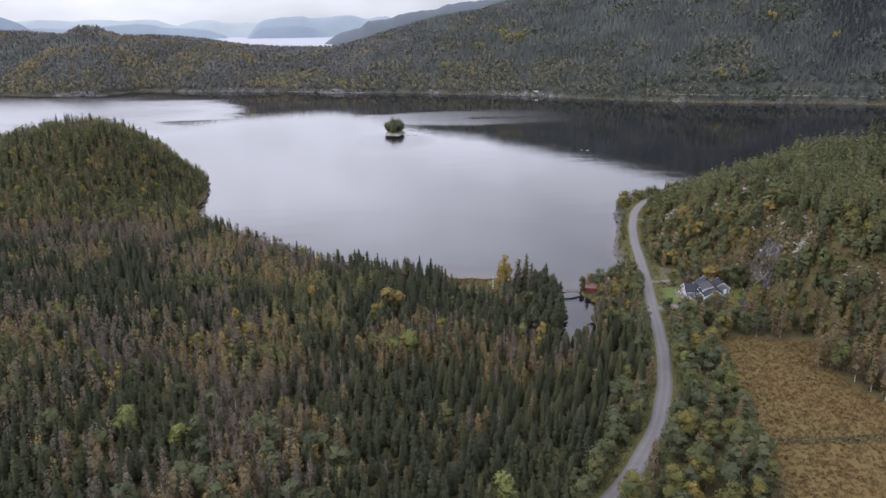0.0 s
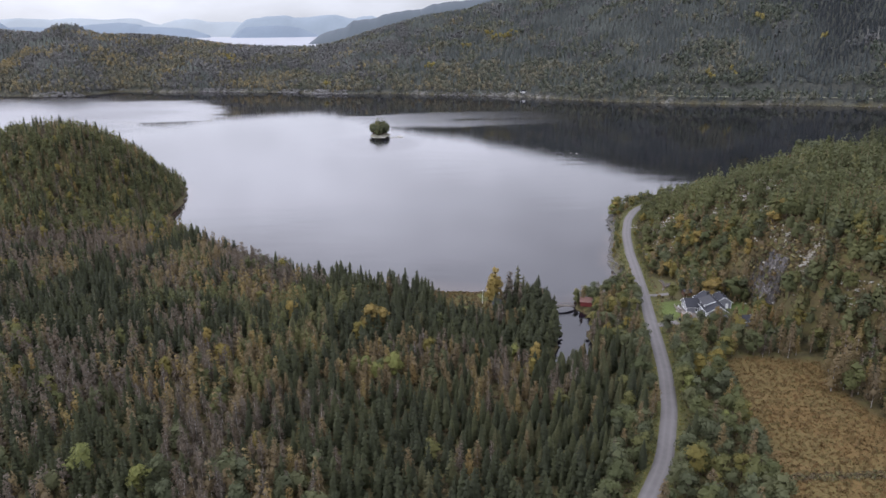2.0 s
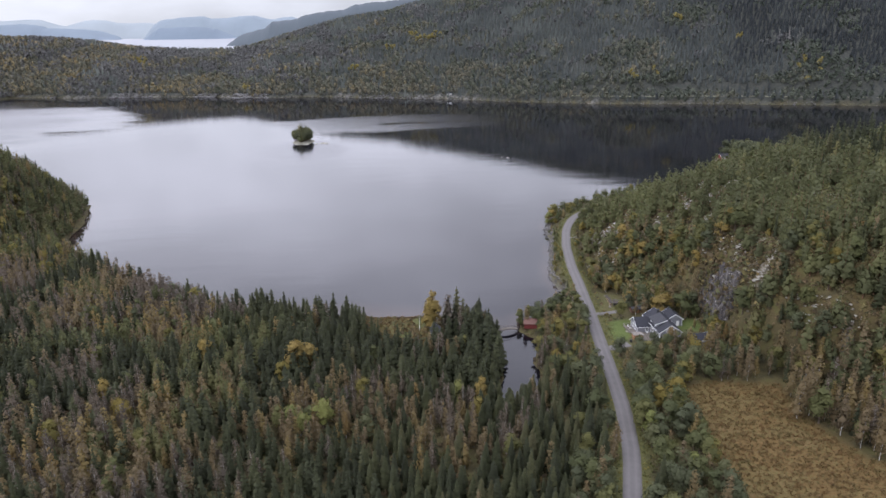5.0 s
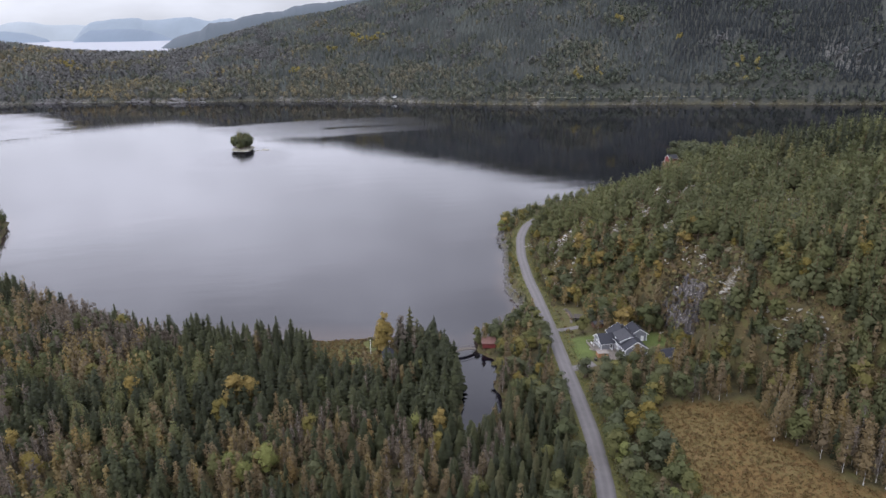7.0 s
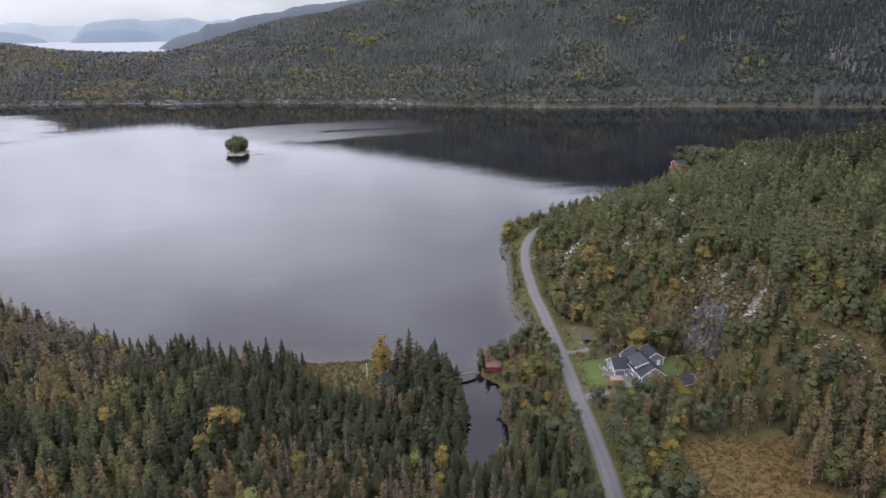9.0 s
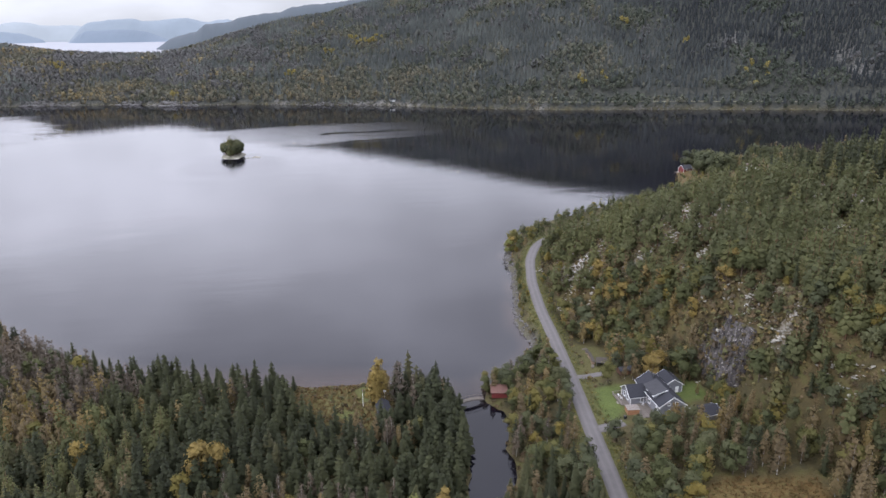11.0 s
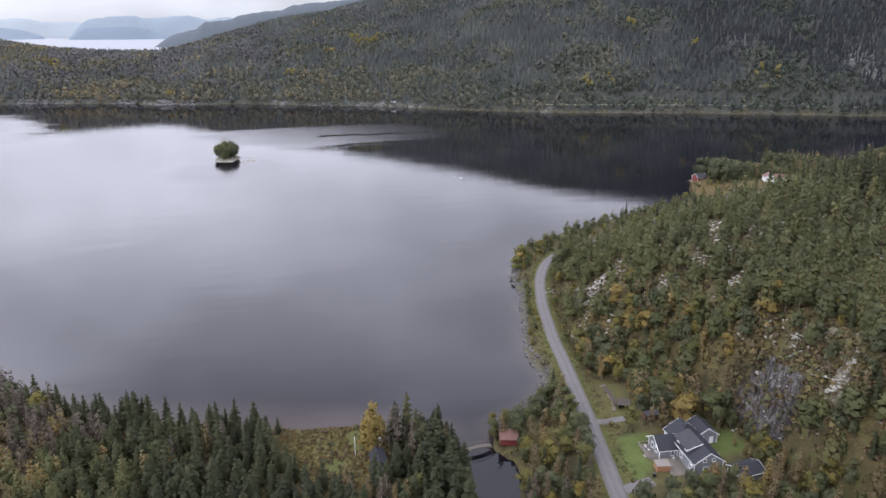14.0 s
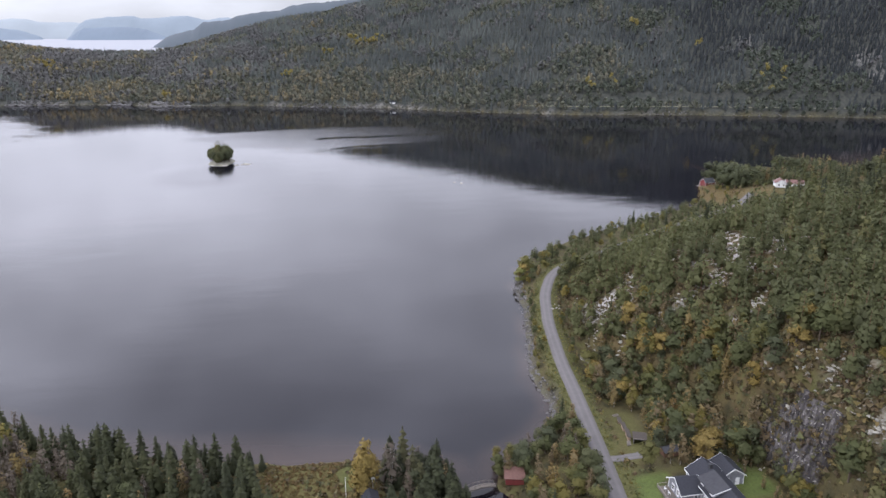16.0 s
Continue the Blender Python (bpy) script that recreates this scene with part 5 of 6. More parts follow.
# ---------------------------------------------------------------- roads
def strip(name, line, width, lift, mat, label, zfun=None, kind="structure", wheel=True):
    pts = []
    for (ax, ay), (bx, by) in zip(line, line[1:]):
        n = max(1, int(math.hypot(bx - ax, by - ay) / 2.5))
        pts += [(ax + (bx - ax) * k / n, ay + (by - ay) * k / n) for k in range(n)]
    P = np.array(pts + [line[-1]], float)
    for _ in range(6):
        P[1:-1] = (P[:-2] + 2 * P[1:-1] + P[2:]) / 4
    d = np.gradient(P, axis=0)
    d /= np.linalg.norm(d, axis=1)[:, None]
    nrm = np.stack([-d[:, 1], d[:, 0]], 1)
    z = zfun(P[:, 1]) if zfun else height(P[:, 0], P[:, 1])
    cols = np.array([-1.0, -0.72, -0.45, -0.15, 0.15, 0.45, 0.72, 1.0])
    track = np.array([0.2, 0.4, 1.0, 0.3, 0.3, 1.0, 0.4, 0.2])
    edge = 1 + 0.10 * (value_noise(P[:, 0] * 0.4, P[:, 1] * 0.4, 5) - 0.5)
    V = np.concatenate([np.column_stack([P + nrm * (c * width / 2) * edge[:, None], z + lift + 0.05 * (1 - c * c)]) for c in cols]
                       + [np.column_stack([P + nrm * (c * (width / 2 + 0.5)), z + lift - 0.35]) for c in (-1, 1)])
    n = len(P)
    order = [8, 0, 1, 2, 3, 4, 5, 6, 7, 9]
    q = []
    for a, b in zip(order, order[1:]):
        i = np.arange(n - 1)
        q.append(np.stack([a * n + i, a * n + i + 1, b * n + i + 1, b * n + i], 1))
    tr = np.concatenate([np.full(n, t) for t in track] + [np.full(n, 0.0)] * 2)
    ob = mesh_object(name, V, np.concatenate(q)[:, ::-1], [mat], attrs={"track": tr}, smooth=True)
    return tagged(ob, label, "road", kind=kind)


strip("road", ROAD, 4.0, 0.12, M_ROAD, "narrow grey gravelled road with pale wheel tracks", road_height)
strip("road", FAR_ROAD, 5.0, 0.5, plain("pale_verge_road", (0.26, 0.25, 0.15), 0.9, 0.2, 0.3), "pale road along the far lake shore")
strip("road", [(80.2, 279.6), (84, 280.4), (88, 281), (90, 281.3)], 3.4, 0.10, M_ROAD, "short gravel driveway to the grey house")
strip("road", [(86.2, 311.5), (89, 311.2), (92.5, 310.6), (95, 310.3)], 2.6, 0.08, M_ROAD, "short gravel track to the wood yard")


# ---------------------------------------------------------------- building materials
def siding(name, col, pitch=0.16, rough=0.6):
    m, nt, b = material(name)
    co = nt.nodes.new("ShaderNodeTexCoord")
    sep = nt.nodes.new("ShaderNodeSeparateXYZ")
    nt.links.new(co.outputs["Object"], sep.inputs[0])
    saw = math_node(nt, "FRACT", math_node(nt, "DIVIDE", sep.outputs["Z"], pitch))
    f = fbm_node(nt, 1.2, 5)
    c = ramp(nt, f, [(0.3, [v * 0.85 for v in col]), (0.7, [min(1, v * 1.12) for v in col])])
    nt.links.new(c, b.inputs["Base Color"])
    b.inputs["Roughness"].default_value = rough
    bump(nt, b, saw, 0.6, 0.03)
    return m


M_GREYWALL = siding("grey_painted_boards", (0.20, 0.205, 0.225))
M_REDWALL = siding("red_painted_boards", (0.19, 0.036, 0.034))
M_WHITEWALL = siding("white_painted_boards", (0.74, 0.74, 0.72))
M_DARKWALL = siding("dark_stained_boards", (0.06, 0.062, 0.068))
M_WHITE = plain("white_trim_paint", (0.78, 0.78, 0.77), 0.5, 0.06, 3.0)
M_SLATE = plain("dark_grey_roof_tiles", (0.036, 0.037, 0.043), 0.85, 0.25, 2.0, bumpy=0.4, stretch=(1, 1, 4))
M_SLATE_WORN = plain("weathered_grey_roof_felt", (0.052, 0.052, 0.056), 0.85, 0.2, 1.2, bumpy=0.3)
for mat in (M_SLATE, M_SLATE_WORN):
    mat.node_tree.nodes["Principled BSDF"].inputs["Specular IOR Level"].default_value = 0.15
M_RUST = plain("faded_rusty_roof_sheet", (0.125, 0.062, 0.048), 0.8, 0.35, 1.5)
M_TILE_RED = plain("brown_red_roof_tiles", (0.16, 0.085, 0.072), 0.8, 0.3, 1.5)
M_DECK = plain("greyed_deck_boards", (0.14, 0.12, 0.10), 0.8, 0.3, 2.0)
M_TIMBER = plain("orange_brown_timber", (0.30, 0.15, 0.075), 0.7, 0.25, 2.5)
M_PALETIMBER = plain("silvery_pale_timber", (0.24, 0.21, 0.185), 0.8, 0.2, 2.5)
M_OLDBOARD = plain("old_brown_boards", (0.055, 0.045, 0.037), 0.95, 0.3, 2.0)
M_LOG = plain("cut_firewood", (0.30, 0.22, 0.15), 0.85, 0.4, 4.0)
M_STONE = plain("pale_lichened_rock", (0.29, 0.275, 0.235), 0.9, 0.55, 0.9, bumpy=0.5)
M_DARKSTONE = plain("grey_wet_shore_stone", (0.095, 0.09, 0.086), 0.75, 0.45, 1.0, bumpy=0.5)
M_BLACK = plain("black_plastic", (0.02, 0.02, 0.022), 0.45, 0.2, 3.0)
M_CONCRETE = plain("pale_grey_concrete", (0.34, 0.33, 0.32), 0.85, 0.2, 1.5)


def glass_material():
    m, nt, b = material("window_glass")
    b.inputs["Base Color"].default_value = (0.02, 0.025, 0.03, 1)
    b.inputs["Roughness"].default_value = 0.06
    b.inputs["Specular IOR Level"].default_value = 0.7
    return m


M_GLASS = glass_material()


def cliff_material():
    m, nt, b = material("streaked_grey_cliff")
    st = fbm_node(nt, 0.9, 6, (1.3, 1.3, 0.10))
    sp = fbm_node(nt, 1.4, 4)
    col = ramp(nt, st, [(0.34, (0.022, 0.019, 0.019)), (0.46, (0.046, 0.040, 0.039)), (0.55, (0.078, 0.069, 0.067)), (0.66, (0.135, 0.123, 0.116))])
    col = mixcol(nt, span(nt, sp, 0.64, 0.68), col, (0.34, 0.32, 0.29))
    col = mixcol(nt, span(nt, sp, 0.42, 0.36, 0, 0.7), col, (0.075, 0.070, 0.030))
    nt.links.new(col, b.inputs["Base Color"])
    b.inputs["Roughness"].default_value = 0.9
    bump(nt, b, math_node(nt, "ADD", st, sp), 0.9, 0.8)
    return m


M_CLIFF = cliff_material()


# ---------------------------------------------------------------- houses
def house_window(parent, x, y, z, w, h, facing, panes=2):
    """A white-framed window on a wall. facing: 's', 'w' or 'e', by its outer side; x, y, z the middle of it on the wall."""
    root = part("window", window_frame(w, h), M_WHITE, parent, "white-painted window frame")
    root.matrix_basis = pose(x, y, z, 0, 0, {"s": 0, "w": -90, "e": 90, "n": 180}[facing])
    pw = (w - 0.16 - 0.06 * (panes - 1)) / panes
    for i in range(panes):
        cx = -w / 2 + 0.08 + pw / 2 + i * (pw + 0.06)
        part("pane", box(cx - pw / 2, cx + pw / 2, -0.035, 0.0, -h / 2 + 0.08, h / 2 - 0.08), M_GLASS, root, "dark window glass")
    part("sill", box(-w / 2 - 0.05, w / 2 + 0.05, -0.14, -0.02, -h / 2 - 0.11, -h / 2 - 0.04), M_WHITE, root)
    return root


def window_frame(w, h):
    bm = box(-w / 2 - 0.08, w / 2 + 0.08, -0.09, 0.02, h / 2 - 0.08, h / 2 + 0.10)
    box(-w / 2 - 0.08, w / 2 + 0.08, -0.09, 0.02, -h / 2 - 0.04, -h / 2 + 0.08, bm)
    box(-w / 2 - 0.08, -w / 2 + 0.08, -0.09, 0.02, -h / 2 + 0.08, h / 2 - 0.08, bm)
    box(w / 2 - 0.08, w / 2 + 0.08, -0.09, 0.02, -h / 2 + 0.08, h / 2 - 0.08, bm)
    box(-0.03, 0.03, -0.06, 0.0, -h / 2 + 0.08, h / 2 - 0.08, bm)
    return bm


def gable_block(parent, x0, x1, y0, y1, z0, eave, apex, along, wall_mat, roof_mat, over=0.45, trim=True, name="wing"):
    """Walls with two gables, a pitched roof of two slopes, barge boards and corner boards."""
    if along == "y":
        mid = (x0 + x1) / 2
        prof = [(x0, y0, z0), (x1, y0, z0), (x1, y0, eave), (mid, y0, apex), (x0, y0, eave)]
        wall = part("wall", solid(prof, (0, y1 - y0, 0)), wall_mat, parent)
        half = (x1 - x0) / 2
    else:
        mid = (y0 + y1) / 2
        prof = [(x0, y0, z0), (x0, y1, z0), (x0, y1, eave), (x0, mid, apex), (x0, y0, eave)]
        wall = part("wall", solid(prof, (x1 - x0, 0, 0)), wall_mat, parent)
        half = (y1 - y0) / 2
    k = (apex - eave) / half
    lo = eave - over * k
    th = 0.16
    for sgn in (-1, 1):
        if along == "y":
            a = [(mid, y0 - over, apex + 0.03), (mid + sgn * (half + over), y0 - over, lo + 0.03), (mid + sgn * (half + over), y1 + over, lo + 0.03), (mid, y1 + over, apex + 0.03)]
        else:
            a = [(x0 - over, mid, apex + 0.03), (x0 - over, mid + sgn * (half + over), lo + 0.03), (x1 + over, mid + sgn * (half + over), lo + 0.03), (x1 + over, mid, apex + 0.03)]
        slope = part("roof_slope", solid(a, (0, 0, th)), roof_mat, parent)
        if trim:
            for end in (0, 1):
                if along == "y":
                    yy = y0 - over - 0.06 if end == 0 else y1 + over
                    b = [(mid, yy, apex - 0.06), (mid + sgn * (half + over), yy, lo - 0.06), (mid + sgn * (half + over), yy, lo + 0.22), (mid, yy, apex + 0.22)]
                    part("barge_board", solid(b, (0, 0.06, 0)), M_WHITE, slope, "white barge board")
                else:
                    xx = x0 - over - 0.06 if end == 0 else x1 + over
                    b = [(xx, mid, apex - 0.06), (xx, mid + sgn * (half + over), lo - 0.06), (xx, mid + sgn * (half + over), lo + 0.22), (xx, mid, apex + 0.22)]
                    part("barge_board", solid(b, (0.06, 0, 0)), M_WHITE, slope, "white barge board")
            if along == "y":
                gx = mid + sgn * (half + over)
                part("gutter", box(min(gx, gx + sgn * 0.1), max(gx, gx + sgn * 0.1), y0 - over, y1 + over, lo - 0.03, lo + 0.09), M_WHITE, slope, "white gutter")
            else:
                gy = mid + sgn * (half + over)
                part("gutter", box(x0 - over, x1 + over, min(gy, gy + sgn * 0.1), max(gy, gy + sgn * 0.1), lo - 0.03, lo + 0.09), M_WHITE, slope, "white gutter")
    if trim:
        for cx, cy in ((x0, y0), (x1, y0), (x0, y1), (x1, y1)):
            part("corner_board", box(cx - 0.09, cx + 0.09, cy - 0.09, cy + 0.09, z0 + 0.01, eave - 0.05), M_WHITE, wall, "white corner board")
    return wall


def grey_house():
    bx, by, bz = 104.9, 289.0, 7.35
    h = empty("house", bx, by, bz)
    tagged(h, "grey board-clad house with dark roof and white trim", "house")
    X, Y, Z = lambda v: v - bx, lambda v: v - by, lambda v: v - bz
    gable_block(h, X(101.0), X(108.8), Y(281.4), Y(297.6), 0, Z(11.3), Z(13.9), "y", M_GREYWALL, M_SLATE)
    gable_block(h, X(95.9), X(100.95), Y(290.1), Y(296.5), 0, Z(10.2), Z(12.4), "x", M_GREYWALL, M_SLATE, 0.55)
    gable_block(h, X(108.9), X(114.8), Y(294.6), Y(300.8), 0, Z(10.3), Z(12.2), "y", M_GREYWALL, M_SLATE)
    # wide dormer in the western slope
    part("dormer_wall", solid([(X(101.3), Y(285.4), Z(11.4)), (X(104.6), Y(285.4), Z(13.6)), (X(101.3), Y(285.4), Z(12.75))], (0, 6.6, 0)), M_GREYWALL, h)
    roof = part("dormer_roof", solid([(X(100.6), Y(285.0), Z(12.66)), (X(105.0), Y(285.0), Z(14.12)), (X(105.0), Y(292.4), Z(14.12)), (X(100.6), Y(292.4), Z(12.66))], (0, 0, 0.14)), M_SLATE_WORN, h, "lighter weathered felt dormer roof")
    part("barge_board", solid([(X(100.55), Y(284.94), Z(12.58)), (X(105.0), Y(284.94), Z(14.06)), (X(105.0), Y(284.94), Z(14.28)), (X(100.55), Y(284.94), Z(12.84))], (0, 0.055, 0)), M_WHITE, roof, "white barge board")
    for yy in (286.6, 290.6):
        house_window(h, X(101.28), Y(yy), Z(12.15), 1.1, 0.75, "w")
    for yy, w in ((283.2, 1.3), (288.2, 1.3)):
        house_window(h, X(100.99), Y(yy), Z(9.3), w, 1.25, "w")
    house_window(h, X(104.1), Y(281.39), Z(9.35), 1.25, 1.15, "s")
    for xx in (103.7, 106.1):
        house_window(h, X(xx), Y(281.39), Z(11.75), 0.85, 0.85, "s")
    house_window(h, X(95.89), Y(292.0), Z(9.1), 1.1, 1.5, "w")
    house_window(h, X(95.89), Y(294.3), Z(9.1), 1.1, 1.5, "w")
    house_window(h, X(99.6), Y(290.09), Z(8.9), 0.9, 1.7, "s", 1)
    house_window(h, X(110.4), Y(294.59), Z(9.1), 0.9, 1.0, "s", 1)
    door = part("door", box(X(112.6), X(113.7), Y(294.52), Y(294.60), 0.05, 2.15), M_WHITE, h, "white panelled door")
    part("door_handle", box(X(112.75), X(112.85), Y(294.46), Y(294.52), 1.0, 1.08), M_BLACK, door, "dark handle")
    part("foundation", box(X(100.92), X(108.88), Y(281.32), Y(297.7), -0.6, 0.28), M_CONCRETE, h, "grey concrete plinth")
    ch = part("chimney", box(X(104.3), X(105.1), Y(293.2), Y(294.0), Z(13.6), Z(15.0), bevel=0.03), M_SLATE_WORN, h, "dark clad chimney")
    part("chimney_cap", box(X(104.2), X(105.2), Y(293.1), Y(294.1), Z(15.0), Z(15.1)), M_BLACK, ch)


def garage():
    bx, by, bz = 114.3, 279.7, 7.35
    g = empty("garage", bx, by, bz, 10)
    tagged(g, "small grey garage with dark roof beside the house", "garage")
    gable_block(g, -3.4, 3.4, -2.6, 2.6, 0, 2.3, 3.5, "x", M_GREYWALL, M_SLATE, 0.4)
    d = part("garage_door", box(-3.46, -3.40, -1.2, 1.2, 0.05, 2.1), M_WHITE, g, "white garage door")
    part("door_handle", box(-3.52, -3.46, -0.1, 0.1, 0.9, 0.96), M_BLACK, d)


def terrace():
    bx, by, bz = 97.0, 289.0, 7.4
    t = empty("terrace", bx, by, bz)
    tagged(t, "greyed wooden terrace with low railing round the house", "terrace")
    part("frame", box(-3.9, -1.15, 1.2, 8.0, 0.0, 0.2), M_DECK, t)
    part("frame", box(-1.1, 3.95, -6.8, 1.05, 0.0, 0.2), M_DECK, t)
    board = None
    for (x0, x1, y0, y1) in ((-3.95, -1.12, 1.2, 8.0), (-1.15, 3.97, -6.8, 1.1)):
        n = int((y1 - y0) / 0.28)
        me = None
        for i in range(n):
            if me is None:
                p = part("plank", box(x0, x1, 0, 0.25, 0.205, 0.245), M_DECK, t)
                me = p.data
            else:
                p = new("plank", me)
                p.parent = t
            p.location = (0, y0 + i * 0.28, 0)
    rail = part("rail", box(-3.98, -3.88, 1.2, 8.0, 1.05, 1.13), M_PALETIMBER, t, "pale timber handrail")
    part("rail", box(-3.98, -1.1, 7.95, 8.05, 1.05, 1.13), M_PALETIMBER, t)
    for i in range(8):
        part("post", box(-3.97, -3.89, 1.2 + i * 0.96, 1.28 + i * 0.96, 0.2, 1.05), M_PALETIMBER, t)
    for i in range(9):
        part("slat", box(-3.955, -3.905, 1.35 + i * 0.7, 1.85 + i * 0.7, 0.35, 0.95), M_PALETIMBER, t)
    # steps down to the lawn
    for i in range(3):
        part("step", box(-4.3 - 0.3 * i, -4.0 - 0.3 * i, 2.2, 3.6, 0.0, 0.16 - 0.05 * i), M_PALETIMBER, t)


def timber_shelter():
    s = empty("timber_shelter", 94.6, 285.9, 7.4, -6)
    tagged(s, "low orange-brown timber shelter with pale slatted top", "shelter")
    part("wall", box(-1.7, 1.7, -1.5, -1.42, 0, 1.75), M_TIMBER, s)
    part("wall", box(-1.7, 1.7, 1.42, 1.5, 0, 1.75), M_TIMBER, s)
    part("wall", box(-1.7, -1.62, -1.42, 1.42, 0, 1.75), M_TIMBER, s)
    part("wall", box(1.62, 1.7, -1.42, 1.42, 0, 1.75), M_TIMBER, s)
    for i in range(9):
        part("slat", box(-1.9, 1.9, -1.6 + i * 0.36, -1.34 + i * 0.36, 1.76, 1.82), M_PALETIMBER, s, "silvery pale roof slat")


def garden_chair(x, y, turn):
    c = empty("garden_chair", x, y, 7.65, turn)
    tagged(c, "white plastic garden chair on the terrace", "chair", group="chairs on the terrace")
    part("seat", box(-0.26, 0.26, -0.26, 0.26, 0.4, 0.46, bevel=0.02), M_WHITE, c)
    part("backrest", box(-0.26, 0.26, 0.22, 0.28, 0.46, 1.0, bevel=0.02), M_WHITE, c)
    for lx in (-0.23, 0.23):
        for ly in (-0.23, 0.23):
            part("leg", box(lx - 0.025, lx + 0.025, ly - 0.025, ly + 0.025, 0, 0.4), M_WHITE, c)


def waste_bin(x, y, z):
    b = empty("waste_bin", x, y, z, 20)
    tagged(b, "black plastic wheeled waste bin by the driveway", "bin")
    part("body", box(-0.32, 0.32, -0.36, 0.36, 0.05, 1.0, bevel=0.04), M_BLACK, b)
    part("lid", box(-0.34, 0.34, -0.4, 0.4, 1.0, 1.08, bevel=0.02), M_BLACK, b)
    for sx in (-0.25, 0.25):
        part("wheel", box(sx - 0.04, sx + 0.04, 0.26, 0.42, 0, 0.16, bevel=0.03), M_BLACK, b)


grey_house()
garage()
terrace()
timber_shelter()
garden_chair(94.4, 295.2, 30)
garden_chair(94.6, 293.6, 80)
garden_chair(99.3, 288.9, 180)
waste_bin(91.2, 283.0, 7.35)


def lake_cabin():
    bx, by = 22.6, 306.0
    bz = float(height(bx, by)) - 0.1
    c = empty("cabin", bx, by, bz, 3)
    tagged(c, "small dark cabin with slate roof among spruces", "cabin")
    gable_block(c, -1.9, 1.9, -3.6, 3.4, 0, 2.3, 3.4, "y", M_DARKWALL, M_SLATE, 0.3, trim=False)
    house_window(c, 0.4, -3.61, 1.4, 0.8, 0.8, "s")
    house_window(c, -1.91, 0.3, 1.4, 0.8, 0.8, "w")


def dish_mast():
    z = float(height(23.5, 312.3))
    d = empty("satellite_dish", 23.5, 312.3, z)
    tagged(d, "white satellite dish on a thin mast behind the cabin", "satellite dish")
    part("mast", box(-0.04, 0.04, -0.04, 0.04, 0, 4.6), M_WHITE, d)
    bm = bmesh.new()
    bmesh.ops.create_uvsphere(bm, u_segments=12, v_segments=6, radius=0.5)
    bmesh.ops.scale(bm, vec=(1, 0.35, 1), verts=bm.verts)
    bmesh.ops.translate(bm, vec=(0, -0.25, 4.7), verts=bm.verts)
    part("dish", bm, M_WHITE, d, "white round reflector")


def flag_pole():
    z = float(height(16.6, 311.5))
    f = empty("flagpole", 16.6, 311.5, z)
    tagged(f, "slender white flagpole on the cabin lawn", "flagpole")
    bm = bmesh.new()
    bmesh.ops.create_cone(bm, cap_ends=True, segments=8, radius1=0.09, radius2=0.05, depth=6.0)
    bmesh.ops.translate(bm, vec=(0, 0, 3.0), verts=bm.verts)
    part("pole", bm, M_WHITE, f)
    bm = bmesh.new()
    bmesh.ops.create_uvsphere(bm, u_segments=8, v_segments=6, radius=0.11)
    bmesh.ops.translate(bm, vec=(0, 0, 6.08), verts=bm.verts)
    part("knob", bm, M_WHITE, f)


def red_hut():
    bx, by = 61.0, 313.2
    bz = float(height(bx, by)) - 0.2
    c = empty("boat_hut", bx, by, bz, -12)
    tagged(c, "small red boat hut with faded rusty roof by the pond", "hut")
    part("wall", solid([(-2.4, -1.9, 0), (-2.4, 1.9, 0), (-2.4, 1.9, 2.6), (-2.4, -1.9, 2.0)], (4.8, 0, 0)), M_REDWALL, c)
    r = part("roof", solid([(-2.8, -2.3, 1.95), (2.8, -2.3, 1.95), (2.8, 2.3, 2.7), (-2.8, 2.3, 2.7)], (0, 0, 0.1)), M_RUST, c, "faded pinkish rusty roof sheet")
    for i in range(7):
        x = -2.7 + i * 0.9
        part("batten", solid([(x - 0.03, -2.28, 2.06), (x + 0.03, -2.28, 2.06), (x + 0.03, 2.28, 2.81), (x - 0.03, 2.28, 2.81)], (0, 0, 0.05)), M_RUST, r)
    part("door", box(-0.7, 0.7, -1.96, -1.91, 0.05, 1.8), M_REDWALL, c, "red plank door")


def foot_bridge():
    b = empty("footbridge", 51.2, 311.9, 0, math.degrees(math.atan2(1.6, 7.6)))
    tagged(b, "arched grey timber footbridge with railings over the inlet", "footbridge")
    L = 4.6

    def arch(x):
        return 1.15 + 0.75 * (1 - (x / L) ** 2)

    n = 30
    for i in range(n):
        x = -L + 2 * L * i / n
        p = part("plank", box(0, 2 * L / n - 0.03, -0.75, 0.75, 0, 0.06), M_DECK, b)
        p.location, p.rotation_euler = (x, 0, arch(x)), (0, -math.atan2(arch(x + 0.3) - arch(x), 0.3), 0)
    for side in (-0.78, 0.70):
        xs = [-L + 2 * L * k / 12 for k in range(13)]
        bm = solid([(x, side, arch(x) - 0.25) for x in xs] + [(x, side, arch(x) - 0.02) for x in xs[::-1]], (0, 0.08, 0))
        bm2 = solid([(x, side, arch(x) + 0.9) for x in xs] + [(x, side, arch(x) + 1.0) for x in xs[::-1]], (0, 0.08, 0))
        part("beam", bm, M_DECK, b)
        part("handrail", bm2, M_DECK, b)
        for i in range(7):
            x = -L + 0.1 + (2 * L - 0.2) * i / 6
            part("post", box(x - 0.05, x + 0.05, side, side + 0.08, arch(x) - 0.2, arch(x) + 0.9), M_DECK, b)


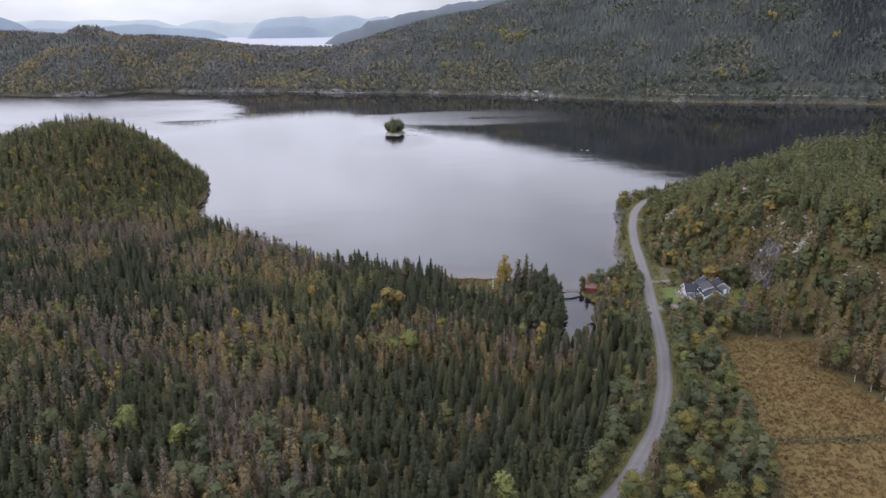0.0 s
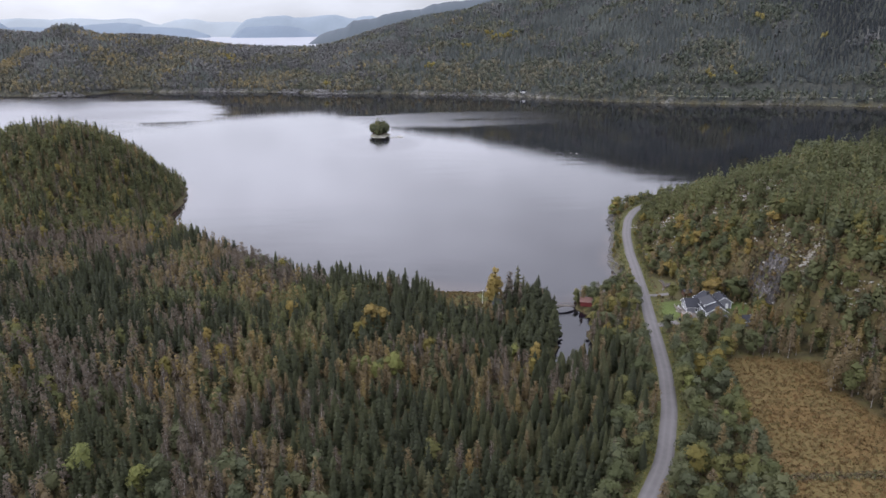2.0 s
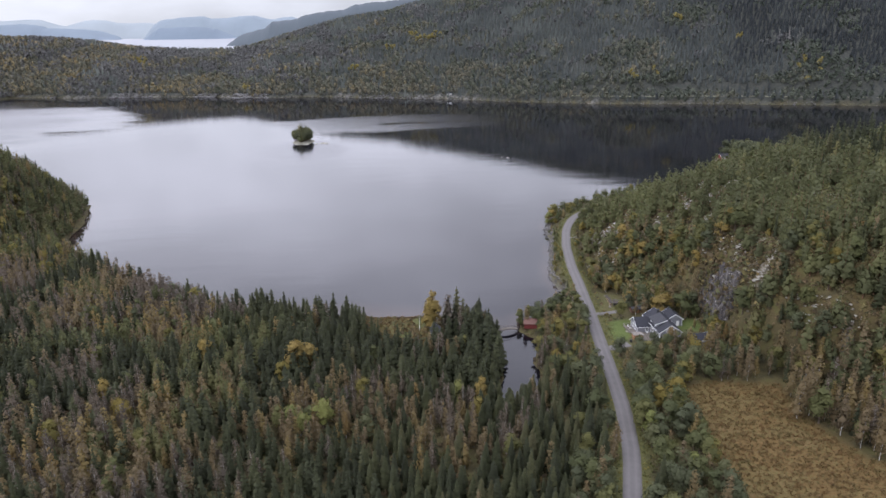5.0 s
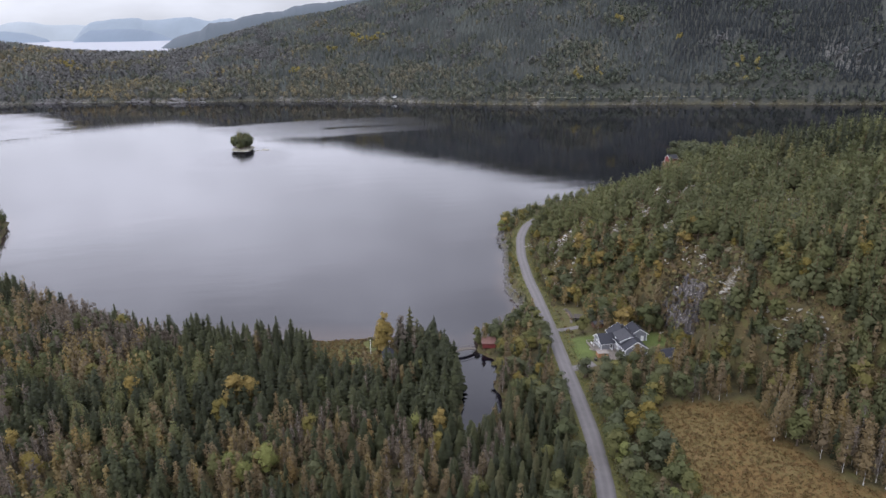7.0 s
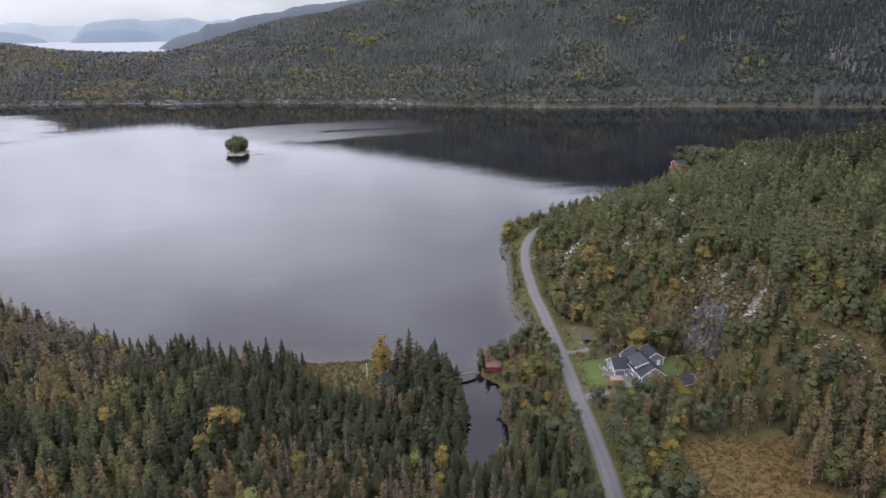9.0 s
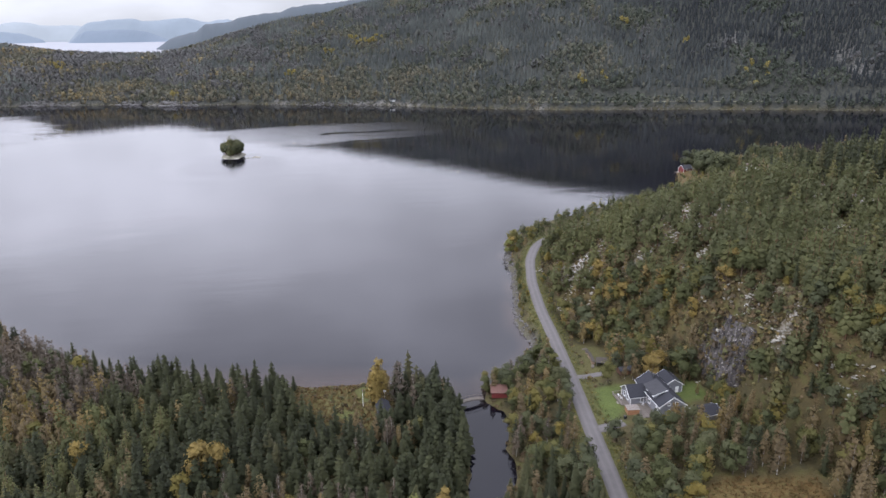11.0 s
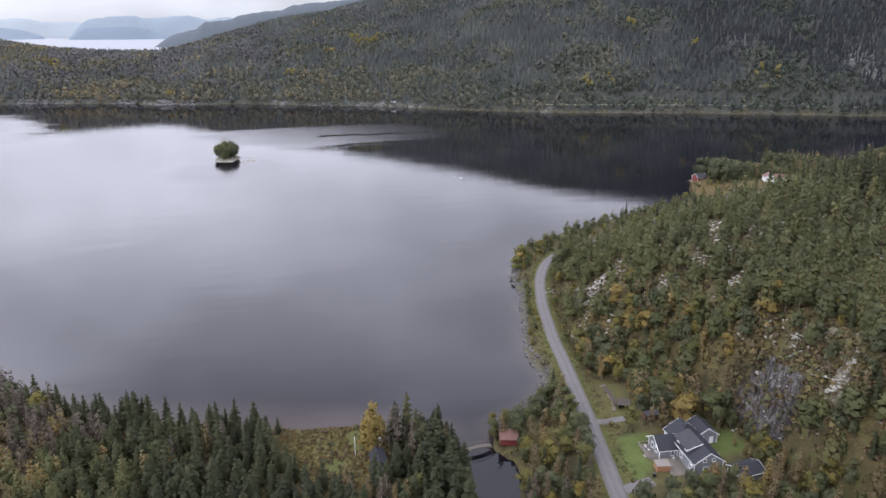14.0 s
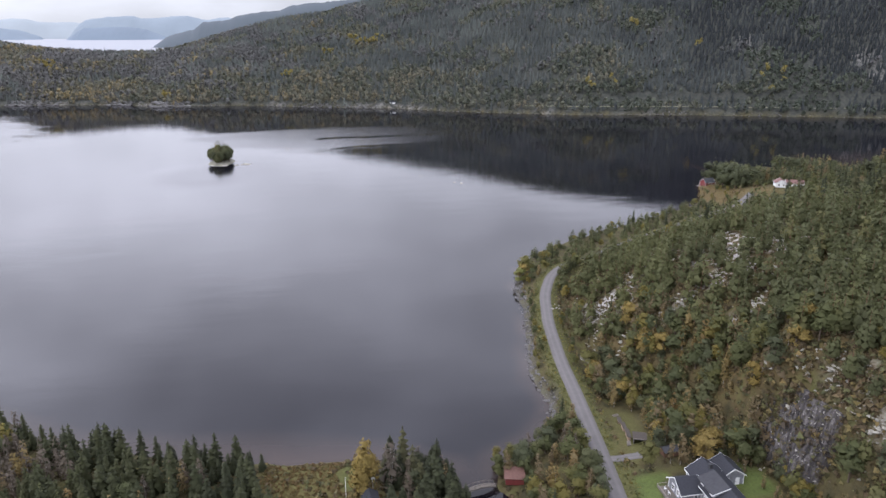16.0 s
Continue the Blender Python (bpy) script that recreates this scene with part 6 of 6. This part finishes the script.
def red_boathouse():
    bx, by = 300.5, 644.5
    bz = 1.0
    c = empty("boathouse", bx, by, bz, 12)
    tagged(c, "red boathouse with grey roof at the water's edge", "boathouse")
    gable_block(c, -4.2, 4.2, -3.2, 3.2, -0.6, 3.0, 5.6, "x", M_REDWALL, M_SLATE_WORN, 0.4)
    part("door", box(-4.27, -4.2, -1.4, 1.4, 0, 2.6), M_REDWALL, c, "red double door")
    house_window(c, -1.0, -3.21, 1.8, 0.9, 0.8, "s")
    house_window(c, 1.6, -3.21, 1.8, 0.9, 0.8, "s")
    j = empty("jetty", 295.2, 645.5, 0.0, 12)
    tagged(j, "short pale timber jetty beside the red boathouse", "jetty")
    for i in range(9):
        part("plank", box(-2.6, 0.6, -1.6 + i * 0.36, -1.28 + i * 0.36, 0.6, 0.68), M_PALETIMBER, j)
    for px in (-2.4, 0.2):
        for py in (-1.4, 1.4):
            part("pile", box(px - 0.1, px + 0.1, py - 0.1, py + 0.1, -1.5, 0.6), M_DECK, j)


def white_house():
    bx, by = 329.0, 589.5
    bz = float(height(bx, by)) - 0.2
    c = empty("house", bx, by, bz, -22)
    tagged(c, "white wooden house with brownish red roof on the headland", "house")
    gable_block(c, -8.5, -1.6, -3.2, 4.4, 0, 3.2, 5.2, "y", M_WHITEWALL, M_TILE_RED, 0.5)
    gable_block(c, -1.5, 9.5, -1.6, 4.0, 0, 2.9, 4.8, "x", M_WHITEWALL, M_TILE_RED, 0.5)
    for xx in (-6.6, -3.6):
        house_window(c, xx, -3.21, 1.7, 1.2, 1.2, "s")
    for xx in (1.0, 4.0, 7.0):
        house_window(c, xx, -1.61, 1.6, 1.3, 1.2, "s")
    w = empty("garden_wall", 309, 574, float(height(309, 574)) - 0.3, 10)
    tagged(w, "low pale retaining wall below the white house", "garden wall")
    for i in range(10):
        part("block", box(-7 + i * 1.4, -5.64 + i * 1.4, -0.3, 0.3, 0, 1.3 + 0.05 * (i % 3), bevel=0.04), M_CONCRETE, w)


def far_cabin(x, y, w, d, turn, wall, roof, label):
    c = empty("cabin", x, y, float(height(x, y)) - 0.5, turn)
    tagged(c, label, "cabin")
    gable_block(c, -w / 2, w / 2, -d / 2, d / 2, 0, 3.0, 5.0, "x", wall, roof, 0.4)
    house_window(c, 0, -d / 2 - 0.01, 1.8, 1.2, 1.0, "s")


lake_cabin()
dish_mast()
flag_pole()
red_hut()
foot_bridge()
red_boathouse()
white_house()
far_cabin(117, 1243, 8, 6, -20, M_WHITEWALL, M_SLATE, "small white cabin on the far lake shore")
far_cabin(-150, 1440, 9, 6, 10, M_DARKWALL, M_SLATE_WORN, "dark cabin in a clearing on the far hillside")
far_cabin(-205, 1447, 8, 6, -8, M_REDWALL, M_SLATE_WORN, "red cabin in a clearing on the far hillside")
far_cabin(379, 604, 8, 6, 5, M_WHITEWALL, M_SLATE_WORN, "small white outbuilding among trees on the headland")


# ---------------------------------------------------------------- wood yard
def firewood_stack(x, y, length, turn, tall=1.3):
    z = float(height(x, y)) - 0.05
    s = empty("firewood_stack", x, y, z, turn)
    tagged(s, "stack of split firewood with pale cut ends", "firewood", group="firewood stacks in the yard")
    r3 = random.Random(int(x * 7 + y))
    n, rows = int(length / 0.34), int(tall / 0.3)
    me = None
    for k in range(rows):
        for i in range(n - (k % 2)):
            if me is None:
                bm = bmesh.new()
                bmesh.ops.create_cone(bm, cap_ends=True, segments=6, radius1=0.165, radius2=0.15, depth=0.9)
                p = part("log", bm, M_LOG, s)
                me = p.data
            else:
                p = new("log", me)
                p.parent = s
            p.rotation_euler = (math.pi / 2, r3.uniform(0, 6), r3.uniform(-0.06, 0.06))
            p.location = (-length / 2 + i * 0.34 + (k % 2) * 0.17, r3.uniform(-0.06, 0.06), 0.16 + k * 0.29)
    part("cover", solid([(-length / 2 - 0.3, -0.6, rows * 0.29 + 0.12), (length / 2, -0.6, rows * 0.29 + 0.12), (length / 2, 0.6, rows * 0.29 + 0.2), (-length / 2 - 0.3, 0.6, rows * 0.29 + 0.2)], (0, 0, 0.04)), M_OLDBOARD, s, "dark board cover")


def yard_shed():
    z = float(height(97.2, 316.6)) - 0.1
    s = empty("open_shed", 97.2, 316.6, z, -20)
    tagged(s, "low open-fronted wood shed with pale roof edge", "shed")
    for px in (-1.5, 1.5):
        for py in (-1.1, 1.1):
            part("post", box(px - 0.08, px + 0.08, py - 0.08, py + 0.08, 0, 1.9 + 0.25 * (py > 0)), M_DECK, s)
    part("wall", box(-1.5, 1.5, 1.15, 1.22, 0, 2.0), M_DARKWALL, s)
    part("wall", box(-1.58, -1.52, -1.05, 1.1, 0, 1.85), M_DARKWALL, s)
    part("roof", solid([(-1.9, -1.5, 1.92), (1.9, -1.5, 1.92), (1.9, 1.5, 2.3), (-1.9, 1.5, 2.3)], (0, 0, 0.08)), M_OLDBOARD, s)
    part("fascia", box(-1.9, 1.9, -1.56, -1.5, 1.90, 2.0), M_PALETIMBER, s, "pale front edge")


def brown_hut():
    z = float(height(102.5, 309.5)) - 0.2
    s = empty("shed", 102.5, 309.5, z, 5)
    tagged(s, "low brown plank shed half hidden by bushes", "shed")
    gable_block(s, -2.2, 2.2, -1.4, 1.4, 0, 1.7, 2.4, "x", siding("brown_stained_boards", (0.11, 0.055, 0.035)), M_SLATE_WORN, 0.25, trim=False)
    part("door", box(-0.5, 0.5, -1.46, -1.4, 0.05, 1.6), M_TIMBER, s, "orange-brown plank door")


firewood_stack(95.6, 320.5, 4.2, 78)
firewood_stack(96.6, 325.5, 3.6, 80)
firewood_stack(97.6, 331.0, 3.0, 76, 1.0)
yard_shed()
brown_hut()


def pallet(x, y, turn):
    p = empty("pallet_pile", x, y, float(height(x, y)), turn)
    tagged(p, "small pile of greyed sawn boards on the yard grass", "boards")
    for k in range(3):
        for i in range(5):
            part("board", box(-1.1, 1.1, -0.5 + i * 0.21, -0.33 + i * 0.21, 0.02 + k * 0.12, 0.1 + k * 0.12), M_DECK, p)


pallet(98.5, 336, 20)
pallet(94.2, 316.5, 70)


# ---------------------------------------------------------------- rocks, cliff, islet
def boulder_mesh(seed, flat=0.6):
    bm = bmesh.new()
    bmesh.ops.create_icosphere(bm, subdivisions=2, radius=1.0)
    for v in bm.verts:
        n = noise.noise(v.co * 1.3 + Vector((seed * 3.1, seed, 0))) * 0.5 + noise.noise(v.co * 3.0 + Vector((seed, 0, seed * 2))) * 0.22
        v.co *= 1 + n
        v.co.z *= flat
    me = bpy.data.meshes.new("rock")
    bm.to_mesh(me)
    bm.free()
    return me


ROCKS = [boulder_mesh(i, 0.55 + 0.1 * (i % 3)) for i in range(6)]
for me in ROCKS:
    me.materials.append(M_STONE)
r4 = random.Random(5)


def outcrop(cx, cy, spread, count, big):
    for _ in range(count):
        x, y = cx + r4.gauss(0, spread), cy + r4.gauss(0, spread * 0.7)
        s = big * r4.uniform(0.4, 1.1)
        ob = new("rock_outcrop", r4.choice(ROCKS))
        ob.matrix_world = Matrix.LocRotScale((x, y, float(height(x, y)) - 0.12 * s), Euler((r4.uniform(-0.3, 0.3), r4.uniform(-0.5, -0.1), r4.uniform(0, 6.3))), (s * r4.uniform(0.9, 1.9), s * r4.uniform(0.6, 1.2), s * r4.uniform(0.45, 0.8)))
        tagged(ob, "pale lichen-covered rock outcrop on the hillside", "rock", group="rock outcrops on the hillside")


for cx, cy, sp, n, big in BARE_ROCK:
    outcrop(cx, cy, sp * 0.8, n, big * (0.66 if cy > 330 else 0.52))


def lichen_rubble():
    """Broken pale rock and scree in uneven patches between the pines and round the cliff."""
    r9 = np.random.default_rng(61)
    octa = np.array([(1, 0, 0), (0, 1, 0), (-1, 0, 0), (0, -1, 0), (0, 0, 0.5), (0, 0, -0.5)], float)
    of = np.array([(0, 1, 4), (1, 2, 4), (2, 3, 4), (3, 0, 4), (1, 0, 5), (2, 1, 5), (3, 2, 5), (0, 3, 5)])
    x, y = [], []
    for cx, cy, sp, n, _size in BARE_ROCK:
        n *= 4
        x.append(cx + r9.normal(0, sp, n))
        y.append(cy + r9.normal(0, sp * 0.8, n))
    x, y = np.concatenate(x), np.concatenate(y)
    ok = fbm(x, y, 4, 2, 63) > -0.06
    x, y = x[ok], y[ok]
    n = len(x)
    s = r9.uniform(0.25, 0.75, n)[:, None, None]
    v = octa[None] * s * r9.uniform(0.5, 1.5, (n, 6, 3)) + np.stack([x, y, height(x, y) + 0.12], 1)[:, None, :]
    t = (of[None] + (np.arange(n) * 6)[:, None, None]).reshape(-1, 3)
    ob = mesh_object("hillside_rubble", v.reshape(-1, 3), t, [M_STONE])
    tagged(ob, "broken pale lichened rock in patches on the hillside", "stones", kind="stuff")


lichen_rubble()


def cliff_face():
    ys, zs = np.linspace(276, 312.5, 96), np.linspace(0, 1, 34)
    Yg, Ug = np.meshgrid(ys, zs)
    base, crest = 9.0, 33.0 - 5.0 * np.abs((Yg - 295) / 18) ** 3 + 5.0 * fbm(Yg, Yg * 0, 5, 3, 76)
    Zg = base + (crest - base) * Ug
    step = np.round(fbm(Yg, Zg * 0.35, 5, 3, 77) * 7) / 7
    Xg = 123.8 + 6.2 * Ug ** 1.2 + 3.6 * step + 1.4 * fbm(Yg * 2, Zg, 3, 3, 78) + 0.1 * ((Yg - 295) / 5) ** 2 + 5.0 * ((Yg - 295 + 3 * fbm(Zg, Yg * 0, 6, 2, 79)) / 18) ** 4
    Xg[-1] += 3.5
    Zg[-1] -= 1.2
    i = np.arange(Xg.size).reshape(Xg.shape)
    q = np.stack([i[:-1, :-1], i[:-1, 1:], i[1:, 1:], i[1:, :-1]], -1).reshape(-1, 4)
    ob = mesh_object("cliff", np.stack([Xg.ravel(), Yg.ravel(), Zg.ravel()], 1), q, [M_CLIFF])
    tagged(ob, "streaked grey rock face above the house", "cliff", kind="structure")
    # shrubs and pale stones clinging to its ledges
    r9 = np.random.default_rng(71)
    pick = r9.choice(Xg.size, 420, p=(lambda w: w / w.sum())(np.clip(0.35 + 2.2 * fbm(Yg, Zg, 4, 3, 85) + 0.9 * ((Yg - 295) / 17) ** 2, 0.02, 2).ravel()))
    P = np.stack([Xg.ravel()[pick] - 0.2, Yg.ravel()[pick], Zg.ravel()[pick]], 1) + r9.normal(0, 0.25, (420, 3))
    for name, mat, sel, label in (("cliff_scrub", M_HEATH, slice(0, 270), "brown heather tufts on the cliff ledges"), ("cliff_scrub", M_BARE, slice(270, 420), "grey leafless twigs on the cliff ledges")):
        p = P[sel]
        d = r9.normal(size=(len(p), 12, 3))
        d /= np.linalg.norm(d, axis=2)[..., None]
        size = r9.uniform(0.35, 0.95, (len(p), 1, 1))
        c = p[:, None, :] + d * size
        u = np.cross(d, r9.normal(size=d.shape)) * size * 0.45
        w = np.cross(d, u) * 0.9
        v = np.stack([c + u, c - u * 0.5 + w, c - u * 0.5 - w], 2).reshape(-1, 3)
        tuft = mesh_object(name, v, np.arange(len(v)).reshape(-1, 3), [mat], attrs={"tone": np.repeat(r9.uniform(0, 1, len(p)), 36)})
        tagged(tuft, label, "undergrowth", kind="stuff")


cliff_face()


def islet():
    r5 = np.random.default_rng(9)
    n, m = 48, 11
    a = np.linspace(0, 2 * np.pi, n, endpoint=False)
    vs, cx, cy = [], -80.5, 817.0
    for k in range(m):
        u = k / (m - 1)
        rad = (1 - u) * (1 + 0.22 * fbm(np.cos(a) * 2 + 5, np.sin(a) * 2 + 5 + u, 1.0, 3, 81))
        z = -1.5 + 4.2 * min(1, 1.5 * u) ** 0.6 + 1.2 * fbm(np.cos(a) * 3, np.sin(a) * 3 + u * 4, 1.0, 3, 82)
        vs.append(np.stack([cx + np.cos(a) * 12.5 * rad, cy + np.sin(a) * 23 * rad, z], 1))
    i = np.arange(n * m).reshape(m, n)
    j = np.roll(i, -1, axis=1)
    q = np.stack([i[:-1], j[:-1], j[1:], i[1:]], -1).reshape(-1, 4)
    ob = mesh_object("ground", np.concatenate(vs), q, [plain("mossy_pale_rock", (0.20, 0.19, 0.145), 0.9, 0.6, 0.5, bumpy=0.5)])
    tagged(ob, "small bare-rock islet in the lake", "islet", kind="structure")
    for _ in range(64):
        t, rr = r5.uniform(0, 6.28), r5.uniform(0, 1) ** 0.5
        x, y = cx - 0.5 + math.cos(t) * 10.4 * rr, cy + 1.5 + math.sin(t) * 18 * rr
        k = r5.uniform()
        src = bpy.data.objects["pine_tree" if k < 0.5 else "willow_bush"]
        keep = src.scale.copy()
        src.scale = (1, 1, 1)
        s = (1.85 - 0.75 * rr ** 2) * r5.uniform(0.92, 1.08)
        copy_thing(src, Matrix.LocRotScale((x, y, 1.6), Euler((0, 0, r5.uniform(0, 6))), (s, s, s)))
        src.scale = keep
    for x, y, s in ((-57, 803, 3.0), (-61, 801, 1.4), (-66, 800, 1.6), (-86, 800, 1.8), (-76, 799, 2.2), (90, 722, 0.8), (118, 690, 1.2), (113, 694, 0.7), (-25, 880, 1.2)):
        ob = new("skerry", ROCKS[int(x) % 6])
        ob.matrix_world = Matrix.LocRotScale((x, y, 0.05), Euler((0, 0, x)), (s * 1.5, s, s * 0.5))
        tagged(ob, "flat pale rock just above the lake surface", "rock", group="rocks in the lake")


islet()


def shore_stones():
    """Loose grey stones of the road bank, the larger ones singly."""
    r6 = np.random.default_rng(12)
    meshes = [boulder_mesh(20 + i, 0.7) for i in range(4)]
    for me in meshes:
        me.materials.append(M_DARKSTONE)
    line = np.array([(80, 341), (84, 352), (82, 371), (88, 395), (96, 428), (98, 452), (107, 482)], float)
    seg = np.concatenate([[0], np.cumsum(np.hypot(*np.diff(line, axis=0).T))])
    tot = 0
    vs, ts, base = [], [], 0
    octa = np.array([(1, 0, 0), (0, 1, 0), (-1, 0, 0), (0, -1, 0), (0, 0, 0.8), (0, 0, -0.8)], float)
    of = np.array([(0, 1, 4), (1, 2, 4), (2, 3, 4), (3, 0, 4), (1, 0, 5), (2, 1, 5), (3, 2, 5), (0, 3, 5)])
    for k in range(1500):
        d = r6.uniform(0, seg[-1])
        x, y = np.interp(d, seg, line[:, 0]), np.interp(d, seg, line[:, 1])
        x, y = x + r6.normal(1.2, 1.6), y + r6.normal(0, 1)
        if 345 < y < 378 and r6.uniform() < 0.3:
            x += r6.uniform(0, 2)
        z = float(height(x, y))
        if z < -0.5 or z > 3.2:
            continue
        s = r6.uniform(0.2, 0.5)
        if tot < 170 and r6.uniform() < 0.16:
            tot += 1
            ob = new("shore_stone", meshes[k % 4])
            s = r6.uniform(0.4, 0.95)
            ob.matrix_world = Matrix.LocRotScale((x, y, z + 0.1 * s), Euler((0, 0, r6.uniform(0, 6))), (s * 1.2, s, s * 0.8))
            tagged(ob, "grey angular stone of the lake bank", "stone", group="stones along the road bank")
        else:
            v = octa * s * r6.uniform(0.6, 1.3, (6, 1)) @ np.array(Euler((r6.uniform(0, 6), r6.uniform(0, 6), 0)).to_matrix())
            vs.append(v + (x, y, z + 0.15 * s))
            ts.append(of + base)
            base += 6
    ob = mesh_object("shore_rubble", np.concatenate(vs), np.concatenate(ts), [M_DARKSTONE])
    tagged(ob, "loose grey rubble along the lake edge", "stones", kind="stuff")


shore_stones()


# ---------------------------------------------------------------- low growth
def low_growth(name, mat, label, x, y, size, tall, blades, seed):
    r7 = np.random.default_rng(seed)
    n = len(x)
    z = height(x, y)
    d = r7.normal(size=(n, blades, 3))
    d[..., 2] = np.abs(d[..., 2]) + 0.2
    d /= np.linalg.norm(d, axis=2)[..., None]
    s = (size * r7.uniform(0.5, 1.3, n))[:, None, None]
    c = d * s * np.array([1, 1, tall])
    u = np.cross(d, r7.normal(size=d.shape))
    u /= np.linalg.norm(u, axis=2)[..., None]
    w = np.cross(d + r7.normal(0, 0.4, d.shape), u)
    k = s * r7.uniform(0.35, 0.7, (n, blades, 1))
    v = np.stack([c + u * k, c - u * k * 0.6 + w * k, c - u * k * 0.6 - w * k], 2).reshape(n, blades * 3, 3) + np.stack([x, y, z], 1)[:, None, :]
    t = np.arange(n * blades * 3).reshape(-1, 3)
    ob = mesh_object(name, v.reshape(-1, 3), t, [mat], attrs={"tone": np.repeat(r7.uniform(0, 1, n), blades * 3)})
    tagged(ob, label, "undergrowth", kind="stuff")


def undergrowth():
    r8 = np.random.default_rng(21)
    x, y = r8.uniform(100, 200, 30000), r8.uniform(235, 460, 30000)
    hd = dist_line(x, y, HILL_FOOT)
    ok = inside(x, y, HILL) & (dist_line(x, y, ROAD) > 3.5) & (r8.uniform(0, 1, len(x)) < smooth(90, 10, hd)) & ~((hd < 2.5) & (y > 287) & (y < 302))
    x, y = x[ok][:8000], y[ok][:8000]
    low_growth("heather", M_HEATH, "brown heather and low shrubs on the hillside", x, y, 0.75, 0.6, 8, 31)
    x, y = r8.uniform(121, 150, 2600), r8.uniform(268, 314, 2600)
    ok = inside(x, y, HILL) & (fbm(x, y, 5, 2, 87) > -0.12)
    low_growth("hillside_scrub", M_HEATH, "dense brown and olive scrub round the cliff", x[ok], y[ok], 1.0, 0.9, 9, 36)
    x, y = r8.uniform(75, 170, 40000), r8.uniform(110, 255, 40000)
    ok = inside(x, y, MEADOW)
    x2, y2 = r8.uniform(-10, 30, 2600), r8.uniform(294, 334, 2600)
    ok2 = inside(x2, y2, CLEARING) & (np.hypot((x2 - 18), (y2 - 321) / 2.2) > 3.5) & (np.hypot(x2 - 11, y2 - 308) > 3)
    x, y = np.concatenate([x[ok][:9500], x2[ok2]]), np.concatenate([y[ok][:9500], y2[ok2]])
    low_growth("meadow_grass", M_GRASS, "long dry tan grass of the boggy meadow", x, y, 0.42, 0.9, 6, 32)
    x = r8.uniform(88, 150, 900)
    low_growth("ditch_scrub", M_HEATH, "low scrub along the ditch across the meadow", x, 184.5 + 0.06 * (x - 90) + r8.normal(0, 0.7, 900), 0.55, 0.8, 8, 35)
    x, y = r8.uniform(0, 130, 60000), r8.uniform(110, 480, 60000)
    d = dist_line(x, y, ROAD)
    ok = (d > 2.7) & (d < 6.5) & inside(x, y, NEAR_LAND) & ~((np.abs(y - 280.5) < 3.2) & (x > 80)) & ~((np.abs(y - 313.5) < 2) & (x > 86))
    low_growth("verge_grass", M_LEAF, "rough green and yellow verge grass along the road", x[ok][:5000], y[ok][:5000], 0.35, 0.8, 6, 33)
    x, y = r8.uniform(-170, 100, 60000), r8.uniform(130, 360, 60000)
    ok = inside(x, y, NEAR_LAND) & (dist_line(x, y, NEAR_SHORE) > 0.4) & (dist_line(x, y, ROAD) > 5)
    for p in (MEADOW, PAD, LAWN, YARD):
        ok &= ~inside(x, y, p)
    low_growth("forest_shrubs", M_HEATH, "low brown and green shrubs on the forest floor", x[ok][:9000], y[ok][:9000], 0.8, 0.8, 8, 34)


undergrowth()
